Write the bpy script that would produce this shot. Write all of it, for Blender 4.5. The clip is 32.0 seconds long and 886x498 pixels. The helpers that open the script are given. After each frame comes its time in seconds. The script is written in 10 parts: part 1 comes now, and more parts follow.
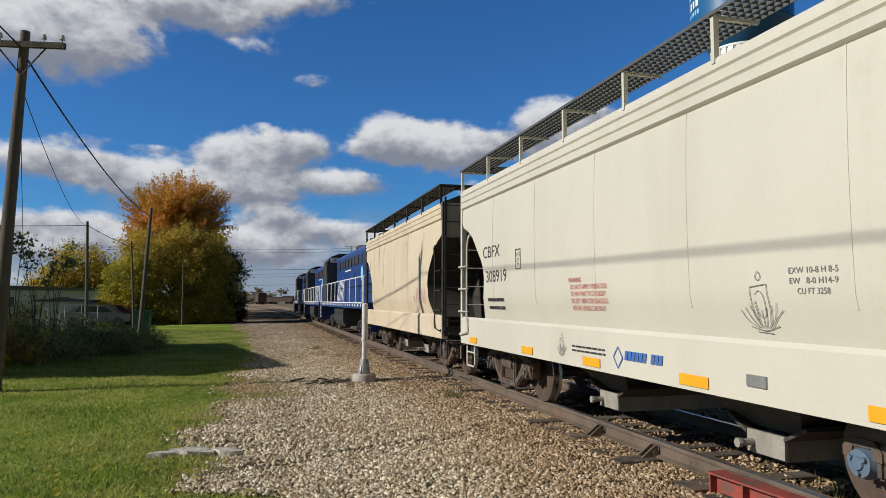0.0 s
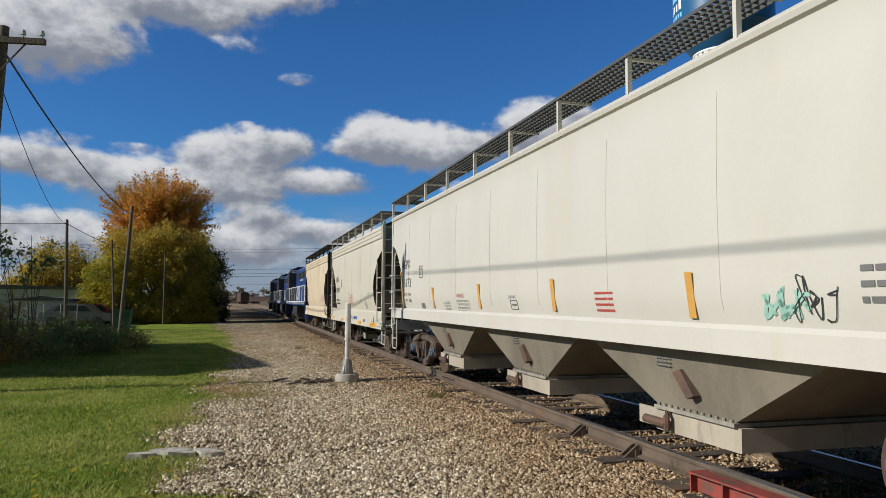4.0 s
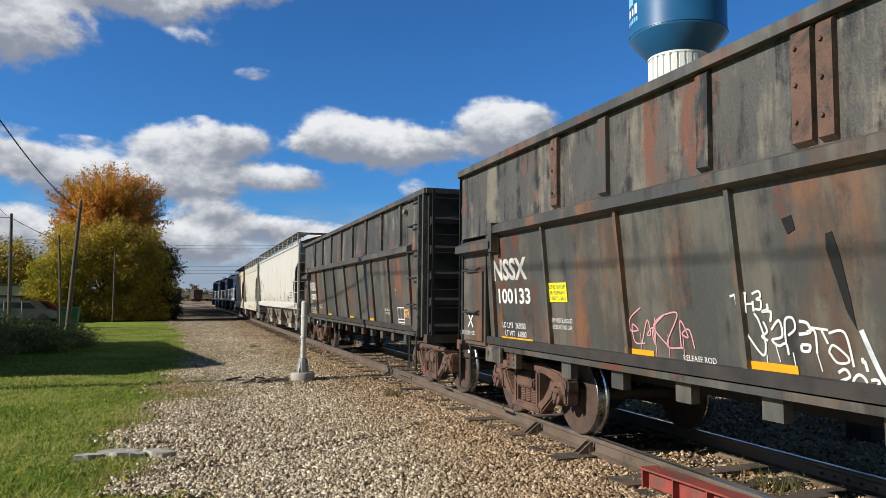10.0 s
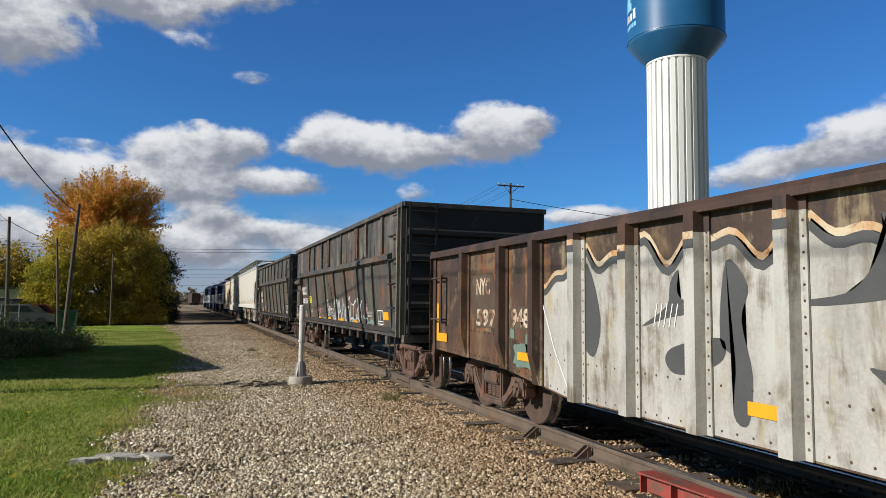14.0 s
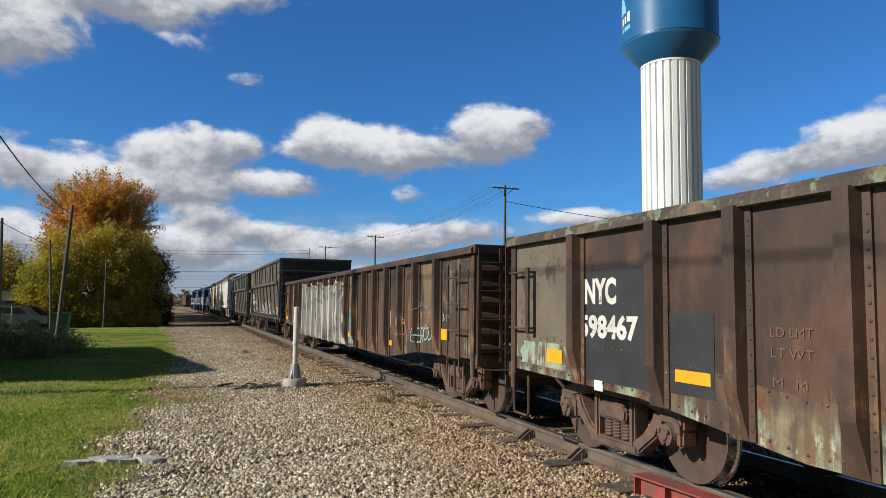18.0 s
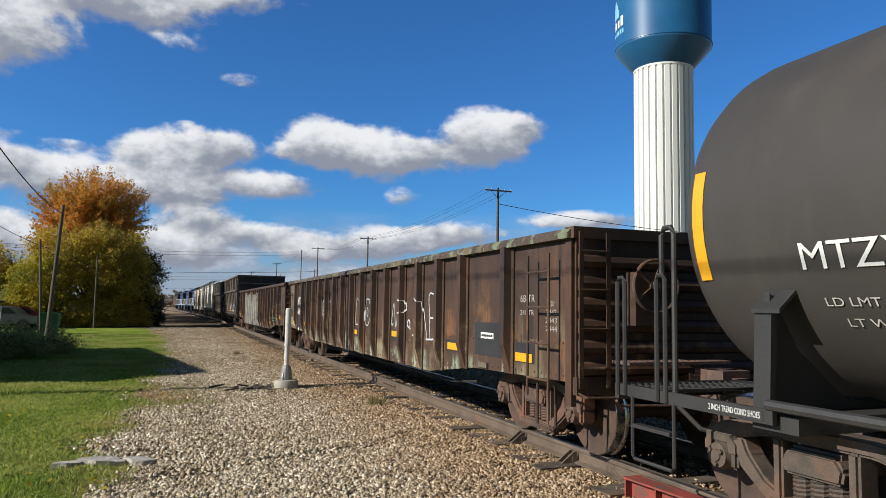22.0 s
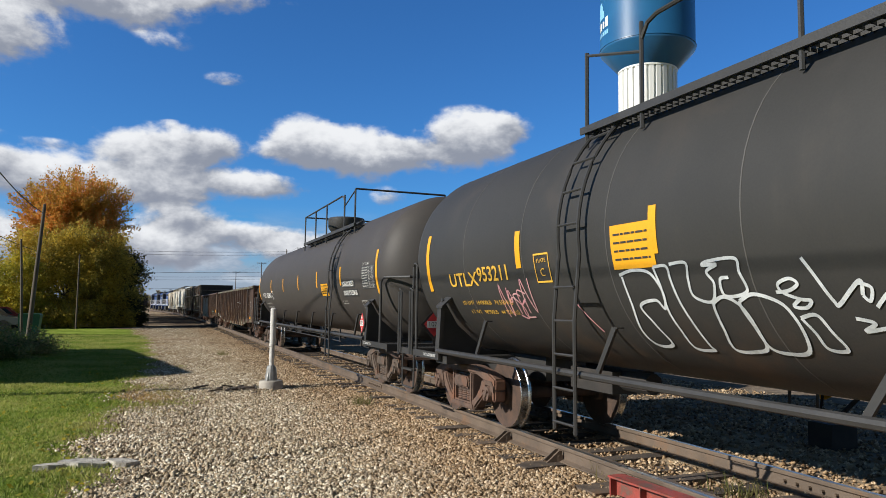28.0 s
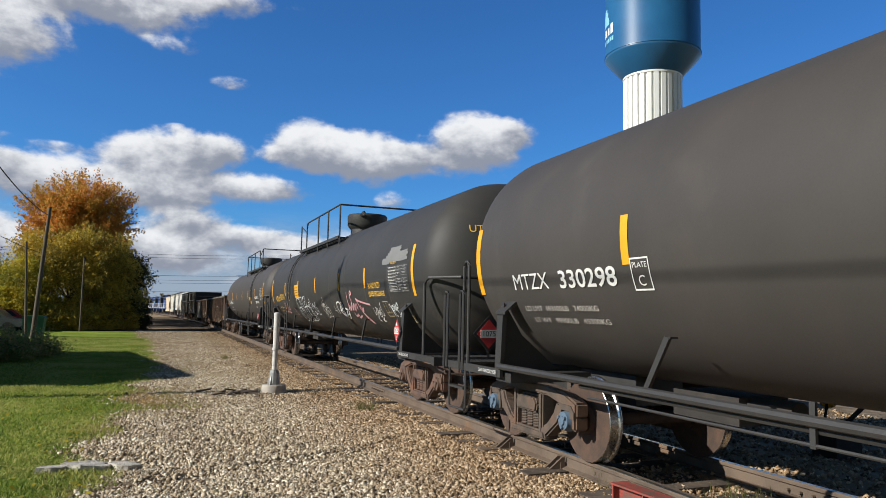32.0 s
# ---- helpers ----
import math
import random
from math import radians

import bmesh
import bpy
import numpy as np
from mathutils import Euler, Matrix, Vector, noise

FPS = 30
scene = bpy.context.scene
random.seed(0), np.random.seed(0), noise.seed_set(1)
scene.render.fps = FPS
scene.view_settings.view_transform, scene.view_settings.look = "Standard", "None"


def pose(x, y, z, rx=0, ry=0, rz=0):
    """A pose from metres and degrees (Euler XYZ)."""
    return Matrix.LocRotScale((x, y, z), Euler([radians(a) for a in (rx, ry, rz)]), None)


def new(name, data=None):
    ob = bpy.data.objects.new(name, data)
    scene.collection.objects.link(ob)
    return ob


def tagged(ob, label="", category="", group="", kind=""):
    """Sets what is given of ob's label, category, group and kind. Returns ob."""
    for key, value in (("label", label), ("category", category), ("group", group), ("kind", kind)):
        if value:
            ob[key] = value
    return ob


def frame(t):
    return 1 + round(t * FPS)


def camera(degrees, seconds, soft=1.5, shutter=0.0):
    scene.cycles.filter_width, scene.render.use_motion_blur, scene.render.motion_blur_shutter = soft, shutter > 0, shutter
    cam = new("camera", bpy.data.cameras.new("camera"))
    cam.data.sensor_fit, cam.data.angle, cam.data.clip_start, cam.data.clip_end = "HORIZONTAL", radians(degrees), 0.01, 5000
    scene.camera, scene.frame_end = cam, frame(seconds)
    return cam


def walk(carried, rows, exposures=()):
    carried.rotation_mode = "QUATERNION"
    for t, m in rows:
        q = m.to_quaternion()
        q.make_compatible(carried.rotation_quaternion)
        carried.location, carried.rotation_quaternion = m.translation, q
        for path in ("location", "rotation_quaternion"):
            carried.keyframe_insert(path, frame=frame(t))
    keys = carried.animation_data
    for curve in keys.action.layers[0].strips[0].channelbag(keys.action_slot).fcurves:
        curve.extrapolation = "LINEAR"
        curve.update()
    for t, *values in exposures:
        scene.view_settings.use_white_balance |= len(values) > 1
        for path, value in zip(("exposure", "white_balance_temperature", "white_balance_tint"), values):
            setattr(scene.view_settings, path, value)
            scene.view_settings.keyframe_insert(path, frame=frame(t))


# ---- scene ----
cam = camera(63.86, 32.0, 0.45)
PATH = [
    (0, pose(0, 0, 1.8, 94.15, -0.09, -14.67)),
    (0.5, pose(0, 0, 1.8, 94.35, -0.47, -14.91)),
    (1, pose(0, 0, 1.8, 94.44, -0.27, -15.11)),
    (1.5, pose(0, 0, 1.8, 94.29, -0.20, -15.38)),
    (2, pose(0, 0, 1.8, 94.09, -0.19, -15.59)),
    (2.5, pose(0, 0, 1.8, 94.04, -0.15, -15.78)),
    (3, pose(0, 0, 1.8, 94.11, -0.14, -15.87)),
    (3.5, pose(0, 0, 1.8, 94.14, -0.27, -15.97)),
    (5.5, pose(0, 0, 1.8, 94.30, -0.14, -16.13)),
    (6, pose(0, 0, 1.8, 94.11, -0.17, -16.27)),
    (6.5, pose(0, 0, 1.8, 93.98, -0.32, -16.44)),
    (7, pose(0, 0, 1.8, 93.87, -0.50, -16.81)),
    (7.5, pose(0, 0, 1.8, 93.82, -0.58, -17.99)),
    (8, pose(0, 0, 1.8, 93.87, -0.55, -19.49)),
    (8.5, pose(0, 0, 1.8, 93.86, -0.54, -20.47)),
    (9, pose(0, 0, 1.8, 93.81, -0.52, -20.44)),
    (9.5, pose(0, 0, 1.8, 93.93, -0.46, -19.72)),
    (10, pose(0, 0, 1.8, 94.06, -0.48, -19.42)),
    (10.5, pose(0, 0, 1.8, 94.11, -0.43, -19.59)),
    (11, pose(0, 0, 1.8, 94.18, -0.46, -19.69)),
    (11.5, pose(0, 0, 1.8, 94.20, -0.57, -19.95)),
    (12, pose(0, 0, 1.8, 94.09, -0.51, -20.18)),
    (12.5, pose(0, 0, 1.8, 94.06, -0.40, -20.08)),
    (13, pose(0, 0, 1.8, 94.25, -0.40, -19.81)),
    (13.5, pose(0, 0, 1.8, 94.38, -0.48, -19.69)),
    (14, pose(0, 0, 1.8, 94.39, -0.59, -19.56)),
    (14.5, pose(0, 0, 1.8, 94.38, -0.59, -19.48)),
    (16.5, pose(0, 0, 1.8, 94.40, -0.77, -20.05)),
    (17, pose(0, 0, 1.8, 94.47, -0.79, -19.98)),
    (17.5, pose(0, 0, 1.8, 94.54, -0.73, -19.91)),
    (18, pose(0, 0, 1.8, 94.56, -0.63, -20.00)),
    (18.5, pose(0, 0, 1.8, 94.50, -0.64, -20.18)),
    (19, pose(0, 0, 1.8, 94.47, -0.68, -20.46)),
    (19.5, pose(0, 0, 1.8, 94.55, -0.72, -20.59)),
    (20, pose(0, 0, 1.8, 94.69, -0.80, -20.51)),
    (20.5, pose(0, 0, 1.8, 94.68, -0.69, -20.45)),
    (21, pose(0, 0, 1.8, 94.54, -0.60, -20.44)),
    (21.5, pose(0, 0, 1.8, 94.51, -0.75, -20.62)),
    (22, pose(0, 0, 1.8, 94.74, -0.92, -20.62)),
    (22.5, pose(0, 0, 1.8, 94.84, -1.03, -20.36)),
    (23, pose(0, 0, 1.8, 94.78, -1.04, -20.20)),
    (23.5, pose(0, 0, 1.8, 94.53, -0.99, -20.21)),
    (24, pose(0, 0, 1.8, 94.26, -1.29, -20.28)),
    (24.5, pose(0, 0, 1.8, 94.43, -1.43, -20.45)),
    (25, pose(0, 0, 1.8, 94.88, -1.36, -20.50)),
    (25.5, pose(0, 0, 1.8, 95.14, -1.09, -20.41)),
    (27.5, pose(0, 0, 1.8, 94.91, -0.92, -21.42)),
    (28, pose(0, 0, 1.8, 94.74, -0.80, -21.77)),
    (28.5, pose(0, 0, 1.8, 94.50, -0.83, -22.07)),
    (29, pose(0, 0, 1.8, 94.66, -1.14, -22.23)),
    (29.5, pose(0, 0, 1.8, 95.01, -1.24, -22.17)),
    (30, pose(0, 0, 1.8, 95.29, -1.20, -22.07)),
    (30.5, pose(0, 0, 1.8, 95.20, -1.32, -21.86)),
    (31, pose(0, 0, 1.8, 95.15, -1.23, -21.57)),
    (31.5, pose(0, 0, 1.8, 95.14, -1.10, -21.44)),
    (32, pose(0, 0, 1.8, 95.16, -1.23, -21.50)),
]
walk(cam, PATH, [(0.0, -0.06, 6300, 10), (3.0, -0.14, 6300, 10), (6.0, 0.08, 6300, 10), (9.0, 0.20, 6300, 10), (12.5, 0.24, 6300, 10), (14.0, 0.12, 6300, 10), (17.0, 0.14, 6300, 10), (19.0, 0.18, 6300, 10), (25.0, 0.26, 6300, 10), (32.0, 0.28, 6300, 10)])

# ---- light: low autumn sun from the left, slightly ahead; blue sky with cumulus ----
SUN_DIR = Vector((1.0, 0.03, -0.535)).normalized()      # the way the light travels
SUN_EL = math.asin(-SUN_DIR.z)
SUN_AZ = math.atan2(-SUN_DIR.x, -SUN_DIR.y)             # clockwise from +y
sun = new("sun", bpy.data.lights.new("sun", "SUN"))
sun.data.energy, sun.data.angle, sun.data.color = 5.0, radians(0.55), (1.0, 0.935, 0.82)
sun.matrix_world = Matrix.Translation((-40, 20, 40)) @ SUN_DIR.to_track_quat("-Z", "Y").to_matrix().to_4x4()


class Net:
    """A short way to write node trees."""

    def __init__(self, tree):
        self.tree = tree
        tree.nodes.clear()

    def add(self, kind, inputs=(), out=0, **props):
        n = self.tree.nodes.new(kind)
        for k, v in props.items():
            setattr(n, k, v)
        for k, v in (inputs.items() if isinstance(inputs, dict) else enumerate(inputs)):
            if v is None:
                continue
            if isinstance(v, bpy.types.NodeSocket):
                self.tree.links.new(v, n.inputs[k])
            else:
                n.inputs[k].default_value = v
        return n.outputs[out] if n.outputs else None

    def math(self, op, a, b=None, c=None):
        return self.add("ShaderNodeMath", (a, b, c), operation=op)

    def vmath(self, op, a, b=None, out=0):
        return self.add("ShaderNodeVectorMath", (a, b), out, operation=op)

    def mix(self, f, a, b, blend="MIX"):
        n = self.tree.nodes.new("ShaderNodeMix")
        n.data_type, n.blend_type = "RGBA", blend
        for s, v in ((n.inputs[0], f), (n.inputs[6], a), (n.inputs[7], b)):
            if isinstance(v, bpy.types.NodeSocket):
                self.tree.links.new(v, s)
            else:
                s.default_value = v if not isinstance(v, tuple) or len(v) == 4 else (*v, 1)
        return n.outputs[2]

    def noise(self, vec, scale, detail=4, rough=0.55, dist=0.0):
        return self.add("ShaderNodeTexNoise", {"Vector": vec, "Scale": scale, "Detail": detail, "Roughness": rough, "Distortion": dist})

    def ramp(self, f, lo, hi):
        return self.add("ShaderNodeMapRange", {"Value": f, "From Min": lo, "From Max": hi}, interpolation_type="SMOOTHSTEP")


def make_world():
    w = bpy.data.worlds.new("sky")
    w.use_nodes = True
    scene.world = w
    n = Net(w.node_tree)
    sky = n.add("ShaderNodeTexSky", sky_type="NISHITA", sun_disc=False, sun_elevation=SUN_EL, sun_rotation=SUN_AZ, altitude=200, air_density=1.0, dust_density=0.4, ozone_density=2.2)
    way = n.vmath("NORMALIZE", n.add("ShaderNodeTexCoord", out=0))
    sep = n.tree.nodes.new("ShaderNodeSeparateXYZ")
    n.tree.links.new(way, sep.inputs[0])
    x, y, z = sep.outputs
    # azimuth (radians, to the right of +y) and elevation
    az = n.math("ARCTAN2", x, y)
    el = n.math("ARCSINE", z)
    flat = n.add("ShaderNodeCombineXYZ", (az, n.math("MULTIPLY", el, 1.5), 0.0))
    warp = n.noise(flat, 13.0, 8, 0.55, 0.25)
    fine = n.noise(flat, 48.0, 6, 0.55)
    billow = n.math("ADD", n.math("MULTIPLY", n.math("SUBTRACT", warp, 0.5), 1.0), n.math("MULTIPLY", n.math("SUBTRACT", fine, 0.5), 0.46))
    here = n.add("ShaderNodeCombineXYZ", (az, el, 0.0))
    mass = None
    lift = None
    for a, e, ra, re, k in HIGH_CLOUDS + MIDDLE_CLOUDS + LOW_CLOUDS:
        off = n.vmath("MULTIPLY", n.vmath("SUBTRACT", here, (radians(a), radians(e), 0)), (1 / radians(ra * 1.50), 1 / radians(re * 1.50), 0))
        d = n.math("MAXIMUM", n.math("SUBTRACT", 1.0, n.vmath("DOT_PRODUCT", off, off, 1)), 0.0)
        d = n.math("MULTIPLY", n.math("MULTIPLY", d, d), k)
        up = n.math("MULTIPLY", n.vmath("DOT_PRODUCT", off, (-0.30, 1.0, 0), 1), d)
        mass = d if mass is None else n.math("ADD", mass, d)
        lift = up if lift is None else n.math("ADD", lift, up)
    # rolling cloud banks all round, low over the horizon
    bank = n.noise(n.add("ShaderNodeCombineXYZ", (az, n.math("MULTIPLY", el, 3.0), 3.0)), 6.0, 7, 0.6)
    low = n.math("MAXIMUM", n.math("MULTIPLY", n.ramp(el, 0.14, 0.06), n.ramp(bank, 0.40, 0.54)), n.ramp(el, 0.085, 0.03))
    cover = n.ramp(n.math("ADD", mass, n.math("MULTIPLY", n.math("MULTIPLY", billow, 1.5), n.ramp(mass, 0.0, 0.16))), 0.06, 0.66)
    high = n.math("DIVIDE", lift, n.math("MAXIMUM", mass, 0.05))
    tone = n.ramp(n.math("ADD", high, n.math("MULTIPLY", billow, 1.9)), -0.48, 0.66)
    cloud = n.mix(tone, (0.235, 0.255, 0.305, 1), (0.73, 0.73, 0.73, 1))
    blue = n.mix(1.0, sky, (SKY_TINT[0], SKY_TINT[1], SKY_TINT[2], 1), "MULTIPLY")
    clear = n.mix(1.0, blue, (SKY_GAIN, SKY_GAIN, SKY_GAIN, 1), "MULTIPLY")
    # deeper and less blue overhead and behind
    away = n.math("MAXIMUM", n.ramp(el, 0.42, 0.90), n.ramp(y, 0.1, -0.5))
    clear = n.mix(away, clear, n.mix(1.0, clear, (1.05, 0.58, 0.40, 1), "MULTIPLY"))
    shelf = n.mix(n.ramp(bank, 0.50, 0.66), (0.29, 0.335, 0.41, 1), (0.54, 0.57, 0.62, 1))
    clear = n.mix(n.math("MULTIPLY", low, 0.9), clear, shelf)
    col = n.mix(cover, clear, cloud)
    n.add("ShaderNodeOutputWorld", (n.add("ShaderNodeBackground", (col, 1.0)),))


SKY_GAIN = 0.077
SKY_TINT = (0.36, 0.84, 1.38)
# cumulus: azimuth, elevation, half width, half height in degrees, strength
HIGH_CLOUDS = [
    (-15.5, 18.6, 7.0, 2.9, 1.2), (-5.4, 21.6, 6.2, 1.6, 1.1), (2.8, 22.9, 5.4, 1.0, 0.7), (-0.3, 19.4, 2.1, 0.7, 0.26), (4.2, 17.2, 1.6, 0.5, 0.26), (0.4, 13.4, 1.0, 0.4, 0.25),
    (-13.1, 11.5, 2.6, 0.5, 0.3), (-7.9, 11.2, 2.2, 0.4, 0.22),
]
MIDDLE_CLOUDS = [
    (-14.1, 9.8, 4.6, 1.3, 1.0), (-8.1, 8.8, 5.0, 1.6, 1.0), (-0.2, 11.3, 4.7, 1.8, 1.1), (2.9, 12.1, 2.7, 1.2, 0.7), (-0.5, 8.8, 4.8, 1.6, 1.0), (6.9, 9.4, 3.7, 1.0, 0.8),
    (10.3, 12.8, 2.8, 1.9, 1.1), (14.4, 12.2, 4.6, 1.9, 1.1), (18.1, 12.2, 2.5, 1.3, 0.7), (7.5, 12.1, 1.1, 0.6, 0.35),
    (23.6, 13.4, 3.7, 2.2, 1.2), (26.4, 14.4, 2.1, 1.2, 0.8), (17.2, 8.8, 1.4, 0.8, 0.45), (26.4, 11.0, 0.9, 0.3, 0.2),
]
LOW_CLOUDS = [
    (-14.2, 5.2, 5.2, 1.2, 1.0), (1.4, 6.4, 3.1, 1.1, 0.9), (0.1, 4.1, 4.8, 1.5, 1.0), (6.3, 5.4, 4.1, 0.9, 0.9), (10.3, 4.4, 4.0, 1.1, 0.9), (16.2, 5.1, 4.3, 1.3, 1.0), (20.9, 5.9, 3.9, 1.0, 0.9),
    (32.0, 7.1, 4.4, 0.7, 0.8), (50.3, 11.7, 3.6, 1.6, 1.1), (46.3, 10.7, 3.5, 1.0, 0.9), (42.5, 9.5, 3.1, 1.0, 0.7), (-13.8, 3.8, 4.5, 1.0, 0.9), (-5.0, 4.6, 5.0, 1.2, 0.8), (57.0, 12.5, 6.0, 2.2, 1.0),
]
make_world()

# ---- materials ----


def mat(name, a, b=None, rough=0.6, metal=0.0, s1=2.5, s2=45.0, bump=0.15, streak=1.0, wear=None, wear_at=(0.58, 0.68), wear_scale=1.6, island=False, rand=0.0, spec=0.5, mid=0.5, runs=()):
    """A surface of two tones with grain; streak < 1 draws the marks out downwards; wear: a third colour in patches."""
    m = bpy.data.materials.new(name)
    m.use_nodes = True
    n = Net(m.node_tree)
    b = b or tuple(c * 0.8 for c in a)
    co = n.add("ShaderNodeTexCoord", out=3)
    at = n.vmath("MULTIPLY", co, (1, 1, streak))
    big = n.noise(at, s1, 5, 0.6, 0.3)
    small = n.noise(at if streak < 0.1 else co, s2, 4, 0.6)
    f = n.ramp(n.math("ADD", n.math("MULTIPLY", big, 0.75), n.math("MULTIPLY", small, 0.25)), mid - 0.17, mid + 0.17)
    col = n.mix(f, (*a, 1), (*b, 1))
    if wear:
        spots = n.noise(at, wear_scale, 8, 0.68, 0.6)
        k = n.ramp(spots, *wear_at)
        col = n.mix(k, col, (*wear, 1))
    for colour, lo, hi, scale, *rise in runs:
        # vertical runs of rust, grime or old paint
        shift = n.add("ShaderNodeCombineXYZ", (n.math("MULTIPLY", n.add("ShaderNodeObjectInfo", out=5), 37.0), scale, 0.0))
        way = n.vmath("ADD", n.vmath("MULTIPLY", co, (1, 1, 0.11)), shift)
        k = n.ramp(n.math("ADD", n.math("MULTIPLY", n.noise(way, scale, 7, 0.7), 0.62), n.math("MULTIPLY", n.noise(n.vmath("ADD", co, shift), scale * 0.9, 7, 0.68), 0.38)), lo, hi)
        if rise:
            # creeping up from the sill
            sep = n.tree.nodes.new("ShaderNodeSeparateXYZ")
            n.tree.links.new(co, sep.inputs[0])
            k = n.math("MULTIPLY", k, n.ramp(sep.outputs[2], rise[1], rise[0]))
        col = n.mix(k, col, (*colour, 1))
    if rand:
        r = n.add("ShaderNodeNewGeometry", out=8) if island else n.add("ShaderNodeObjectInfo", out=5)
        hs = n.add("ShaderNodeHueSaturation", {"Value": n.add("ShaderNodeMapRange", {"Value": r, "To Min": 1 - rand, "To Max": 1 + rand}), "Color": col})
        col = hs
    rr = n.add("ShaderNodeMapRange", {"Value": small, "To Min": max(0.03, rough - 0.12), "To Max": min(1, rough + 0.12)})
    bn = n.add("ShaderNodeBump", {"Strength": bump, "Distance": 0.02, "Height": small}) if bump else None
    n.add("ShaderNodeOutputMaterial", (n.add("ShaderNodeBsdfPrincipled", {"Base Color": col, "Roughness": rr, "Metallic": metal, "Normal": bn, "Specular IOR Level": spec}),))
    return m


def plain(name, c, rough=0.5, metal=0.0):
    return mat(name, c, tuple(v * 0.88 for v in c), rough, metal, bump=0.05)


# ---- mesh helpers ----


def bx(bm, x0, x1, y0, y1, z0, z1, m=None):
    """A box."""
    vs = [bm.verts.new((x, y, z)) for z in (z0, z1) for y in (y0, y1) for x in (x0, x1)]
    if m:
        for v in vs:
            v.co = m @ v.co
    for f in ((0, 2, 3, 1), (4, 5, 7, 6), (0, 1, 5, 4), (2, 6, 7, 3), (0, 4, 6, 2), (1, 3, 7, 5)):
        bm.faces.new([vs[i] for i in f])
    return bm


def ring_frame(way):
    way = way.normalized()
    up = Vector((0, 0, 1)) if abs(way.z) < 0.9 else Vector((1, 0, 0))
    s = way.cross(up).normalized()
    return s, s.cross(way).normalized()


def rod(bm, pts, r, seg=8, cap=True, r1=None):
    """A round bar along a line of points."""
    pts = [Vector(p) for p in pts]
    rings = []
    for i, p in enumerate(pts):
        d = (pts[min(i + 1, len(pts) - 1)] - pts[max(i - 1, 0)])
        s, u = ring_frame(d)
        k = r if r1 is None else r + (r1 - r) * i / (len(pts) - 1)
        rings.append([bm.verts.new(p + (s * math.cos(2 * math.pi * j / seg) + u * math.sin(2 * math.pi * j / seg)) * k) for j in range(seg)])
    for a, b in zip(rings, rings[1:]):
        for j in range(seg):
            bm.faces.new((a[j], a[(j + 1) % seg], b[(j + 1) % seg], b[j]))
    if cap:
        bm.faces.new(rings[0][::-1])
        bm.faces.new(rings[-1])
    return bm


def prism(bm, poly, lo, hi, axis="x"):
    """A flat outline drawn out along an axis: poly holds (y, z) for x, (x, z) for y, (x, y) for z."""
    def at(p, k):
        return (k, *p) if axis == "x" else (p[0], k, p[1]) if axis == "y" else (*p, k)
    a = [bm.verts.new(at(p, lo)) for p in poly]
    b = [bm.verts.new(at(p, hi)) for p in poly]
    bm.faces.new(a[::-1])
    bm.faces.new(b)
    n = len(poly)
    for i in range(n):
        bm.faces.new((a[i], a[(i + 1) % n], b[(i + 1) % n], b[i]))
    return bm


def lathe(bm, prof, centre, axis="z", seg=24):
    """A turned shape: prof holds (radius, along)."""
    c = Vector(centre)
    rings = []
    for r, h in prof:
        ring = []
        for j in range(seg):
            q = 2 * math.pi * j / seg
            u, v = r * math.cos(q), r * math.sin(q)
            ring.append(bm.verts.new(c + Vector((u, v, h) if axis == "z" else (h, u, v) if axis == "x" else (u, h, v))))
        rings.append(ring)
    for a, b in zip(rings, rings[1:]):
        for j in range(seg):
            bm.faces.new((a[j], a[(j + 1) % seg], b[(j + 1) % seg], b[j]))
    bm.faces.new(rings[0][::-1])
    bm.faces.new(rings[-1])
    return bm


def mesh_of(name, bm, material, smooth=False):
    bmesh.ops.recalc_face_normals(bm, faces=bm.faces)
    me = bpy.data.meshes.new(name)
    bm.to_mesh(me)
    bm.free()
    me.materials.append(material)
    if smooth:
        me.shade_smooth()
        me.set_sharp_from_angle(angle=radians(35))
    return me


def part(name, bm, material, parent=None, label="", smooth=False):
    """One mesh object under a thing or a part."""
    ob = new(name, mesh_of(name, bm, material, smooth))
    ob.parent = parent
    if label:
        ob["label"] = label
    return ob


def B():
    return bmesh.new()


def text_part(name, words, size, m, material, parent, width=None, spread=1.0, bold=0.0):
    """Painted letters, in the built-in font, as a thin mesh; m places the middle of the line, facing its +z."""
    cu = bpy.data.curves.new(name, "FONT")
    cu.body, cu.size, cu.align_x, cu.align_y, cu.space_character, cu.offset = words, size * 1.38, "CENTER", "CENTER", spread, bold
    cu.resolution_u = 3
    ob = new(name, cu)
    me = bpy.data.meshes.new_from_object(ob)
    bpy.data.objects.remove(ob)
    bpy.data.curves.remove(cu)
    if width and me.vertices:
        xs = [v.co.x for v in me.vertices]
        k = width / max(1e-6, max(xs) - min(xs))
        for v in me.vertices:
            v.co.x *= k
    me.transform(m)
    me.materials.clear()
    me.materials.append(material)
    ob = new(name, me)
    ob.parent = parent
    return ob
# ---- ground and track ----
XC, RAIL = 5.27, 0.20            # the track's centre line and the top of its rails
BEND, RADIUS = 72.0, 1350.0      # the track turns left from there on


def track(s):
    """Place and heading (radians to the left) of the track's centre at s metres ahead."""
    if s <= BEND:
        return Vector((XC, s, 0)), 0.0
    a = (s - BEND) / RADIUS
    return Vector((XC - RADIUS * (1 - math.cos(a)), BEND + RADIUS * math.sin(a), 0)), a


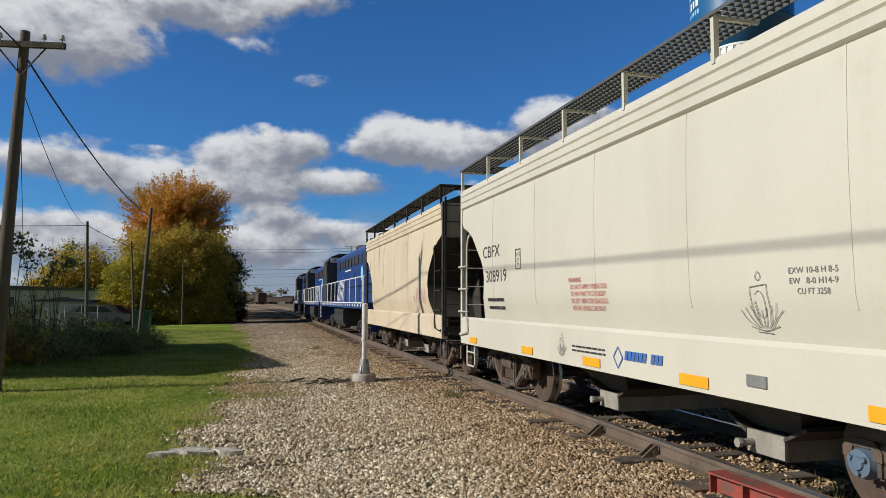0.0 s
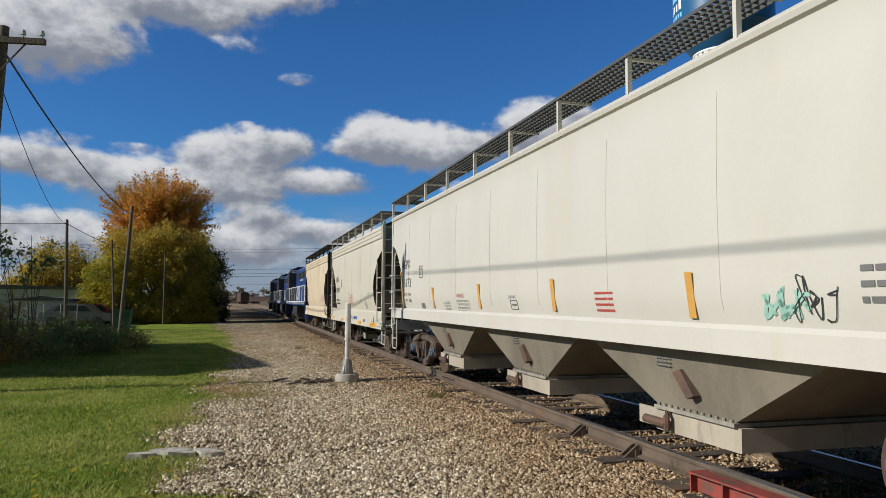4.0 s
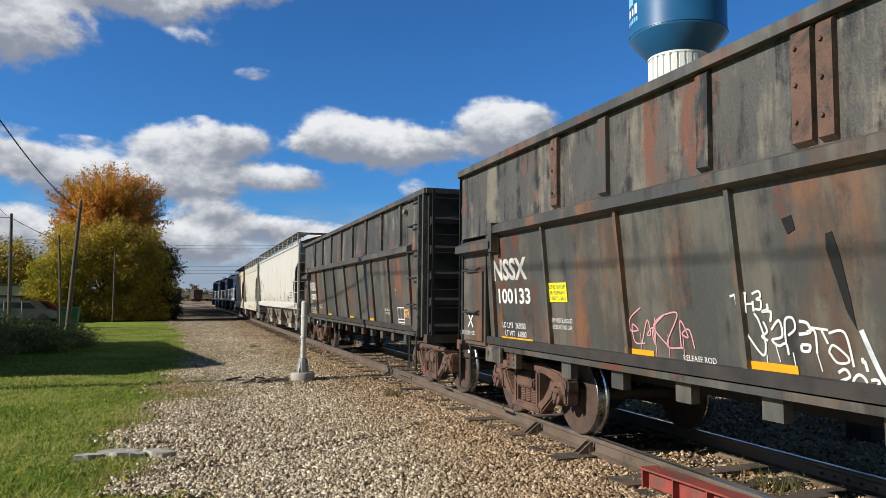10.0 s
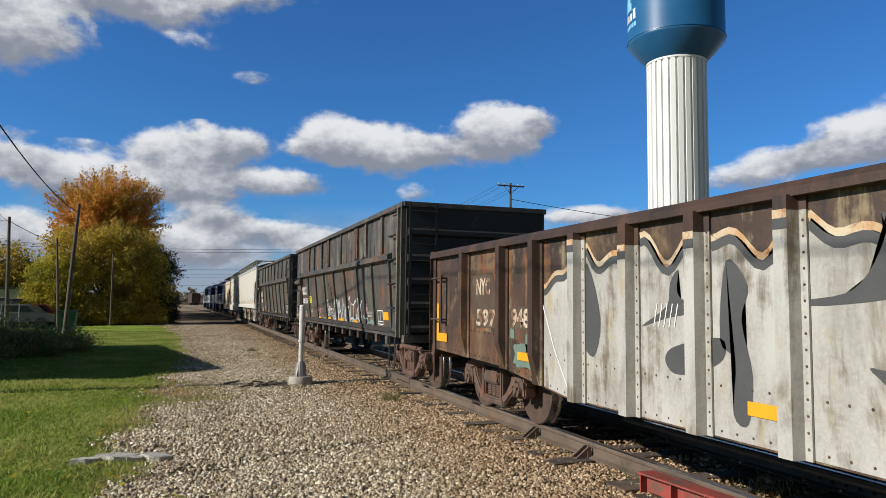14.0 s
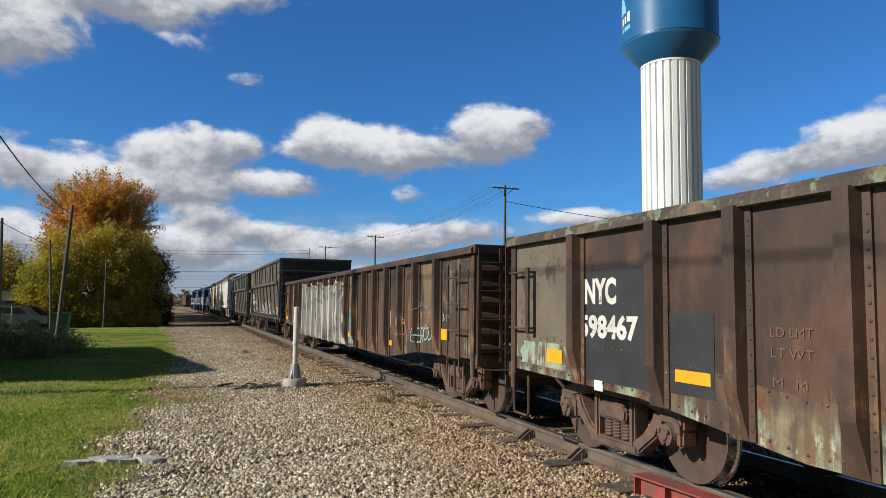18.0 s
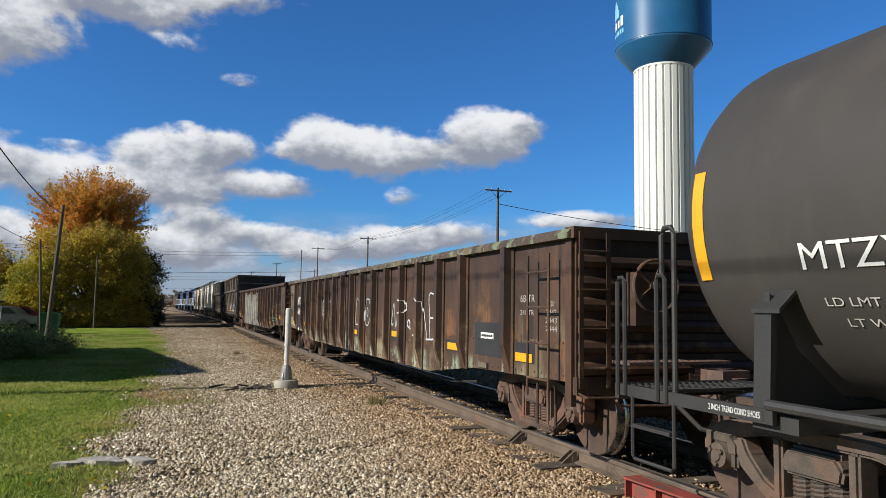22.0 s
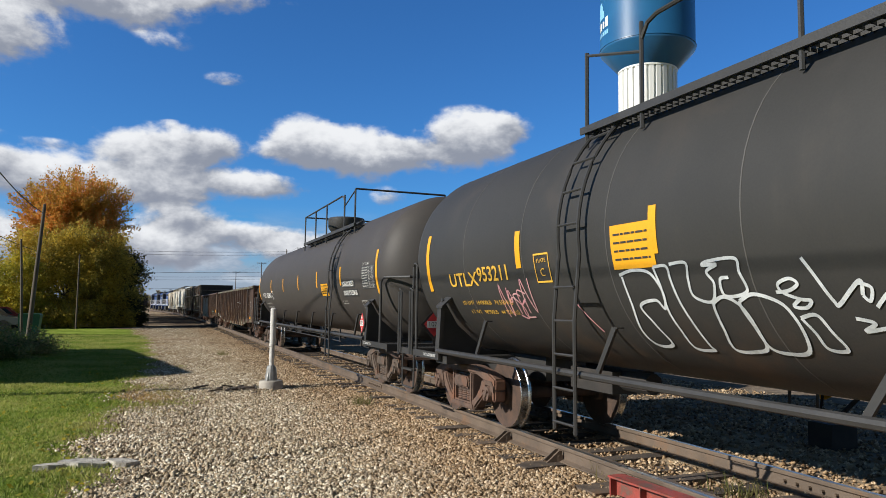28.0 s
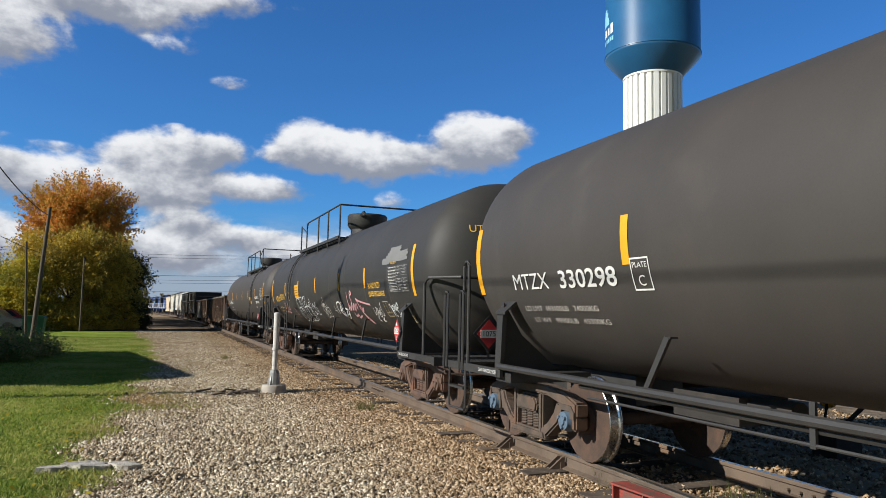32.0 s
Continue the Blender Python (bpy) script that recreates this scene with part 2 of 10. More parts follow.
def lawn_edge(y):
    """Where the grass gives way to the gravel."""
    pts = [(-60, 0.9), (5, 0.8), (7, 0.45), (7.4, -0.45), (9.3, -0.70), (10.6, -0.74), (12.1, -0.55), (16.4, -0.58), (21.9, -0.05), (38, -0.5), (55, -1.3), (58, -3.5), (64, -9), (90, -14)]
    for (a, u), (b, v) in zip(pts, pts[1:]):
        if y <= b:
            return u + (v - u) * (y - a) / (b - a)
    return -14.0


def ground_material():
    m = bpy.data.materials.new("soil_and_grass")
    m.use_nodes = True
    n = Net(m.node_tree)
    co = n.add("ShaderNodeTexCoord", out=3)
    a, b, c = n.noise(co, 0.35, 5), n.noise(co, 3.0, 6, 0.65), n.noise(co, 60.0, 4, 0.7)
    grass = n.mix(n.ramp(n.math("ADD", n.math("MULTIPLY", a, 0.5), n.math("MULTIPLY", b, 0.5)), 0.38, 0.62), (0.15, 0.21, 0.032, 1), (0.26, 0.32, 0.06, 1))
    grass = n.mix(n.ramp(b, 0.56, 0.72), grass, (0.26, 0.24, 0.09, 1))
    soil = n.mix(n.ramp(b, 0.35, 0.65), (0.28, 0.205, 0.135, 1), (0.43, 0.34, 0.23, 1))
    soil = n.mix(n.ramp(c, 0.42, 0.75), soil, (0.22, 0.168, 0.115, 1))
    soil = n.mix(n.ramp(n.noise(co, 0.16, 5, 0.6), 0.50, 0.66), soil, (0.20, 0.14, 0.09, 1))
    sep = n.tree.nodes.new("ShaderNodeSeparateXYZ")
    n.tree.links.new(co, sep.inputs[0])
    x, y, z = sep.outputs
    edge = n.add("ShaderNodeFloatCurve", (1.0, n.add("ShaderNodeMapRange", {"Value": y, "From Min": -60.0, "From Max": 90.0})))
    curve = edge.node.mapping.curves[0]
    ys = [-60, 5, 7, 7.4, 9.3, 10.6, 12.1, 16.4, 21.9, 38, 55, 58, 64, 90]
    for i, q in enumerate(ys):
        at = ((q + 60) / 150, (lawn_edge(q) + 15) / 16)
        if i in (0, len(ys) - 1):
            curve.points[0 if i == 0 else -1].location = at
        else:
            curve.points.new(*at)
    for p in curve.points:
        p.handle_type = "VECTOR"
    edge.node.mapping.update()
    line = n.math("SUBTRACT", n.math("MULTIPLY", edge, 16.0), 15.0)
    rag = n.math("MULTIPLY", n.math("SUBTRACT", n.noise(co, 1.1, 6, 0.65), 0.5), 2.2)
    k = n.ramp(n.math("ADD", n.math("SUBTRACT", line, x), rag), -0.35, 0.35)
    rim = n.math("MULTIPLY", n.ramp(n.math("ADD", n.math("SUBTRACT", x, line), n.math("MULTIPLY", rag, 0.4)), -0.75, -0.1), n.ramp(n.math("ADD", n.math("SUBTRACT", x, line), n.math("MULTIPLY", rag, 0.4)), 1.5, 0.6))
    earth = n.mix(n.ramp(b, 0.35, 0.65), (0.20, 0.135, 0.075, 1), (0.32, 0.235, 0.13, 1))
    tar = n.mix(n.ramp(b, 0.3, 0.7), (0.14, 0.108, 0.078, 1), (0.27, 0.218, 0.165, 1))
    right = n.ramp(n.math("ADD", x, n.math("MULTIPLY", rag, 0.5)), 7.3, 8.3)
    meadow = n.ramp(n.math("ADD", x, n.math("MULTIPLY", n.noise(co, 0.05, 4), 60.0)), 58.0, 66.0)
    col = n.mix(n.math("MULTIPLY", rim, n.ramp(n.noise(co, 0.6, 4, 0.6), 0.44, 0.56)), n.mix(k, soil, grass), earth)
    col = n.mix(right, col, tar)
    col = n.mix(meadow, col, n.mix(b, (0.20, 0.18, 0.08, 1), (0.34, 0.28, 0.15, 1)))
    # a dark band across the gravel, and cinders where the far sidings join
    wob = n.math("MULTIPLY", n.math("SUBTRACT", n.noise(co, 1.6, 4), 0.5), 0.5)
    off = n.math("ABSOLUTE", n.math("ADD", n.math("SUBTRACT", y, n.math("ADD", 8.30, n.math("MULTIPLY", x, 0.44))), wob))
    dark_band = n.math("MULTIPLY", n.ramp(off, 0.22, 0.08), n.math("MULTIPLY", n.ramp(x, -0.6, 0.0), n.ramp(x, 3.4, 2.4)))
    col = n.mix(dark_band, col, (0.085, 0.068, 0.05, 1))
    cinder = n.math("MULTIPLY", n.ramp(n.math("ADD", y, n.math("MULTIPLY", rag, 8.0)), 46.0, 60.0), n.ramp(n.noise(co, 0.22, 5, 0.6), 0.36, 0.58))
    col = n.mix(n.math("MULTIPLY", cinder, n.math("MULTIPLY", n.ramp(y, 160.0, 90.0), n.math("SUBTRACT", 1.0, k))), col, (0.105, 0.080, 0.060, 1))
    bump = n.add("ShaderNodeBump", {"Strength": 0.5, "Distance": 0.03, "Height": n.math("ADD", c, b)})
    n.add("ShaderNodeOutputMaterial", (n.add("ShaderNodeBsdfPrincipled", {"Base Color": col, "Roughness": 1.0, "Normal": bump, "Specular IOR Level": 0.0}),))
    return m


def make_ground():
    bm = B()
    xs = [-2500, -400, -80, -30] + [-16 + 0.8 * i for i in range(40)] + [18, 24, 40, 80, 400, 2500]
    ys = [-2500, -300, -60, -20] + [-6 + 1.0 * i for i in range(70)] + [70, 80, 100, 140, 220, 400, 2500]
    rows = []
    for y in ys:
        row = []
        for x in xs:
            near = -14 < x < 3.0 and 2 < y < 62
            z = (noise.noise((x * 0.45, y * 0.45, 1.5)) * 0.035 - 0.045) if near else -0.045
            if 6.1 < x < 30 and -30 < y < 70:
                z = 0.085 + noise.noise((x * 0.6, y * 0.4, 6.0)) * 0.03
            row.append(bm.verts.new((x, y, z)))
        rows.append(row)
    for a, b in zip(rows, rows[1:]):
        for i in range(len(xs) - 1):
            bm.faces.new((a[i], a[i + 1], b[i + 1], b[i]))
    tagged(part("ground", bm, ground_material(), smooth=True), "mown green grass beside a gravel rail yard", "ground", kind="structure")



def stone_material():
    """Crushed stone: each piece its own tone, browner towards the rails."""
    m = bpy.data.materials.new("gravel")
    m.use_nodes = True
    n = Net(m.node_tree)
    r = n.add("ShaderNodeNewGeometry", out=8)
    co = n.add("ShaderNodeTexCoord", out=3)
    pick = n.tree.nodes.new("ShaderNodeValToRGB")
    n.tree.links.new(r, pick.inputs[0])
    tones = ((0.0, (0.12, 0.095, 0.068)), (0.16, (0.30, 0.23, 0.15)), (0.34, (0.50, 0.40, 0.265)), (0.54, (0.46, 0.395, 0.30)), (0.74, (0.68, 0.575, 0.41)), (0.92, (0.90, 0.83, 0.68)))
    while len(pick.color_ramp.elements) < len(tones):
        pick.color_ramp.elements.new(0.5)
    for e, (at, c) in zip(pick.color_ramp.elements, tones):
        e.position, e.color = at, (*c, 1)
    grain = n.noise(co, 90.0, 5, 0.65)
    col = n.mix(n.ramp(grain, 0.35, 0.7), pick.outputs[0], n.mix(1.0, pick.outputs[0], (0.62, 0.58, 0.52, 1), "MULTIPLY"))
    patch = n.noise(co, 0.55, 5, 0.6)
    col = n.mix(n.math("MULTIPLY", n.ramp(patch, 0.50, 0.68), 0.45), col, (0.30, 0.215, 0.13, 1))
    sep = n.tree.nodes.new("ShaderNodeSeparateXYZ")
    n.tree.links.new(co, sep.inputs[0])
    far = n.math("ADD", sep.outputs[0], n.math("MULTIPLY", n.math("SUBTRACT", n.noise(co, 0.8, 4), 0.5), 3.0))
    rusty = n.mix(1.0, col, (0.68, 0.53, 0.40, 1), "MULTIPLY")
    col = n.mix(n.math("MULTIPLY", n.ramp(far, 1.2, 4.0), 0.75), col, rusty)
    bn = n.add("ShaderNodeBump", {"Strength": 0.4, "Distance": 0.01, "Height": grain})
    n.add("ShaderNodeOutputMaterial", (n.add("ShaderNodeBsdfPrincipled", {"Base Color": col, "Roughness": 0.85, "Specular IOR Level": 0.15, "Normal": bn}),))
    return m


M_STONE = stone_material()
M_RAIL = mat("rail_steel", (0.17, 0.125, 0.09), (0.10, 0.075, 0.055), 0.7, 0.2, s1=2, s2=70, bump=0.2, wear=(0.22, 0.12, 0.06), wear_at=(0.55, 0.75))
M_RAILTOP = mat("polished_steel", (0.45, 0.43, 0.40), (0.32, 0.30, 0.28), 0.32, 0.9, s1=1, s2=30, bump=0.05)
M_TIE = mat("creosoted_wood", (0.105, 0.078, 0.055), (0.045, 0.034, 0.026), 0.9, s1=3, s2=50, bump=0.5, rand=0.35)
M_REDSTEEL = mat("red_painted_steel", (0.33, 0.06, 0.045), (0.20, 0.05, 0.035), 0.6, s1=8, s2=60, wear=(0.13, 0.08, 0.06), wear_at=(0.52, 0.64), wear_scale=7)


def pebbles(name, spots, lo, hi, material, label, flat=0.6, seed=3):
    """Many small broken stones in one mesh: jittered octahedra, half sunk."""
    r = np.random.RandomState(seed)
    n = len(spots)
    tips = np.array([(1, 0, 0), (0, 1, 0), (-1, 0, 0), (0, -1, 0), (0, 0, 1), (0, 0, -1)], float)
    faces = np.array(((0, 1, 4), (1, 2, 4), (2, 3, 4), (3, 0, 4), (1, 0, 5), (2, 1, 5), (3, 2, 5), (0, 3, 5)))
    v = tips[None] * (1 + r.uniform(-0.35, 0.25, (n, 6, 1))) + r.uniform(-0.34, 0.34, (n, 6, 3))
    size = lo + (hi - lo) * r.rand(n) ** 1.8
    v *= (size[:, None] * np.stack([r.uniform(0.85, 1.5, n), r.uniform(0.7, 1.2, n), r.uniform(0.6, 1.1, n) * flat / 0.6], 1))[:, None]
    a, b = r.uniform(0, 6.28, n), r.normal(0, 0.55, n)
    ca, sa, cb, sb = np.cos(a), np.sin(a), np.cos(b), np.sin(b)
    zero, one = np.zeros(n), np.ones(n)
    rx = np.stack([one, zero, zero, zero, cb, -sb, zero, sb, cb], 1).reshape(n, 3, 3)
    rz = np.stack([ca, -sa, zero, sa, ca, zero, zero, zero, one], 1).reshape(n, 3, 3)
    v = np.einsum("nij,nkj->nki", rz @ rx, v) + spots[:, None]
    v[:, :, 2] += (size * 0.15)[:, None]
    me = bpy.data.meshes.new(name)
    me.vertices.add(n * 6)
    me.vertices.foreach_set("co", v.ravel())
    tris = (faces[None] + 6 * np.arange(n)[:, None, None]).ravel().astype(np.int32)
    me.loops.add(len(tris))
    me.loops.foreach_set("vertex_index", tris)
    me.polygons.add(n * 8)
    me.polygons.foreach_set("loop_start", np.arange(0, n * 24, 3, dtype=np.int32))
    me.update(calc_edges=True)
    me.materials.append(material)
    return tagged(new(name, me), label, "gravel", kind="stuff")


def make_gravel():
    r = np.random.RandomState(5)
    spots = []
    for y0, y1, per in ((5.5, 9, 2500), (9, 14, 1750), (14, 22, 900), (22, 34, 320), (34, 60, 110)):
        n = int((y1 - y0) * 6.4 * per)
        x, y = r.uniform(-1.7, 4.65, n), r.uniform(y0, y1, n)
        edge = np.array([lawn_edge(q) for q in y]) + 0.25 * np.sin(y * 2.3) + r.normal(0, 0.16, n)
        keep = x > edge
        # thin spots where the soil shows
        thin = np.array([noise.noise((a * 0.7, b * 0.35, 4.0)) for a, b in zip(x, y)])
        keep &= (thin < 0.25) | (r.rand(n) < 0.6)
        # bare earth along the lawn in patches
        bare = np.array([noise.noise((a * 0.9, b * 0.30, 9.0)) for a, b in zip(x, y)])
        keep &= ~((bare > 0.02) & (x < edge + 0.35 + bare * 0.8) & (r.rand(n) < 0.86))
        # few stones lie along the dark band
        dark_band = np.abs(y - 8.30 - 0.44 * x) + 0.25 * np.array([noise.noise((a * 1.6, b * 1.6, 2.0)) for a, b in zip(x, y)])
        keep &= ~((dark_band < 0.16) & (x > -0.5) & (x < 3.2) & (r.rand(n) < 0.72))
        x, y = x[keep], y[keep]
        slope = np.clip((x - 3.2) / 1.0, 0, 1) * 0.028
        spots.append(np.stack([x, y, -0.035 + slope], 1))
    spots = np.concatenate(spots)
    pebbles("gravel", spots, 0.009, 0.033, M_STONE, "tan and grey crushed limestone gravel")
    n = 34000
    x, y = 4.62 + 7.5 * r.rand(n) ** 1.3, 2.5 + 24 * r.rand(n) ** 1.4
    z = np.where(x > 6.1, 0.095, np.where(x > 5.95, 0.03, -0.008)) + np.where(x > 6.1, np.array([noise.noise((a * 0.6, b * 0.4, 6.0)) for a, b in zip(x, y)]) * 0.03, 0)
    far = np.stack([x, y, z], 1)
    pebbles("ballast", far, 0.014, 0.036, M_STONE, "tan crushed stone ballast between rails", seed=8)


def rail_profile():
    half = [(0.075, 0.0), (0.075, 0.012), (0.014, 0.032), (0.010, 0.125), (0.037, 0.14), (0.037, 0.168), (0.028, 0.178)]
    return half + [(-x, z) for x, z in reversed(half)]


def sweep(bm, prof, offset, s0, s1, step, base):
    rings = []
    s = s0
    while s <= s1 + 1e-6:
        p, a = track(s)
        q = Vector((math.cos(a), math.sin(a), 0))
        rings.append([bm.verts.new((p.x + q.x * (offset + x), p.y + q.y * (offset + x), base + z)) for x, z in prof])
        s += step(s)
    for a, b in zip(rings, rings[1:]):
        for i in range(len(prof)):
            j = (i + 1) % len(prof)
            bm.faces.new((a[i], a[j], b[j], b[i]))
    bm.faces.new(rings[0])
    bm.faces.new(rings[-1][::-1])


def make_track():
    base = new("railway_track")
    tagged(base, "rusty steel rails on weathered wooden ties", "railway track", kind="structure")
    step = lambda s: 4.0 if s < 68 else 8.0
    for side in (-1, 1):
        bm = B()
        sweep(bm, rail_profile(), side * 0.7555, -30, 330, step, RAIL - 0.18)
        part("rail", bm, M_RAIL, base)
        bm = B()
        sweep(bm, [(0.026, 0), (0.026, 0.003), (-0.026, 0.003), (-0.026, 0)], side * 0.7555, -30, 330, step, RAIL - 0.002)
        part("rail_head", bm, M_RAILTOP, base, "polished running surface")
    # switch rail laid against the near rail, with its braces and joint bars
    bm = B()
    prism(bm, [(XC - 0.7555 + 0.085, -2), (XC - 0.7555 + 0.15, -2), (XC - 0.7555 + 0.13, 4), (XC - 0.7555 + 0.06, 12.2), (XC - 0.7555 + 0.045, 12.2), (XC - 0.7555 + 0.05, 8)], 0.03, RAIL - 0.012, "z")
    part("switch_rail", bm, M_RAIL, base, "tapered rusty switch rail")
    for y in (3.5, 4.8, 6.1, 7.44, 8.76):
        bm = B()
        bx(bm, XC - 1.25, XC - 0.56, y - 0.09, y + 0.09, 0.0, 0.022)
        for k in (-0.05, 0.05):
            prism(bm, [(XC - 1.00, 0.022), (XC - 0.80, 0.022), (XC - 0.79, 0.15), (XC - 0.83, 0.15)], y + k - 0.012, y + k + 0.012, "y")
        bx(bm, XC - 0.85, XC - 0.79, y - 0.07, y + 0.07, 0.02, 0.10)
        part("rail_brace", bm, M_RAIL, base)
    for y, x in ((15.2, XC - 0.7555), (5.2, XC + 0.7555), (10.5, XC + 0.7555)):
        bm = B()
        for s in (-1, 1):
            bx(bm, x + s * 0.012 - 0.012, x + s * 0.012 + 0.012 + s * 0.012, y - 0.46, y + 0.46, 0.06, 0.145)
            for k in range(6):
                rod(bm, [(x, y - 0.38 + 0.15 * k, 0.10), (x + s * 0.065, y - 0.38 + 0.15 * k, 0.10)], 0.016, 6)
        part("joint_bar", bm, M_RAIL, base)
    me = None
    s = 1.0
    far = B()
    k = 0
    while s < 330:
        p, a = track(s)
        m = Matrix.Translation(p) @ Matrix.Rotation(a, 4, "Z")
        if s < 62:
            if me is None:
                bm = B()
                bx(bm, -1.30, 1.30, -0.115, 0.115, -0.12, 0.012)
                bmesh.ops.bevel(bm, geom=bm.edges[:], offset=0.012, segments=1)
                me = mesh_of("tie", bm, M_TIE)
            o = new("tie", me)
            o.parent = base
            o.matrix_basis = m @ pose(0.06 * math.sin(k * 5.1), 0, -0.001 + 0.011 * math.sin(k * 2.7) + 0.006 * math.sin(k * 7.9), 0, 0, 1.2 * math.sin(k * 3.3))
        else:
            bx(far, -1.3, 1.3, -0.115, 0.115, -0.12, 0.012, m)
        s += 0.53
        k += 1
    tagged(part("far_tie", far, M_TIE, base), kind="stuff")
    # red steel channel beside the near rail
    thing = new("steel_channel")
    thing.matrix_basis = pose(4.22, 5.97, 0, 0, 0, 184)
    tagged(thing, "chipped red steel channel lying along the rail", "steel channel")
    bm = B()
    bx(bm, -0.09, 0.09, 0, 2.6, 0.185, 0.203)
    part("top_plate", bm, M_REDSTEEL, thing)
    bm = B()
    bx(bm, -0.012, 0.012, 0, 2.6, 0.02, 0.185)
    part("web", bm, M_REDSTEEL, thing)
    for i in range(6):
        bm = B()
        bx(bm, 0.012, 0.085, 0.02 + 0.42 * i, 0.036 + 0.42 * i, 0.0, 0.185)
        part("stiffener", bm, M_REDSTEEL, thing)


make_ground()
make_track()
# ---- the train ----
M_FRAME = mat("cast_steel", (0.14, 0.085, 0.06), (0.075, 0.052, 0.042), 0.75, 0.1, s1=5, s2=70, bump=0.35, wear=(0.20, 0.09, 0.05), wear_at=(0.5, 0.7))
M_FRAMEGREY = mat("greasy_steel", (0.125, 0.09, 0.067), (0.062, 0.05, 0.04), 0.75, 0.1, s1=5, s2=70, bump=0.35, wear=(0.16, 0.085, 0.05), wear_at=(0.52, 0.7))
M_FRAMERUST = mat("rusted_casting", (0.165, 0.085, 0.056), (0.085, 0.050, 0.038), 0.85, 0.0, s1=4, s2=60, bump=0.4, wear=(0.045, 0.036, 0.030), wear_at=(0.52, 0.64), wear_scale=3)
M_WHEEL = mat("wheel_steel", (0.105, 0.062, 0.042), (0.055, 0.038, 0.030), 0.75, 0.15, s1=6, s2=60)
M_TREAD = plain("bright_tread", (0.55, 0.53, 0.50), 0.28, 1.0)
M_CAPBLUE = plain("blue_bearing_cap", (0.10, 0.15, 0.21), 0.5)
M_UNDER = mat("underframe_black", (0.022, 0.020, 0.018), (0.042, 0.035, 0.03), 0.85, s1=4, s2=60)


def frame_poly(bm, pts, x0, x1):
    prism(bm, pts, x0, x1, "x")


def build_side_frame(x):
    bm = B()
    lo, hi = x - 0.085, x + 0.085
    frame_poly(bm, [(-1.08, 0.50), (-1.08, 0.66), (-0.85, 0.74), (-0.45, 0.80), (0.45, 0.80), (0.85, 0.74), (1.08, 0.66), (1.08, 0.50), (0.98, 0.50), (0.80, 0.60), (0.45, 0.68), (-0.45, 0.68), (-0.80, 0.60), (-0.98, 0.50)], lo, hi)
    for s in (-1, 1):
        frame_poly(bm, [(s * 0.78, 0.61), (s * 0.70, 0.40), (s * 0.42, 0.20), (s * 0.30, 0.20), (s * 0.30, 0.30), (s * 0.44, 0.36), (s * 0.60, 0.52), (s * 0.66, 0.64)], lo, hi)
        frame_poly(bm, [(s * 0.27, 0.22), (s * 0.36, 0.22), (s * 0.36, 0.70), (s * 0.27, 0.70)], lo - 0.01, hi + 0.01)
        frame_poly(bm, [(s * 0.72, 0.36), (s * 0.80, 0.36), (s * 0.80, 0.62), (s * 0.72, 0.60)], lo, hi)
        frame_poly(bm, [(s * 0.98, 0.36), (s * 1.07, 0.36), (s * 1.07, 0.52), (s * 0.98, 0.52)], lo, hi)
    frame_poly(bm, [(-0.44, 0.17), (0.44, 0.17), (0.40, 0.27), (-0.40, 0.27)], lo - 0.02, hi + 0.02)
    frame_poly(bm, [(-0.24, 0.46), (0.24, 0.46), (0.26, 0.56), (0.20, 0.64), (-0.20, 0.64), (-0.26, 0.56)], lo - 0.03, hi + 0.03)
    bmesh.ops.recalc_face_normals(bm, faces=bm.faces)
    bmesh.ops.bevel(bm, geom=bm.edges[:], offset=0.022, segments=2, affect="EDGES")
    return bm


def build_springs(x):
    bm = B()
    pts = []
    for i in range(49):
        q = i * 2 * math.pi / 8
        pts.append((x + 0.066 * math.cos(q), 0.066 * math.sin(q), 0.275 + 0.185 * i / 48))
    rod(bm, pts, 0.016, 6)
    return bm


def build_wheelset():
    bm = B()
    rod(bm, [(-1.04, 0, 0), (1.04, 0, 0)], 0.075, 12)
    for s in (-1, 1):
        g = s * 0.7555
        prof = [(0.12, s * 0.60), (0.15, s * 0.66), (0.33, s * 0.70), (0.39, s * 0.685), (0.395, s * 0.815), (0.36, s * 0.80), (0.30, s * 0.76), (0.17, s * 0.80), (0.13, s * 0.86)]
        lathe(bm, prof, (0, 0, 0), "x", 40)
        n0 = len(bm.faces)
        lathe(bm, [(0.388, s * 0.686), (0.478, s * 0.687), (0.484, s * 0.70), (0.478, s * 0.715), (0.458, s * 0.725), (0.455, s * 0.822), (0.448, s * 0.828), (0.388, s * 0.818)], (0, 0, 0), "x", 48)
        bm.faces.ensure_lookup_table()
        for f in bm.faces[n0:]:
            c = f.calc_center_median()
            f.material_index = int(math.hypot(c.y, c.z) > 0.435)
        for k in range(4):
            q = k * math.pi / 2
            rod(bm, [(s * 0.76, 0.23 * math.cos(q), 0.23 * math.sin(q)), (s * 0.80, 0.23 * math.cos(q), 0.23 * math.sin(q))], 0.03, 6)
    me = mesh_of("wheelset", bm, M_WHEEL, True)
    me.materials.append(M_TREAD)
    return me


def build_cap(s):
    bm = B()
    lathe(bm, [(0.02, s * 1.0), (0.115, s * 1.0), (0.118, s * 1.07), (0.10, s * 1.10), (0.098, s * 1.13), (0.05, s * 1.135), (0.045, s * 1.15), (0.02, s * 1.152)], (0, 0, 0), "x", 24)
    for k in range(3):
        q = k * 2.094 + 0.5
        rod(bm, [(s * 1.12, 0.068 * math.cos(q), 0.068 * math.sin(q)), (s * 1.158, 0.068 * math.cos(q), 0.068 * math.sin(q))], 0.02, 6)
    return bm


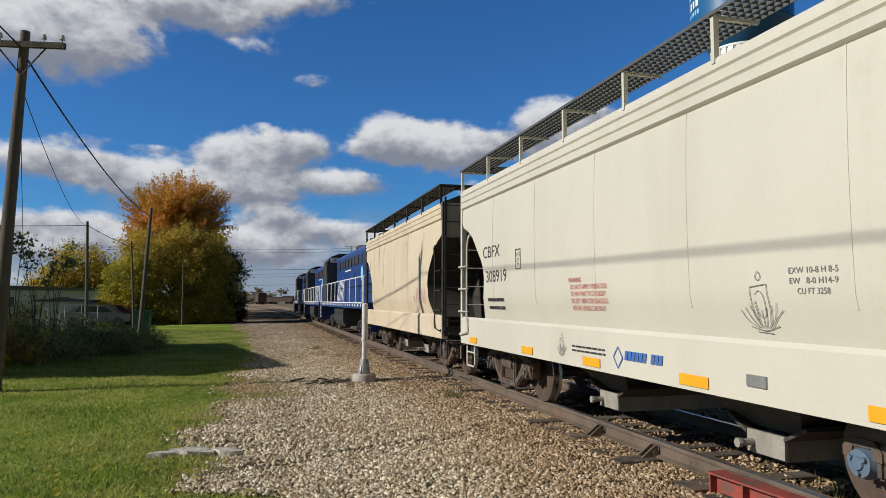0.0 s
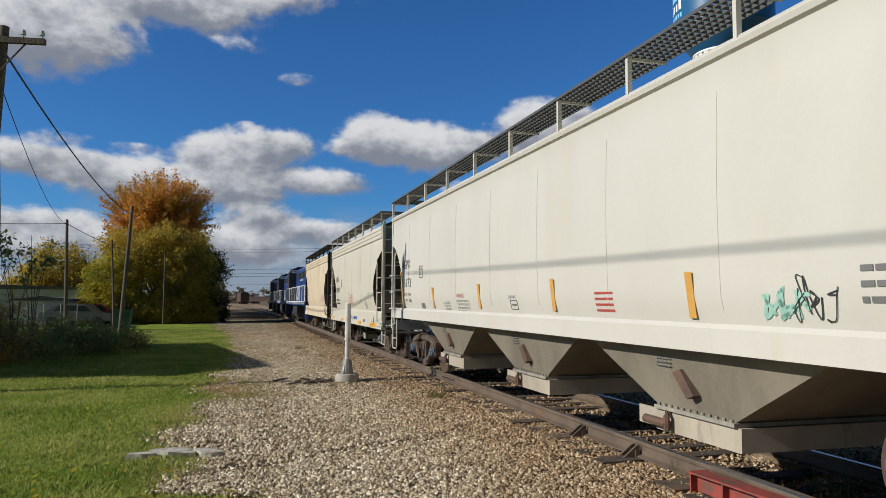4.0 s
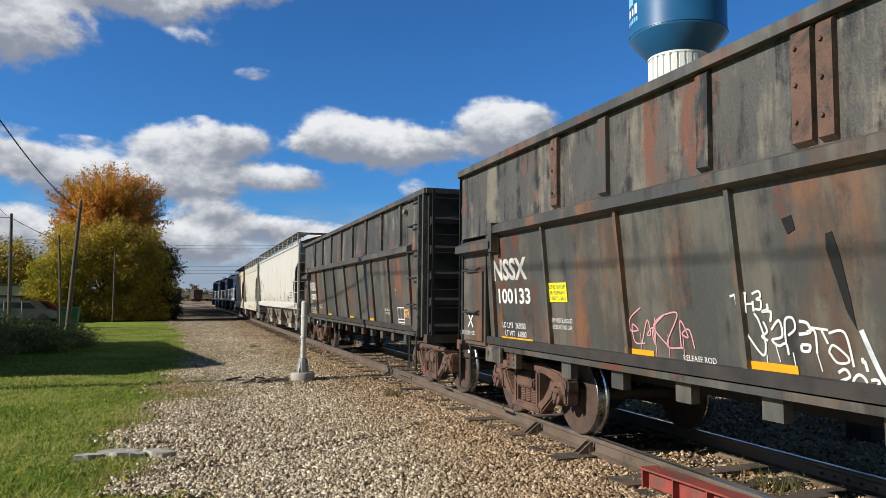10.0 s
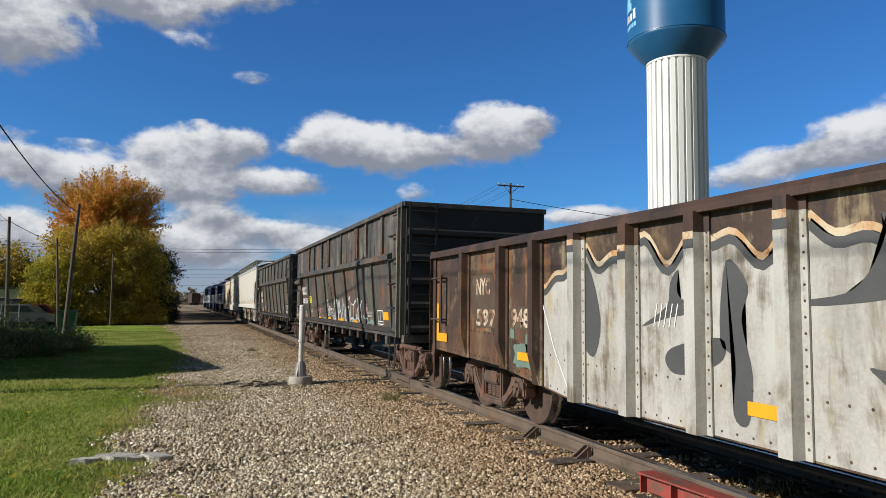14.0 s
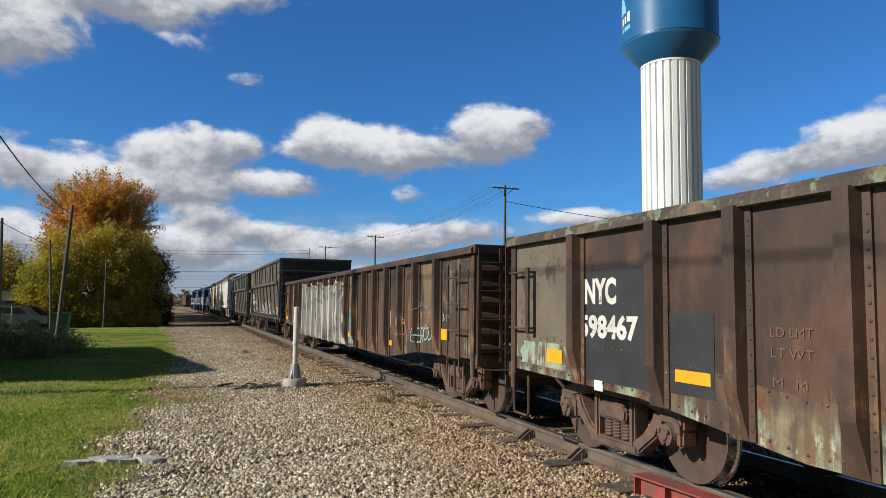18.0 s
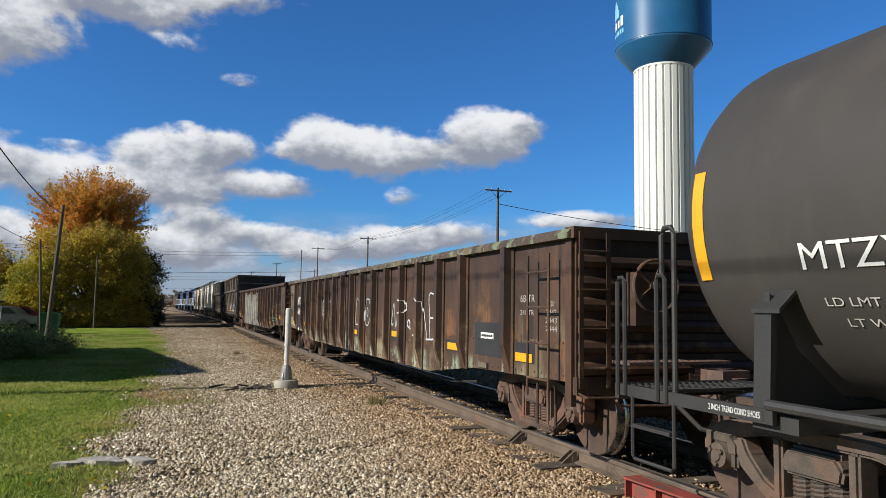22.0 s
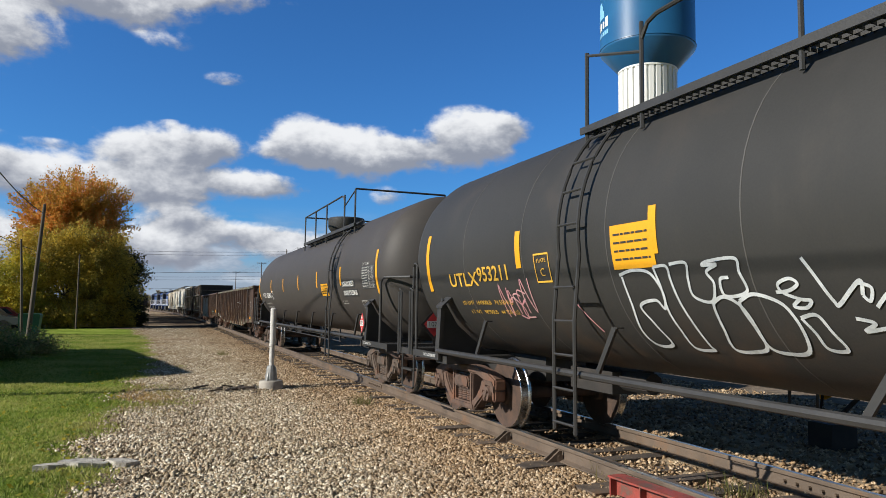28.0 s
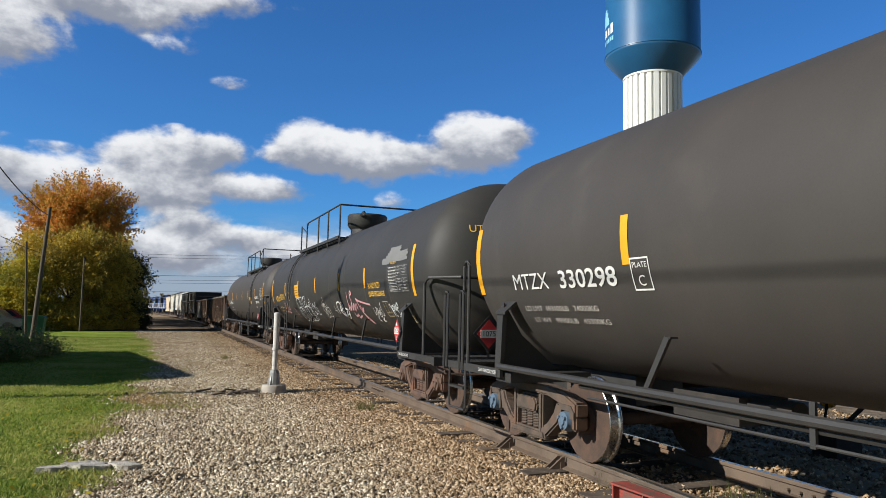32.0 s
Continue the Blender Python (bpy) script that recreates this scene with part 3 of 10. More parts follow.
def build_adapter(s):
    bm = B()
    prism(bm, [(-0.17, 0.03), (-0.17, 0.10), (-0.10, 0.17), (0.10, 0.17), (0.17, 0.10), (0.17, 0.03), (0.10, 0.03), (0.08, 0.11), (-0.08, 0.11), (-0.10, 0.03)], min(s * 0.93, s * 1.10), max(s * 0.93, s * 1.10), "x")
    return bm


TRUCK = {}


def truck_kit():
    TRUCK["frame"] = [mesh_of("side_frame", build_side_frame(s * 1.0), M_FRAME) for s in (-1, 1)]
    TRUCK["spring"] = [mesh_of("spring", build_springs(s * 1.0), M_FRAME, True) for s in (-1, 1)]
    TRUCK["wheelset"] = build_wheelset()
    TRUCK["cap"] = [mesh_of("bearing_cap", build_cap(s), M_FRAME, True) for s in (-1, 1)]
    TRUCK["adapter"] = [mesh_of("bearing_adapter", build_adapter(s), M_FRAME) for s in (-1, 1)]
    bm = B()
    bx(bm, -1.05, 1.05, -0.2, 0.2, 0.50, 0.66)
    bx(bm, -0.35, 0.35, -0.3, 0.3, 0.64, 0.78)
    for s in (-1, 1):
        bx(bm, -0.72, 0.72, s * 0.40 - 0.05, s * 0.40 + 0.05, 0.36, 0.46)
        bx(bm, -0.85, -0.62, s * 0.43 - 0.03, s * 0.43 + 0.03, 0.30, 0.60)
    TRUCK["bolster"] = mesh_of("truck", bm, M_FRAME)


TURNING = []


def kin(name, me, parent, material=None, m=None):
    ob = new(name, me)
    ob.parent = parent
    if m is not None:
        ob.matrix_basis = m
    if material:
        ob.material_slots[0].link = "OBJECT"
        ob.material_slots[0].material = material
    return ob


def add_truck(car, y, frame_mat=None, cap_mat=None, turning=True):
    t = kin("truck", TRUCK["bolster"], car, frame_mat, Matrix.Translation((0, y, 0)))
    for i in range(2):
        kin("side_frame", TRUCK["frame"][i], t, frame_mat)
        for dy in (-0.15, 0.0, 0.15):
            kin("spring", TRUCK["spring"][i], t, frame_mat, Matrix.Translation((0, dy, 0)))
        for d in (-0.889, 0.889):
            m = Matrix.Translation((0, d, 0.457))
            kin("bearing_adapter", TRUCK["adapter"][i], t, frame_mat, m)
            kin("bearing_cap", TRUCK["cap"][i], t, cap_mat or frame_mat, m)
    for d in (-0.889, 0.889):
        w = kin("wheelset", TRUCK["wheelset"], t, None, Matrix.Translation((0, d, 0.457)))
        if turning:
            TURNING.append((w, d))


def add_coupler(car, y, s, mate):
    """A coupler at the car's end y, reaching out to s, with its hose and cut lever."""
    k = 1 if s > y else -1
    bm = B()
    bx(bm, -0.07, 0.07, min(y - k * 0.3, s - k * 0.25), max(y - k * 0.3, s - k * 0.25), 0.80, 0.95)
    prism(bm, [(-0.18, s - k * 0.30), (0.16, s - k * 0.30), (0.20, s - k * 0.05), (0.06, s), (-0.02, s - k * 0.12), (-0.14, s - k * 0.02), (-0.2, s - k * 0.1)], 0.74, 1.02, "z")
    part("coupler", bm, mate, car)
    bm = B()
    pts = [(0.28 * k, y, 0.80), (0.30 * k, y + k * 0.2, 0.62), (0.22 * k, y + k * 0.45, 0.42), (0.08 * k, s, 0.38)]
    rod(bm, pts, 0.025, 6)
    part("air_hose", bm, M_UNDER, car)
    bm = B()
    rod(bm, [(-1.45, y + k * 0.05, 0.78), (-1.35, y + k * 0.12, 0.72), (-0.5, y + k * 0.12, 0.70), (-0.1, y + k * 0.2, 0.85)], 0.014, 6)
    part("cut_lever", bm, mate, car)


def ladder_bm(x, y0, y1, z0, z1, n, r=0.013, stile=0.022, stand=0.0):
    """Stiles and rungs in a plane of constant x."""
    bm = B()
    for y in (y0, y1):
        bx(bm, x - 0.008, x + 0.008, y - stile, y + stile, z0, z1)
    for i in range(n):
        z = z0 + (z1 - z0) * (i + 0.5) / n
        rod(bm, [(x, y0, z), (x, y1, z)], r, 6)
    return bm


def end_ladder_bm(y, x0, x1, z0, z1, n, r=0.013, stile=0.022):
    bm = B()
    for x in (x0, x1):
        bx(bm, x - stile, x + stile, y - 0.008, y + 0.008, z0, z1)
    for i in range(n):
        z = z0 + (z1 - z0) * (i + 0.5) / n
        rod(bm, [(x0, y, z), (x1, y, z)], r, 6)
    return bm


def ladder(name, bm, n, material, car):
    """A ladder whose rungs are the last pieces of bm, each a part of its own."""
    bm.verts.ensure_lookup_table()
    left, groups = set(bm.verts), []
    while left:
        stack, seen = [next(v for v in bm.verts if v in left)], set()
        while stack:
            v = stack.pop()
            if v not in seen:
                seen.add(v)
                stack += [e.other_vert(v) for e in v.link_edges]
        groups.append(seen)
        left -= seen
    stiles = None
    for i in (0, 1):
        o = part(name if i == 0 else "stile", piece_of(bm, groups[i]), material, car if i == 0 else stiles)
        stiles = stiles or o
    for g in groups[2:]:
        part("rung", piece_of(bm, g), material, stiles)
    return stiles


def piece_of(bm, verts):
    out = B()
    twin = {v: out.verts.new(v.co) for v in verts}
    for f in bm.faces:
        if f.verts[0] in twin:
            out.faces.new([twin[v] for v in f.verts])
    return out


def stirrup_bm(x, y0, y1, z0, z1):
    bm = B()
    rod(bm, [(x, y0, z1), (x, y0, z0 + 0.03), (x, y0 + 0.03 * (1 if y1 > y0 else -1), z0), (x, y1 - 0.03 * (1 if y1 > y0 else -1), z0), (x, y1, z0 + 0.03), (x, y1, z1)], 0.016, 6)
    return bm


def wheel_bm(y, x, z, r=0.28):
    """A hand-brake wheel facing along y."""
    bm = B()
    rod(bm, [(x + r * math.cos(q * math.pi / 14), y, z + r * math.sin(q * math.pi / 14)) for q in range(29)], 0.018, 6)
    for i in range(5):
        q = i * 1.2566
        rod(bm, [(x, y + 0.03, z), (x + 0.5 * r * math.cos(q), y + 0.03, z + 0.5 * r * math.sin(q)), (x + r * math.cos(q), y, z + r * math.sin(q))], 0.014, 5)
    rod(bm, [(x, y - 0.02, z), (x, y + 0.12, z)], 0.05, 8)
    return bm


SIDE = Matrix(((0, 0, -1, 0), (-1, 0, 0, 0), (0, 1, 0, 0), (0, 0, 0, 1)))     # letters on the side that faces -x


def on_side(x, y, z, tilt=0.0):
    return Matrix.Translation((x, y, z)) @ Matrix.Rotation(radians(tilt), 4, "Y") @ SIDE


def on_end(y, x, z):
    """Letters on the end that faces -y."""
    return Matrix.Translation((x, y, z)) @ Matrix.Rotation(radians(90), 4, "X")


def plate_bm(x, y0, y1, z0, z1, d=0.004):
    return bx(B(), x - d, x, min(y0, y1), max(y0, y1), z0, z1)


def bars_bm(x, y, z, w, h, rows, ragged=0.15, seed=1, d=0.003, hook=None):
    """Lines of writing too small to read, as bars."""
    r = random.Random(seed)
    bm = B()
    for i in range(rows):
        zz = z + h / 2 - h * (i + 0.5) / rows
        at = -w / 2
        end = w / 2 * (1 - ragged * r.random())
        while at < end:
            k = w * r.uniform(0.08, 0.22)
            k = min(k, end - at)
            bx(bm, x - d, x, y - at - k, y - at, zz - h / rows * 0.2, zz + h / rows * 0.2)
            at += k + w * 0.03
    return bm


def ribbon(bm, pts, w, place):
    """A painted stroke: a flat band along points (u, v), laid on a surface by place(u, v)."""
    prev = None
    for i, p in enumerate(pts):
        a, b = pts[max(i - 1, 0)], pts[min(i + 1, len(pts) - 1)]
        dx, dy = b[0] - a[0], b[1] - a[1]
        k = math.hypot(dx, dy) or 1
        nx, ny = -dy / k * w / 2, dx / k * w / 2
        cur = (bm.verts.new(place(p[0] + nx, p[1] + ny)), bm.verts.new(place(p[0] - nx, p[1] - ny)))
        if prev:
            bm.faces.new((prev[0], prev[1], cur[1], cur[0]))
        prev = cur


def smooth_line(pts, n=6, closed=False):
    """Catmull-Rom through points."""
    out = []
    m = len(pts)
    for i in range(m if closed else m - 1):
        p = [pts[(i + k) % m] if closed else pts[min(max(i + k, 0), m - 1)] for k in (-1, 0, 1, 2)]
        for j in range(n):
            t = j / n
            out.append(tuple(0.5 * (2 * b + (c - a) * t + (2 * a - 5 * b + 4 * c - d) * t * t + (3 * b - a - 3 * c + d) * t ** 3) for a, b, c, d in zip(*p)))
    out.append(pts[0] if closed else pts[-1])
    return out


def scrawl(place, material, parent, u, v, w, h, n, width, seed, label, loops=2):
    """A spray-painted scribble of n letter-like strokes."""
    r = random.Random(seed)
    bm = B()
    for i in range(n):
        c = u - w / 2 + w * (i + 0.5) / n
        k = w / n
        for _ in range(loops):
            pts = [(c + k * r.uniform(-0.6, 0.6), v + h * r.uniform(-0.5, 0.5)) for _ in range(r.randint(3, 5))]
            ribbon(bm, smooth_line(pts, 5), width * r.uniform(0.7, 1.2), place)
    return part("graffiti", bm, material, parent, label)


def flat_place(x, tilt=0.0, z0=0.0):
    return lambda u, v: (x + (v - z0) * tilt, -u, v)


GLYPHS = {
    "T": [(0, 0.95), (1, 1), (0.5, 0.97), (0.45, 0)],
    "H": [(0.1, 1), (0.1, 0), (0.1, 0.5), (0.85, 0.52), (0.9, 1), (0.85, -0.05)],
    "P": [(0.15, -0.1), (0.1, 1), (0.8, 0.95), (0.85, 0.55), (0.15, 0.45)],
    "2": [(0.1, 0.75), (0.45, 1), (0.85, 0.75), (0.15, 0.05), (0.95, 0.02)],
    "M": [(0, 0), (0.12, 1), (0.5, 0.25), (0.85, 1), (1, 0)],
    "O": [(0.5, 1), (0.05, 0.7), (0.1, 0.15), (0.55, 0), (0.95, 0.4), (0.85, 0.85), (0.5, 1)],
    "N": [(0, 0), (0.1, 1), (0.85, 0.05), (0.95, 1)],
    "R": [(0.1, 0), (0.1, 1), (0.8, 0.85), (0.75, 0.5), (0.15, 0.45), (0.9, 0)],
    "K": [(0.1, 1), (0.1, 0), (0.12, 0.45), (0.85, 1), (0.2, 0.5), (0.95, -0.1)],
    "E": [(0.9, 1), (0.15, 0.95), (0.1, 0.5), (0.7, 0.52), (0.1, 0.48), (0.1, 0.02), (0.95, 0)],
    "C": [(0.95, 0.8), (0.5, 1), (0.05, 0.6), (0.15, 0.1), (0.6, 0), (0.95, 0.25)],
    "U": [(0.05, 1), (0.1, 0.2), (0.5, 0), (0.9, 0.25), (0.95, 1)],
    "B": [(0.1, 0), (0.1, 1), (0.8, 0.85), (0.3, 0.52), (0.95, 0.35), (0.7, 0), (0.1, 0)],
    "S": [(0.9, 0.9), (0.4, 1), (0.1, 0.75), (0.8, 0.35), (0.7, 0.02), (0.05, 0.1)],
    "L": [(0.15, 1), (0.1, 0.1), (0.9, 0)],
    "Z": [(0.05, 0.95), (0.95, 1), (0.1, 0.05), (0.95, 0)],
    "A": [(0, 0), (0.45, 1), (0.75, 0.45), (0.2, 0.4), (0.75, 0.45), (1, 0)],
    "I": [(0.5, 1.1), (0.45, 0)],
    "/": [(0, -0.35), (1, 1.1)],
}


def tag(place, word, s, z, w, h, width, material, car, mid, label, seed=1, slant=0.1):
    """Sprayed letters of loose shape, from s (their start) over w metres."""
    r = random.Random(seed)
    bm = B()
    k = w / len(word)
    loose = len(word) > 2
    sway, wide, lean = (0.20, 1.22, 0.24) if loose else (0.03, 0.9, 0.05)
    for i, c in enumerate(word):
        drop = r.uniform(-0.16, 0.16) * h if loose else 0.0
        pts = [(-(s - mid) + k * (i + 0.08 + u * wide) + slant * v * k + r.uniform(-sway, sway) * k, z + drop + v * h * r.uniform(0.98 - lean, 1.0 + lean)) for u, v in GLYPHS[c]]
        line = smooth_line(pts, 7)
        ribbon(bm, line, width, place)
    return part("graffiti", bm, material, car, label)


# spray tags, stroke by stroke, in parts of their width and height
FAT_LETTERS = [
    [(0.03, 0.9), (0.17, 0.95), (0.32, 0.9), (0.38, 0.67), (0.34, 0.48), (0.29, 0.58), (0.13, 0.51), (0.17, 0.29), (0.2, 0.04), (0.05, 0.01), (0, 0.18), (0.05, 0.53), (0.05, 0.88)],
    [(0.36, 0.97), (0.47, 0.97), (0.48, 0.81), (0.49, 0.56), (0.51, 0.3), (0.52, 0.05), (0.52, 0), (0.38, 0.01), (0.37, 0.22), (0.36, 0.44), (0.38, 0.73), (0.36, 0.97)],
    [(0.5, 0.99), (0.63, 0.99), (0.62, 0.81), (0.62, 0.62), (0.74, 0.56), (0.8, 0.75), (0.77, 0.88), (0.85, 0.95), (0.75, 0.95), (0.8, 0.99), (0.98, 1), (0.99, 0.86), (1, 0.66), (0.85, 0.62), (0.85, 0.79), (0.91, 0.81)],
]
FAT_TAIL = [
    [(0.07, 0.7), (0.19, 0.78), (0.31, 0.67), (0.36, 0.44), (0.34, 0.09), (0.23, 0), (0, 0), (0.03, 0.31), (0.05, 0.61), (0.07, 0.7)],
    [(0.33, 0.72), (0.47, 0.81), (0.63, 0.74), (0.72, 0.61), (0.75, 0.33), (0.69, 0.06), (0.54, 0), (0.37, 0.06), (0.35, 0.37), (0.32, 0.63), (0.33, 0.72)],
    [(0.79, 0.5), (0.92, 0.54), (0.97, 0.33), (1, 0.11), (0.86, 0.11), (0.84, 0.31), (0.79, 0.5)],
    [(0.68, 0.83), (0.79, 0.85), (0.87, 0.93), (0.82, 1), (0.72, 0.94), (0.73, 0.83), (0.85, 0.74), (0.93, 0.72), (0.87, 0.63), (0.78, 0.65), (0.85, 0.74)],
]
QUICK_TAG = [
    [(0, 1), (0.07, 0.77), (0.16, 0.4), (0.2, 0.36), (0.41, 0.66), (0.4, 0.47)],
    [(0.38, 0.64), (0.48, 0.57), (0.44, 0.4), (0.4, 0.47)],
    [(0.47, 0.32), (0.6, 0.51), (0.59, 0.34), (0.62, 0.26)],
    [(0.58, 0.32), (0.8, 0.72), (0.8, 0.45), (0.88, 0.3), (0.7, 0.17), (0.66, 0.3)],
    [(0.27, 0.17), (0.4, 0.11), (0.3, 0), (0.52, 0.06), (0.6, 0)],
    [(0.87, 0.21), (0.89, 0.11), (0.79, 0), (1, 0.04)],
]
ROUND_TAG = [
    [(0, 0.63), (0.07, 0.52), (0.07, 0.28), (0.09, 0.09), (0.23, 0), (0.4, 0.04), (0.48, 0.17), (0.44, 0.31), (0.37, 0.39)],
    [(0.16, 0.78), (0.19, 0.67), (0.12, 0.56), (0.24, 0.56), (0.33, 0.63), (0.29, 0.69)],
    [(0.35, 0.61), (0.41, 0.67), (0.51, 0.63), (0.52, 0.46), (0.4, 0.39), (0.35, 0.46), (0.35, 0.61)],
    [(0.53, 0.52), (0.65, 0.46), (0.75, 0.5), (0.75, 0.7), (0.77, 0.54), (0.77, 0.46)],
    [(0.85, 0.52), (0.96, 0.46), (1, 0.31), (0.97, 0.15), (0.88, 0.06), (0.76, 0.06), (0.69, 0.17), (0.63, 0.24), (0.56, 0.31), (0.68, 0.37), (0.77, 0.3), (0.75, 0.22), (0.63, 0.22)],
    [(0.16, 0.19), (0.31, 0.3)],
    [(0.17, 0.26), (0.35, 0.11)],
    [(0.39, 1), (0.39, 0.76)],
    [(0.52, 0.06), (0.64, 0.06)],
]
LOOSE_TAG = [
    [(0, 0.24), (0.02, 0.66), (0.1, 0.95), (0.35, 1), (0.4, 0.79), (0.22, 0.45), (0.47, 0.66), (0.48, 0.95), (0.63, 0.95), (0.6, 0.66), (0.41, 0.53), (0.44, 0.11)],
    [(0.67, 0.87), (0.51, 0.16), (0.87, 0.47), (0.77, 0.61), (1, 0.53), (0.96, 0.26), (0.72, 0), (0.65, 0.16), (0.96, 0.32)],
    [(0.22, 0.45), (0.4, 0.16)],
]
ARROW_TAG = [
    [(0.11, 0.97), (0.06, 0.57), (0, 0.38), (0.11, 0.54), (0.08, 0.38), (0.24, 0.64), (0.18, 0.38), (0.33, 0.6), (0.28, 0.38), (0.43, 0.6), (0.41, 0.42)],
    [(0.24, 0.9), (0.29, 1), (0.33, 0.92), (0.24, 0.86), (0.25, 0.67)],
    [(0.16, 0.31), (0.18, 0.19), (0.31, 0.26), (0.29, 0.15), (0.44, 0.22)],
    [(0.48, 0.75), (0.65, 0.65), (1, 0.56), (0.53, 0.69), (0.48, 0.76)],
    [(0.48, 0.74), (0.56, 0.36), (0.63, 0.12), (0.75, 0), (0.63, 0.21), (0.55, 0.33)],
    [(0.58, 0.54), (0.6, 0.42), (0.67, 0.47), (0.58, 0.36), (0.65, 0.39)],
]
SPIKY_TAG = [
    [(0.03, 0.68), (0, 0.34), (0.31, 0.58), (0.33, 0.71), (0.46, 0.63), (0.26, 0.34), (0, 0.13), (0.16, 0)],
    [(0.49, 0.58), (0.49, 0.37), (0.64, 0.58), (0.61, 0.32), (0.44, 0.24), (0.46, 0.47)],
    [(0.75, 0.71), (0.75, 0.34), (0.95, 0.34), (0.89, 0.63), (1, 1)],
    [(0.41, 0.05), (0.69, 0.21), (0.48, 0.03), (0.66, 0.03)],
]
FRAYED_TAG = [
    [(0, 0.92), (0.11, 0.6), (0.15, 0.04), (0.17, 0.48), (0.19, 0.84)],
    [(0.15, 0.4), (0.42, 0.52), (0.32, 0.8), (0.32, 0.12), (0.42, 0.04)],
    [(0.45, 0.48), (0.53, 0.84), (0.58, 0.44), (0.7, 0.88), (0.7, 0.24)],
    [(0.77, 0.84), (0.92, 1), (0.89, 0.68), (0.72, 0.6), (0.77, 0.36), (1, 0.44), (0.91, 0.24), (0.74, 0.12), (0.94, 0.16)],
    [(0.58, 0), (0.87, 0.04)],
]
FEATHER = [
    [(0.22, 1), (0.52, 0.48), (0.96, 0)],
    [(0, 0.48), (0.89, 0.39), (1, 0.74)],
]
SMALL_WORD = [
    [(0.01, 0.94), (0.07, 0.97), (0.14, 0.98)],
    [(0.05, 0.95), (0.06, 0.78)],
    [(0.13, 0.97), (0.12, 0.75)],
    [(0.12, 0.85), (0.18, 0.86)],
    [(0.18, 0.89), (0.18, 0.77)],
    [(0.18, 0.97), (0.23, 1), (0.24, 0.94), (0.21, 0.91), (0.24, 0.89), (0.23, 0.8), (0.19, 0.8)],
    [(0.28, 0.86), (0.28, 0.8), (0.24, 0.77), (0.3, 0.77), (0.29, 0.66)],
]
LOOPED_WORD = [
    [(0.11, 0.72), (0.08, 0.69), (0.11, 0.52), (0.21, 0.28), (0.24, 0.42), (0.21, 0.66), (0.18, 0.75)],
    [(0.24, 0.66), (0.26, 0.55), (0.22, 0.49), (0.26, 0.45)],
    [(0.29, 0.57), (0.35, 0.68), (0.36, 0.51), (0.29, 0.46), (0.33, 0.4), (0.38, 0.43), (0.39, 0.31)],
    [(0.38, 0.43), (0.39, 0.68), (0.44, 0.71), (0.45, 0.6), (0.4, 0.52)],
    [(0.48, 0.68), (0.53, 0.66), (0.54, 0.57), (0.47, 0.54)],
    [(0.52, 0.57), (0.57, 0.58), (0.57, 0.35)],
    [(0.48, 0.43), (0.53, 0.43), (0.52, 0.37), (0.48, 0.37), (0.48, 0.43)],
]
LOOPED_WORD_END = [
    [(0.54, 0.62), (0.65, 0.6)],
    [(0.61, 0.6), (0.64, 0.46)],
    [(0.65, 0.57), (0.74, 0.58), (0.77, 0.25)],
    [(0.64, 0.38), (0.67, 0.45), (0.74, 0.35), (0.74, 0.29), (0.68, 0.28), (0.64, 0.38)],
    [(0.82, 0.35), (0.82, 0.31), (0.83, 0.31), (0.84, 0.22)],
]
PAINT_DRIPS = [
    [(0.24, 0.29), (0.24, 0.2)],
    [(0.31, 0.4), (0.33, 0.22)],
    [(0.42, 0.34), (0.43, 0.15)],
    [(0.57, 0.35), (0.59, 0.17)],
]
YEAR_MARK = [
    [(0.68, 0.18), (0.72, 0.22), (0.74, 0.15), (0.68, 0.08), (0.71, 0)],
    [(0.83, 0.11), (0.82, 0.05), (0.8, 0.02), (0.78, 0.02), (0.76, 0.06), (0.76, 0.12), (0.78, 0.17), (0.8, 0.18), (0.82, 0.15), (0.83, 0.11)],
    [(0.85, 0.14), (0.88, 0.15), (0.89, 0.12), (0.86, 0.02), (0.91, 0.06)],
    [(1.01, 0.06), (0.99, 0.02), (0.97, -0.03), (0.95, -0.02), (0.93, 0.02), (0.93, 0.08), (0.95, 0.12), (0.98, 0.14), (1, 0.11), (1.01, 0.06)],
]
TALL_LETTERS = [
    [(0, 0.29), (0.07, 0.30), (0.016, 0.31), (0.064, 0.77), (0.095, 0.5), (0.128, 0.24), (0.155, 0.5), (0.18, 0.75), (0.2, 0.5), (0.224, 0.27), (0.17, 0.23)],
    [(0.252, 0.24), (0.245, 0.55), (0.236, 0.87), (0.29, 0.86), (0.36, 0.82), (0.38, 0.66), (0.33, 0.57), (0.256, 0.56), (0.29, 0.37)],
    [(0.40, 0.34), (0.43, 0.42), (0.46, 0.36), (0.45, 0.25), (0.41, 0.29), (0.40, 0.34)],
    [(0.45, 0.25), (0.476, 0.22)],
    [(0.51, 0.1), (0.57, 0.09), (0.544, 0.11), (0.58, 0.5), (0.608, 0.92), (0.632, 0.6), (0.66, 0.88), (0.70, 0.85), (0.735, 0.78), (0.78, 0.4), (0.82, 0.08)],
    [(0.988, 0.81), (0.984, 1), (0.975, 0.95), (0.856, 0.96), (0.865, 0.5), (0.88, 0.06)],
    [(0.796, 0.05), (0.9, 0.06), (0.968, 0.08), (1, 0)],
    [(0.864, 0.49), (0.964, 0.49)],
    [(0.952, 0.6), (0.968, 0.42)],
]
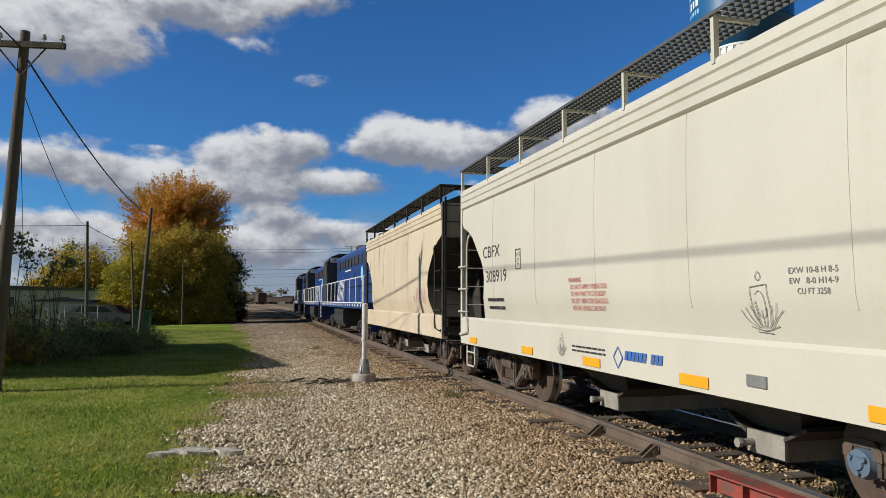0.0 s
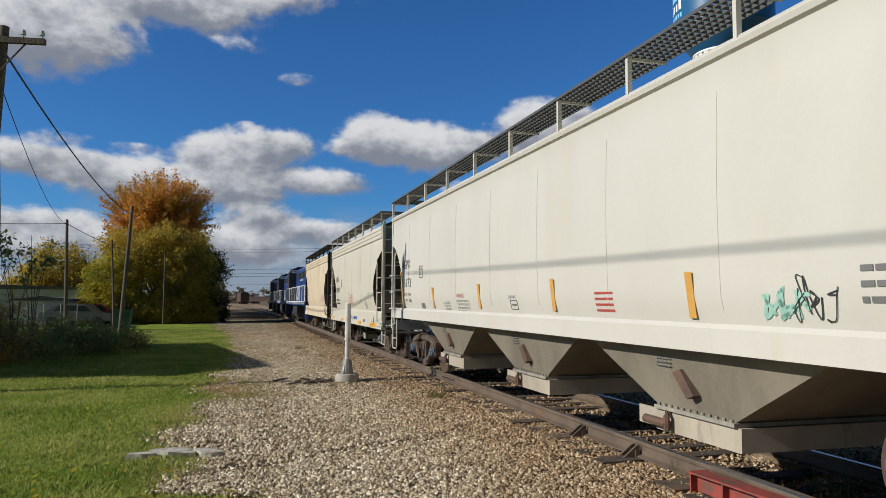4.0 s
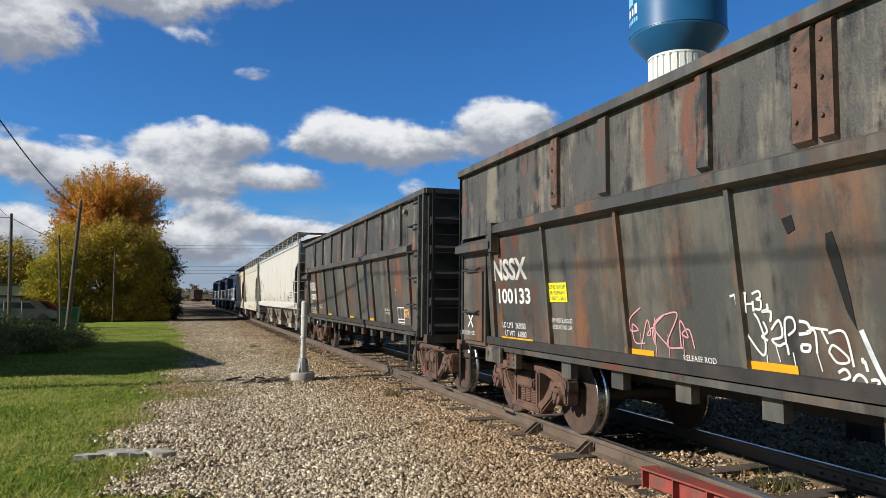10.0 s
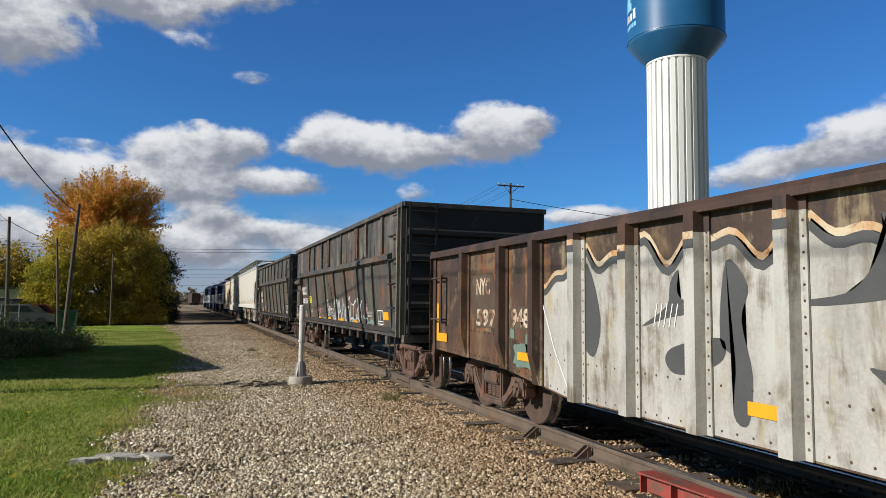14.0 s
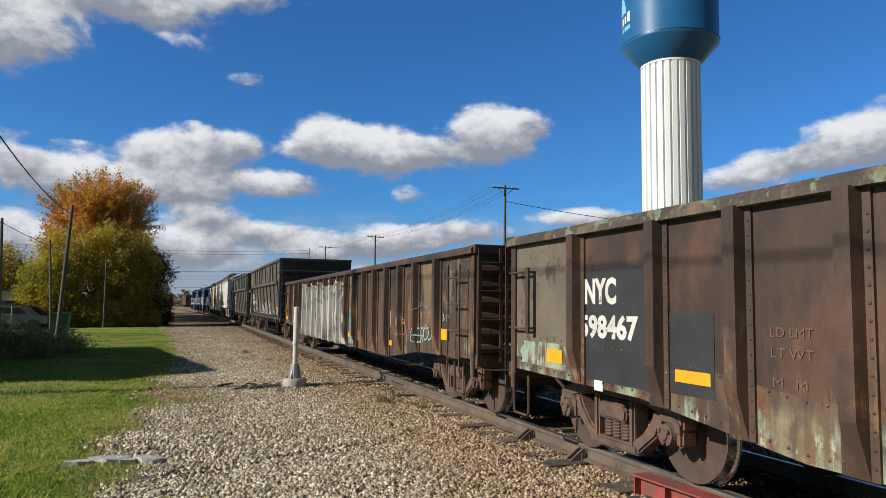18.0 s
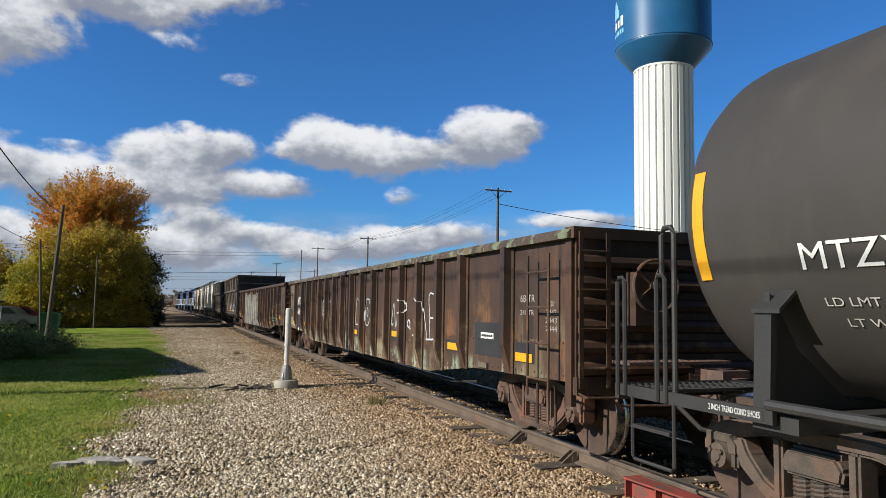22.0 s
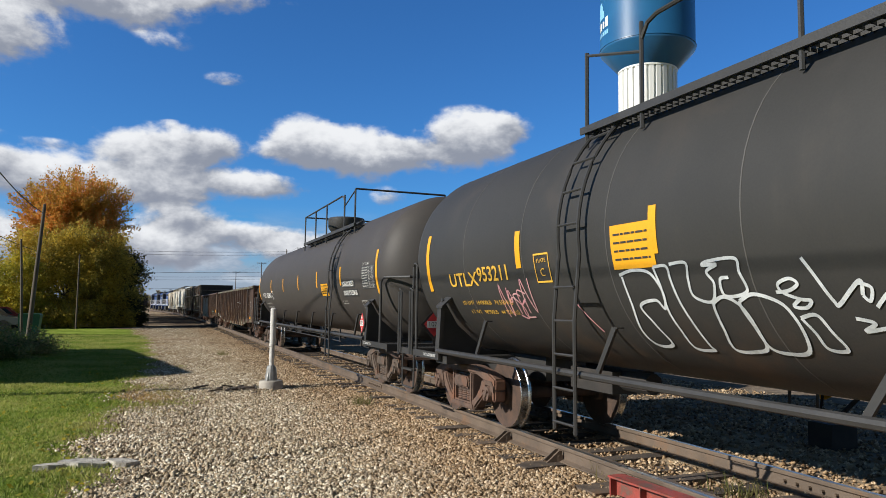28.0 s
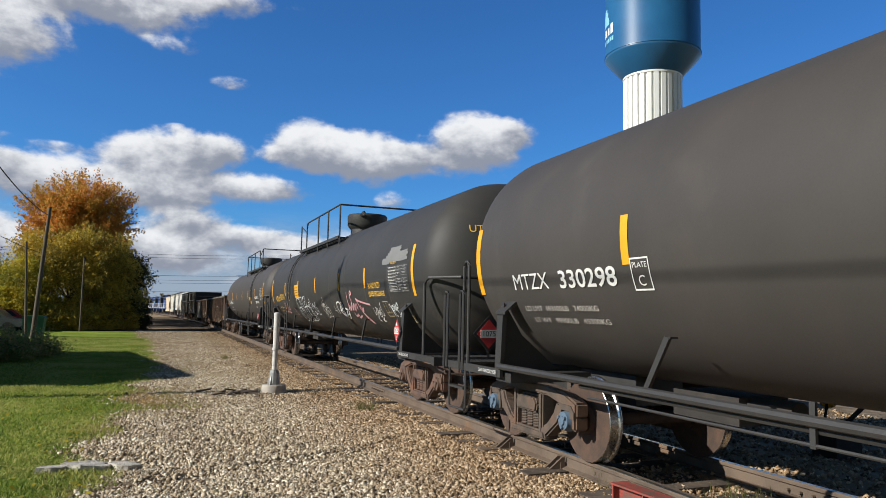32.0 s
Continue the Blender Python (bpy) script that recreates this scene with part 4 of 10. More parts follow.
BLOCK_LETTERS = [
    [(0, 0.16), (0.05, 0.95), (0.14, 0.97), (0.2, 0.62), (0.24, 0.97), (0.33, 0.98), (0.36, 0.2), (0.26, 0.17), (0.22, 0.5), (0.16, 0.17), (0, 0.16)],
    [(0.34, 0.97), (0.45, 0.97), (0.45, 0.17), (0.36, 0.17)],
    [(0.62, 0.98), (0.74, 1), (0.84, 0.78), (0.84, 0.47), (0.76, 0.19), (0.64, 0.17), (0.59, 0.39), (0.62, 0.98)],
    [(0.68, 0.72), (0.73, 0.66), (0.72, 0.44), (0.67, 0.53), (0.68, 0.72)],
    [(0.78, 0.98), (0.86, 0.98), (0.88, 0.72), (0.93, 1), (0.97, 0.97), (0.92, 0.61), (1, 0.05), (0.92, 0), (0.87, 0.33), (0.84, 0.47)],
    [(0.81, 0.05), (1, 0.02)],
]
LOOPS = [
    [(0, 0.9), (0.02, 0.35), (0.12, 0.25), (0.17, 0.6), (0.08, 0.7), (0.16, 0.95), (0.28, 0.6), (0.22, 0.05)],
    [(0.3, 0.95), (0.34, 0.4), (0.42, 0.25), (0.47, 0.6), (0.4, 0.75), (0.5, 0.9), (0.56, 0.4)],
    [(0.6, 1), (0.57, 0.54), (0.72, 0.54), (0.78, 1), (0.82, 0.3), (0.74, 0.1), (0.9, 0.35), (1, 0.8), (0.95, 0.15)],
]
WIDE_WORD = [
    [(0, 0.55), (0.06, 0.17), (0.1, 0.31), (0.12, 1), (0.14, 0.53)],
    [(0.19, 0.71), (0.23, 0.32), (0.26, 0.78), (0.31, 0.8), (0.28, 0.17), (0.39, 0.8), (0.4, 0.43), (0.44, 0.84), (0.47, 0.46), (0.52, 0.57)],
    [(0.36, 0.39), (0.5, 0.44), (0.44, 0.07), (0.57, 0.44), (0.6, 0.1)],
    [(0.6, 0.67), (0.62, 0.49), (0.69, 0.86), (0.71, 0.07), (0.79, 0.72), (0.77, 0.1)],
    [(0.75, 0.51), (0.8, 0)],
    [(0.86, 0.89), (0.87, 0.28), (0.99, 0.09), (1, 0.6), (0.86, 0.54)],
]
WIDE_WORD_END = [
    [(0.01, 0.96), (0.04, 0.83), (0.13, 0.91), (0.04, 0), (0.24, 0.22)],
    [(0.22, 0.71), (0.39, 0.7), (0.58, 0.84), (0.39, 0.67), (0.29, 0.01), (0.41, 0.21)],
    [(0.48, 0.22), (0.66, 0.55), (0.75, 0.58), (0.66, 0.29), (0.59, 0.37)],
    [(0.71, 0.92), (0.73, 0.67), (0.74, 0.16), (0.66, 0.29)],
    [(0.79, 1), (0.81, 0.83)],
    [(1, 0.83), (0.83, 0.58), (0.9, 0.61), (0.87, 0.18)],
    [(0, 0.17), (0.19, 0.24), (0.39, 0.17), (0.57, 0.26), (0.72, 0.16)],
]
TWO_HOOKS = [
    [(0, 0.85), (0.08, 0.44), (0.29, 0), (0.25, 0.65), (0.54, 0.79), (0.71, 0.24), (0.87, 1), (1, 0.56)],
]
CURLY_TAG = [
    [(0, 1), (0.2, 0.79), (0.41, 0.82)],
    [(0.41, 0.94), (0.43, 0.64), (0.39, 0.42), (0.52, 0.61), (0.57, 0.76), (0.59, 0.48), (0.65, 0.64), (0.69, 0.52), (0.74, 0.82), (0.78, 0.48), (0.81, 0.73), (0.89, 0.58), (0.93, 0.27), (1, 0.36)],
    [(0.37, 0.36), (0.51, 0.21), (0.77, 0.33), (0.96, 0.55), (0.85, 0.79)],
    [(0.54, 0.21), (0.55, 0)],
    [(0.62, 0.24), (0.61, 0)],
]


def sprayed(place, strokes, s0, s1, z0, z1, width, material, car, mid, label):
    """A tag sprayed over s0 to s1 along the car and z0 to z1 in height; each stroke thins out at its ends."""
    bm = B()
    r = random.Random(int(-s0 * 100))
    for line in strokes:
        pts = smooth_line([(mid - s0 + u * (s0 - s1), z0 + v * (z1 - z0)) for u, v in line], 12)
        ribbon(bm, pts, width * r.uniform(0.85, 1.15), place)
    return part("graffiti", bm, material, car, label)


CARS = []      # (thing, middle in the train's own measure, half the distance of the trucks)


def new_car(name, label, category, mid, half, group="freight cars of the train"):
    car = new(name)
    tagged(car, label, category, group)
    CARS.append((car, mid, half))
    return car
# paints and bodies
M_CREAM = mat("cream_paint", (0.57, 0.535, 0.445), (0.52, 0.485, 0.40), 0.5, s1=0.8, s2=30, bump=0.03, streak=0.35, wear=(0.50, 0.46, 0.37), wear_at=(0.58, 0.76), wear_scale=0.9, runs=(((0.50, 0.46, 0.37), 0.55, 0.70, 2.0),))
M_WHITECAR = mat("white_paint", (0.575, 0.55, 0.49), (0.535, 0.51, 0.45), 0.5, s1=0.8, s2=30, bump=0.03, streak=0.3, wear=(0.56, 0.51, 0.42), wear_at=(0.58, 0.76), wear_scale=1.0, runs=(((0.55, 0.50, 0.41), 0.55, 0.70, 2.4),))
M_TANCAR = mat("tan_paint", (0.60, 0.50, 0.355), (0.52, 0.425, 0.295), 0.6, s1=1.0, s2=30, bump=0.05, streak=0.25, wear=(0.40, 0.28, 0.18), wear_at=(0.58, 0.72), runs=(((0.62, 0.52, 0.40), 0.52, 0.64, 1.4), ((0.24, 0.15, 0.09), 0.57, 0.66, 2.6)))
M_GREYCAR = mat("grey_paint", (0.33, 0.34, 0.33), (0.24, 0.25, 0.24), 0.6, s1=1.5, s2=30)
M_GRATE = plain("galvanised_grating", (0.10, 0.10, 0.095), 0.6, 0.2)
# hopper bays: dirt, with the shade under the cars put into both colours
M_HOPBLACK = mat("shaded_dirty_grey_hopper", (0.075, 0.068, 0.058), (0.04, 0.036, 0.032), 0.75, s1=1.5, s2=30, streak=0.3)
M_BAYCREAM = mat("shaded_dusty_cream_bay", (0.225, 0.195, 0.145), (0.15, 0.13, 0.098), 0.7, s1=1.5, s2=30, streak=0.4, wear=(0.15, 0.128, 0.10), wear_at=(0.54, 0.66))
M_GATECREAM = mat("dusty_cream_gate", (0.44, 0.385, 0.30), (0.33, 0.285, 0.22), 0.65, s1=2, s2=40, streak=0.5, wear=(0.25, 0.205, 0.155), wear_at=(0.56, 0.68))
# scooped ends: grime, darkened further to carry the shade of the recess
M_HOPEND = mat("shaded_grimy_end", (0.075, 0.058, 0.042), (0.042, 0.033, 0.025), 0.8, s1=1.5, s2=30, streak=0.3)
M_GREYINK = plain("grey_letters", (0.16, 0.16, 0.155), 0.6)
M_OUTLET = mat("dusty_grey_outlet", (0.34, 0.315, 0.265), (0.20, 0.185, 0.155), 0.7, s1=3, s2=40, streak=0.4)
M_SCRAP = mat("black_scrap_car_paint", (0.076, 0.077, 0.070), (0.050, 0.051, 0.047), 0.50, s1=1.1, s2=40, bump=0.12, streak=0.16, wear=(0.082, 0.060, 0.044), wear_at=(0.51, 0.64), wear_scale=1.2, runs=(((0.118, 0.111, 0.090), 0.48, 0.62, 1.6), ((0.030, 0.030, 0.028), 0.52, 0.63, 2.6), ((0.18, 0.082, 0.042), 0.515, 0.63, 1.0), ((0.14, 0.042, 0.026), 0.56, 0.62, 2.4)))
M_SCRAPTOP = mat("worn_black_steel", (0.086, 0.083, 0.071), (0.044, 0.043, 0.040), 0.6, s1=1.6, s2=40, bump=0.35, streak=0.3, wear=(0.16, 0.060, 0.034), wear_at=(0.57, 0.64), wear_scale=1.7, runs=(((0.17, 0.155, 0.122), 0.50, 0.61, 2.6), ((0.020, 0.020, 0.019), 0.51, 0.59, 3.4), ((0.16, 0.058, 0.030), 0.555, 0.64, 1.6)))
M_SOOTY = mat("sooty_black_car_paint", (0.074, 0.073, 0.066), (0.048, 0.048, 0.044), 0.52, s1=1.1, s2=40, bump=0.12, streak=0.16, wear=(0.084, 0.056, 0.038), wear_at=(0.51, 0.64), wear_scale=1.2, runs=(((0.125, 0.112, 0.088), 0.47, 0.61, 1.6), ((0.024, 0.023, 0.022), 0.53, 0.64, 2.6), ((0.19, 0.086, 0.042), 0.51, 0.62, 1.0), ((0.13, 0.040, 0.024), 0.56, 0.63, 2.4)))
M_SOOTYTOP = mat("sooty_scarred_steel", (0.092, 0.085, 0.072), (0.046, 0.043, 0.038), 0.6, s1=1.6, s2=40, bump=0.35, streak=0.3, wear=(0.15, 0.060, 0.034), wear_at=(0.56, 0.64), wear_scale=1.9, runs=(((0.18, 0.155, 0.115), 0.49, 0.60, 2.6), ((0.016, 0.016, 0.015), 0.50, 0.59, 3.4), ((0.15, 0.06, 0.032), 0.54, 0.63, 1.5)))
# end paint blacker than the sides: shade on the ends put into the colour
M_SCRAPEND = mat("shaded_black_end", (0.026, 0.025, 0.024), (0.016, 0.016, 0.016), 0.6, s1=1.5, s2=40, bump=0.1, streak=0.3, wear=(0.05, 0.045, 0.04), wear_at=(0.58, 0.68), wear_scale=2.5)
M_BROWN = mat("weathered_brown_gondola", (0.070, 0.036, 0.022), (0.040, 0.023, 0.015), 0.60, s1=1.0, s2=45, bump=0.15, streak=0.5, wear=(0.096, 0.048, 0.027), wear_at=(0.48, 0.64), wear_scale=1.3, runs=(((0.028, 0.019, 0.015), 0.49, 0.62, 2.0), ((0.115, 0.060, 0.032), 0.46, 0.61, 1.1, 0.9, 2.1), ((0.22, 0.112, 0.038), 0.545, 0.615, 1.5, 0.8, 2.4), ((0.24, 0.185, 0.11), 0.545, 0.63, 2.8, 0.8, 1.8)))
M_BROWNTAN = mat("mottled_brown_gondola", (0.074, 0.042, 0.027), (0.042, 0.027, 0.019), 0.62, s1=1.0, s2=45, bump=0.2, streak=0.6, wear=(0.165, 0.108, 0.056), wear_at=(0.52, 0.62), wear_scale=1.1, runs=(((0.030, 0.021, 0.017), 0.50, 0.61, 2.2), ((0.13, 0.064, 0.033), 0.46, 0.60, 1.1, 0.9, 2.2), ((0.23, 0.175, 0.10), 0.535, 0.62, 3.0), ((0.20, 0.082, 0.030), 0.525, 0.61, 1.6)))
M_BROWNLOW = mat("worn_green_brown_gondola", (0.080, 0.042, 0.026), (0.046, 0.028, 0.019), 0.64, s1=1.3, s2=45, bump=0.2, streak=0.30, wear=(0.13, 0.090, 0.052), wear_at=(0.50, 0.62), wear_scale=1.2, runs=(((0.18, 0.086, 0.032), 0.50, 0.61, 2.1), ((0.25, 0.20, 0.11), 0.48, 0.60, 1.9, 0.84, 1.02), ((0.25, 0.30, 0.21), 0.495, 0.585, 2.6, 0.82, 1.0), ((0.42, 0.41, 0.30), 0.55, 0.60, 6.0, 0.74, 0.84)))
M_OCHRERUN = mat("ochre_paint_runs", (0.24, 0.135, 0.045), (0.13, 0.075, 0.038), 0.68, s1=9, s2=60, bump=0.2, streak=0.4, wear=(0.30, 0.27, 0.15), wear_at=(0.52, 0.60), wear_scale=9, runs=(((0.060, 0.036, 0.024), 0.48, 0.56, 9.0), ((0.26, 0.32, 0.23), 0.56, 0.61, 7.0)))
M_MINTWORN = mat("mint_paint_worn_to_rust", (0.30, 0.36, 0.26), (0.22, 0.26, 0.18), 0.66, s1=4, s2=60, bump=0.15, streak=0.3, wear=(0.12, 0.065, 0.038), wear_at=(0.50, 0.58), wear_scale=4, runs=(((0.085, 0.048, 0.030), 0.50, 0.58, 4.0), ((0.38, 0.37, 0.27), 0.55, 0.61, 5.0)))
M_CHORD = mat("brown_paint_flecked_green", (0.080, 0.054, 0.038), (0.050, 0.036, 0.028), 0.68, s1=1.5, s2=45, bump=0.2, wear=(0.17, 0.21, 0.13), wear_at=(0.52, 0.60), wear_scale=4.5, runs=(((0.15, 0.11, 0.06), 0.50, 0.60, 3.0),))
M_TANKBLACK = mat("matt_black_tank", (0.060, 0.053, 0.048), (0.050, 0.045, 0.041), 0.58, s1=0.7, s2=60, bump=0.02, wear=(0.069, 0.059, 0.051), wear_at=(0.5, 0.75), wear_scale=0.8, runs=(((0.075, 0.068, 0.060), 0.54, 0.70, 0.9),), spec=0.28)
M_TANKDARK = mat("satin_black_tank", (0.042, 0.040, 0.037), (0.034, 0.033, 0.031), 0.57, s1=0.7, s2=60, bump=0.02, wear=(0.054, 0.047, 0.040), wear_at=(0.5, 0.75), wear_scale=0.8, runs=(((0.060, 0.054, 0.047), 0.54, 0.70, 0.9), ((0.085, 0.055, 0.036), 0.47, 0.62, 1.3, 0.9, 1.75)), spec=0.28)
M_SEAM = plain("scuffed_weld", (0.085, 0.080, 0.074), 0.6)
M_BLACKTRIM = mat("black_trim", (0.040, 0.038, 0.036), (0.028, 0.027, 0.026), 0.55, s1=3, s2=50)
M_BLUE = mat("locomotive_blue", (0.016, 0.058, 0.22), (0.011, 0.038, 0.15), 0.4, s1=1.2, s2=30, bump=0.02)
M_LOCOBLACK = mat("locomotive_black", (0.022, 0.022, 0.024), (0.035, 0.034, 0.034), 0.6, s1=2, s2=40)
M_WHITE = plain("white_letters", (0.76, 0.75, 0.71), 0.6)
M_DIRTYWHITE = mat("faded_white_letters", (0.62, 0.60, 0.55), (0.38, 0.36, 0.32), 0.7, s1=7, s2=60)
M_STENCIL = mat("patchy_white_stencil", (0.66, 0.64, 0.58), (0.50, 0.47, 0.42), 0.7, s1=6, s2=60, wear=(0.11, 0.085, 0.07), wear_at=(0.60, 0.66), wear_scale=9)
M_BLACKINK = plain("black_letters", (0.035, 0.035, 0.035), 0.6)
M_REDINK = plain("red_letters", (0.48, 0.08, 0.06), 0.6)
M_BLUEINK = plain("blue_letters", (0.05, 0.14, 0.42), 0.6)
M_YELLOW = plain("yellow_reflector", (0.80, 0.375, 0.012), 0.5)
M_DULLYELLOW = plain("yellow_letters", (0.72, 0.42, 0.045), 0.6)
M_ORANGE = plain("faded_orange_strip", (0.62, 0.33, 0.07), 0.6)
M_PALEWORN = mat("brown_panel_flecked_pale", (0.165, 0.132, 0.090), (0.115, 0.088, 0.060), 0.66, s1=1.6, s2=45, bump=0.15, wear=(0.070, 0.042, 0.028), wear_at=(0.53, 0.61), wear_scale=2.2, runs=(((0.14, 0.072, 0.036), 0.54, 0.63, 2.0), ((0.28, 0.34, 0.25), 0.46, 0.57, 1.4, 1.05, 1.45)))
M_SILVER = mat("silver_spray", (0.50, 0.485, 0.44), (0.30, 0.28, 0.245), 0.5, s1=1.4, s2=40, bump=0.1, streak=0.35, wear=(0.20, 0.165, 0.12), wear_at=(0.52, 0.66), runs=(((0.47, 0.46, 0.425), 0.50, 0.62, 2.0), ((0.17, 0.135, 0.095), 0.51, 0.63, 3.3), ((0.11, 0.080, 0.058), 0.54, 0.64, 1.3), ((0.40, 0.33, 0.22), 0.54, 0.64, 4.2)))
M_PIECELINE = mat("cream_orange_spray", (0.58, 0.50, 0.36), (0.45, 0.24, 0.09), 0.7, s1=4, s2=60, wear=(0.20, 0.08, 0.04), wear_at=(0.56, 0.66), wear_scale=5)
M_RUSTWHITE = mat("rust_stained_white_letters", (0.56, 0.49, 0.39), (0.42, 0.29, 0.18), 0.7, s1=5, s2=60, wear=(0.20, 0.10, 0.05), wear_at=(0.50, 0.58), wear_scale=6)
M_GAP = plain("dark_inside", (0.006, 0.006, 0.006), 0.9)
M_FADED = plain("faded_rusty_letters", (0.165, 0.082, 0.05), 0.7)
M_PINK = mat("pink_spray", (0.62, 0.25, 0.28), (0.55, 0.34, 0.33), 0.7, s1=6, s2=60, bump=0.03)
M_MINT = plain("mint_spray", (0.32, 0.55, 0.46), 0.7)
M_SPRAYWHITE = mat("thin_white_spray", (0.66, 0.68, 0.68), (0.40, 0.42, 0.42), 0.7, s1=6, s2=70, bump=0.03)
M_GREYSPRAY = mat("grey_spray", (0.075, 0.075, 0.074), (0.060, 0.060, 0.060), 0.65, s1=3, s2=50, bump=0.05)
M_GREENPATCH = mat("old_green_paint", (0.14, 0.21, 0.17), (0.12, 0.17, 0.135), 0.7, s1=4, s2=50, wear=(0.09, 0.06, 0.04), wear_at=(0.58, 0.68), wear_scale=3)
M_OLDPANEL = mat("faded_olive_paint", (0.105, 0.078, 0.046), (0.070, 0.048, 0.030), 0.68, s1=2, s2=50, wear=(0.075, 0.044, 0.028), wear_at=(0.50, 0.60), wear_scale=1.6)
M_GREYPATCH = plain("brushed_grey_paint", (0.19, 0.19, 0.185), 0.7)
M_CHALK = plain("chalk", (0.40, 0.37, 0.34), 0.9)
M_SKYBLUE = plain("pale_blue_letters", (0.25, 0.55, 0.85), 0.5)
M_LIME = plain("lemon_yellow_sticker", (0.78, 0.70, 0.03), 0.5)
M_STICKER = plain("yellowed_paper", (0.42, 0.34, 0.18), 0.7)
M_PLACARD = plain("red_placard", (0.62, 0.05, 0.05), 0.5)
M_GALV = mat("grey_steel", (0.30, 0.30, 0.29), (0.2, 0.2, 0.19), 0.5, 0.4, s1=4, s2=50)


def hopper_section(hw, sill, eave, roof, plain_eave=False):
    """Half the cross-section of a covered hopper, from the sill up to the ridge."""
    pts = [(hw - 0.10, sill), (hw - 0.02, sill + 0.30)]
    for i in range(1, 16):
        pts.append((hw + 0.02 * math.sin(math.pi * i / 16), sill + 0.30 + (eave - sill - 0.68) * i / 16))
    pts.append((hw - 0.005, eave - 0.37))
    if plain_eave:
        pts += [(hw + 0.002, eave - 0.14), (hw + 0.005, eave - 0.125), (hw + 0.04, eave - 0.105), (hw + 0.055, eave - 0.06)]
    for k in () if plain_eave else (0.36, 0.245, 0.13):
        pts += [(hw + 0.012, eave - k), (hw + 0.034, eave - k + 0.02), (hw + 0.034, eave - k + 0.10)]
    pts += [(hw + 0.02, eave - 0.01), (hw - 0.05, eave + 0.02)]
    for i in range(1, 6):
        q = i / 5
        pts.append(((hw - 0.05) * (1 - q), eave + 0.02 + (roof - eave) * (1 - (1 - q) ** 2)))
    return pts


SCOOP = [(-0.1, 0.79), (0.0, 0.79), (0.07, 0.88), (0.24, 0.96), (0.42, 1.0), (0.56, 0.93), (0.84, 0.52), (0.93, 0.30), (1.0, 0.0)]


def hopper_body(h0, h1, sec, cut, cz0, cz1):
    """The shell between the ends h0 < h1; below cz1 the ends are scooped out by cut."""
    def yend(z):
        if z >= cz1:
            return 0.0
        q = (z - cz0) / (cz1 - cz0)
        for (qa, ca), (qb, cb) in zip(SCOOP, SCOOP[1:]):
            if q <= qb:
                return cut * (ca + (cb - ca) * max(0.0, q - qa) / (qb - qa))
        return 0.0
    full = [(-x, z) for x, z in sec] + [(x, z) for x, z in reversed(sec[:-1])]
    bm = B()
    nseg = 10
    rings = []
    for x, z in full:
        c = yend(z)
        lo, hi = h0 + c, h1 - c
        rings.append([bm.verts.new((x, lo + (hi - lo) * k / nseg, z)) for k in range(nseg + 1)])
    for a, b in zip(rings, rings[1:]):
        for k in range(nseg):
            bm.faces.new((a[k], a[k + 1], b[k + 1], b[k]))
    n = len(full)
    for i in range(n // 2):
        j = n - 1 - i
        if j - i < 1:
            break
        for k in (0, nseg):
            q = [rings[i][k], rings[i + 1][k], rings[j - 1][k], rings[j][k]]
            q = list(dict.fromkeys(q))
            if len(q) > 2:
                bm.faces.new(q).material_index = 1
    return bm


def grating(bm, x0, x1, y0, y1, z):
    n = max(2, int((x1 - x0) / 0.07))
    for i in range(n + 1):
        x = x0 + (x1 - x0) * i / n
        bx(bm, x - 0.004, x + 0.004, y0, y1, z - 0.016, z + 0.016)
    k = max(2, int((y1 - y0) / 0.085))
    for i in range(k + 1):
        y = y0 + (y1 - y0) * i / k
        bx(bm, x0, x1, y - 0.005, y + 0.005, z - 0.012, z + 0.014)


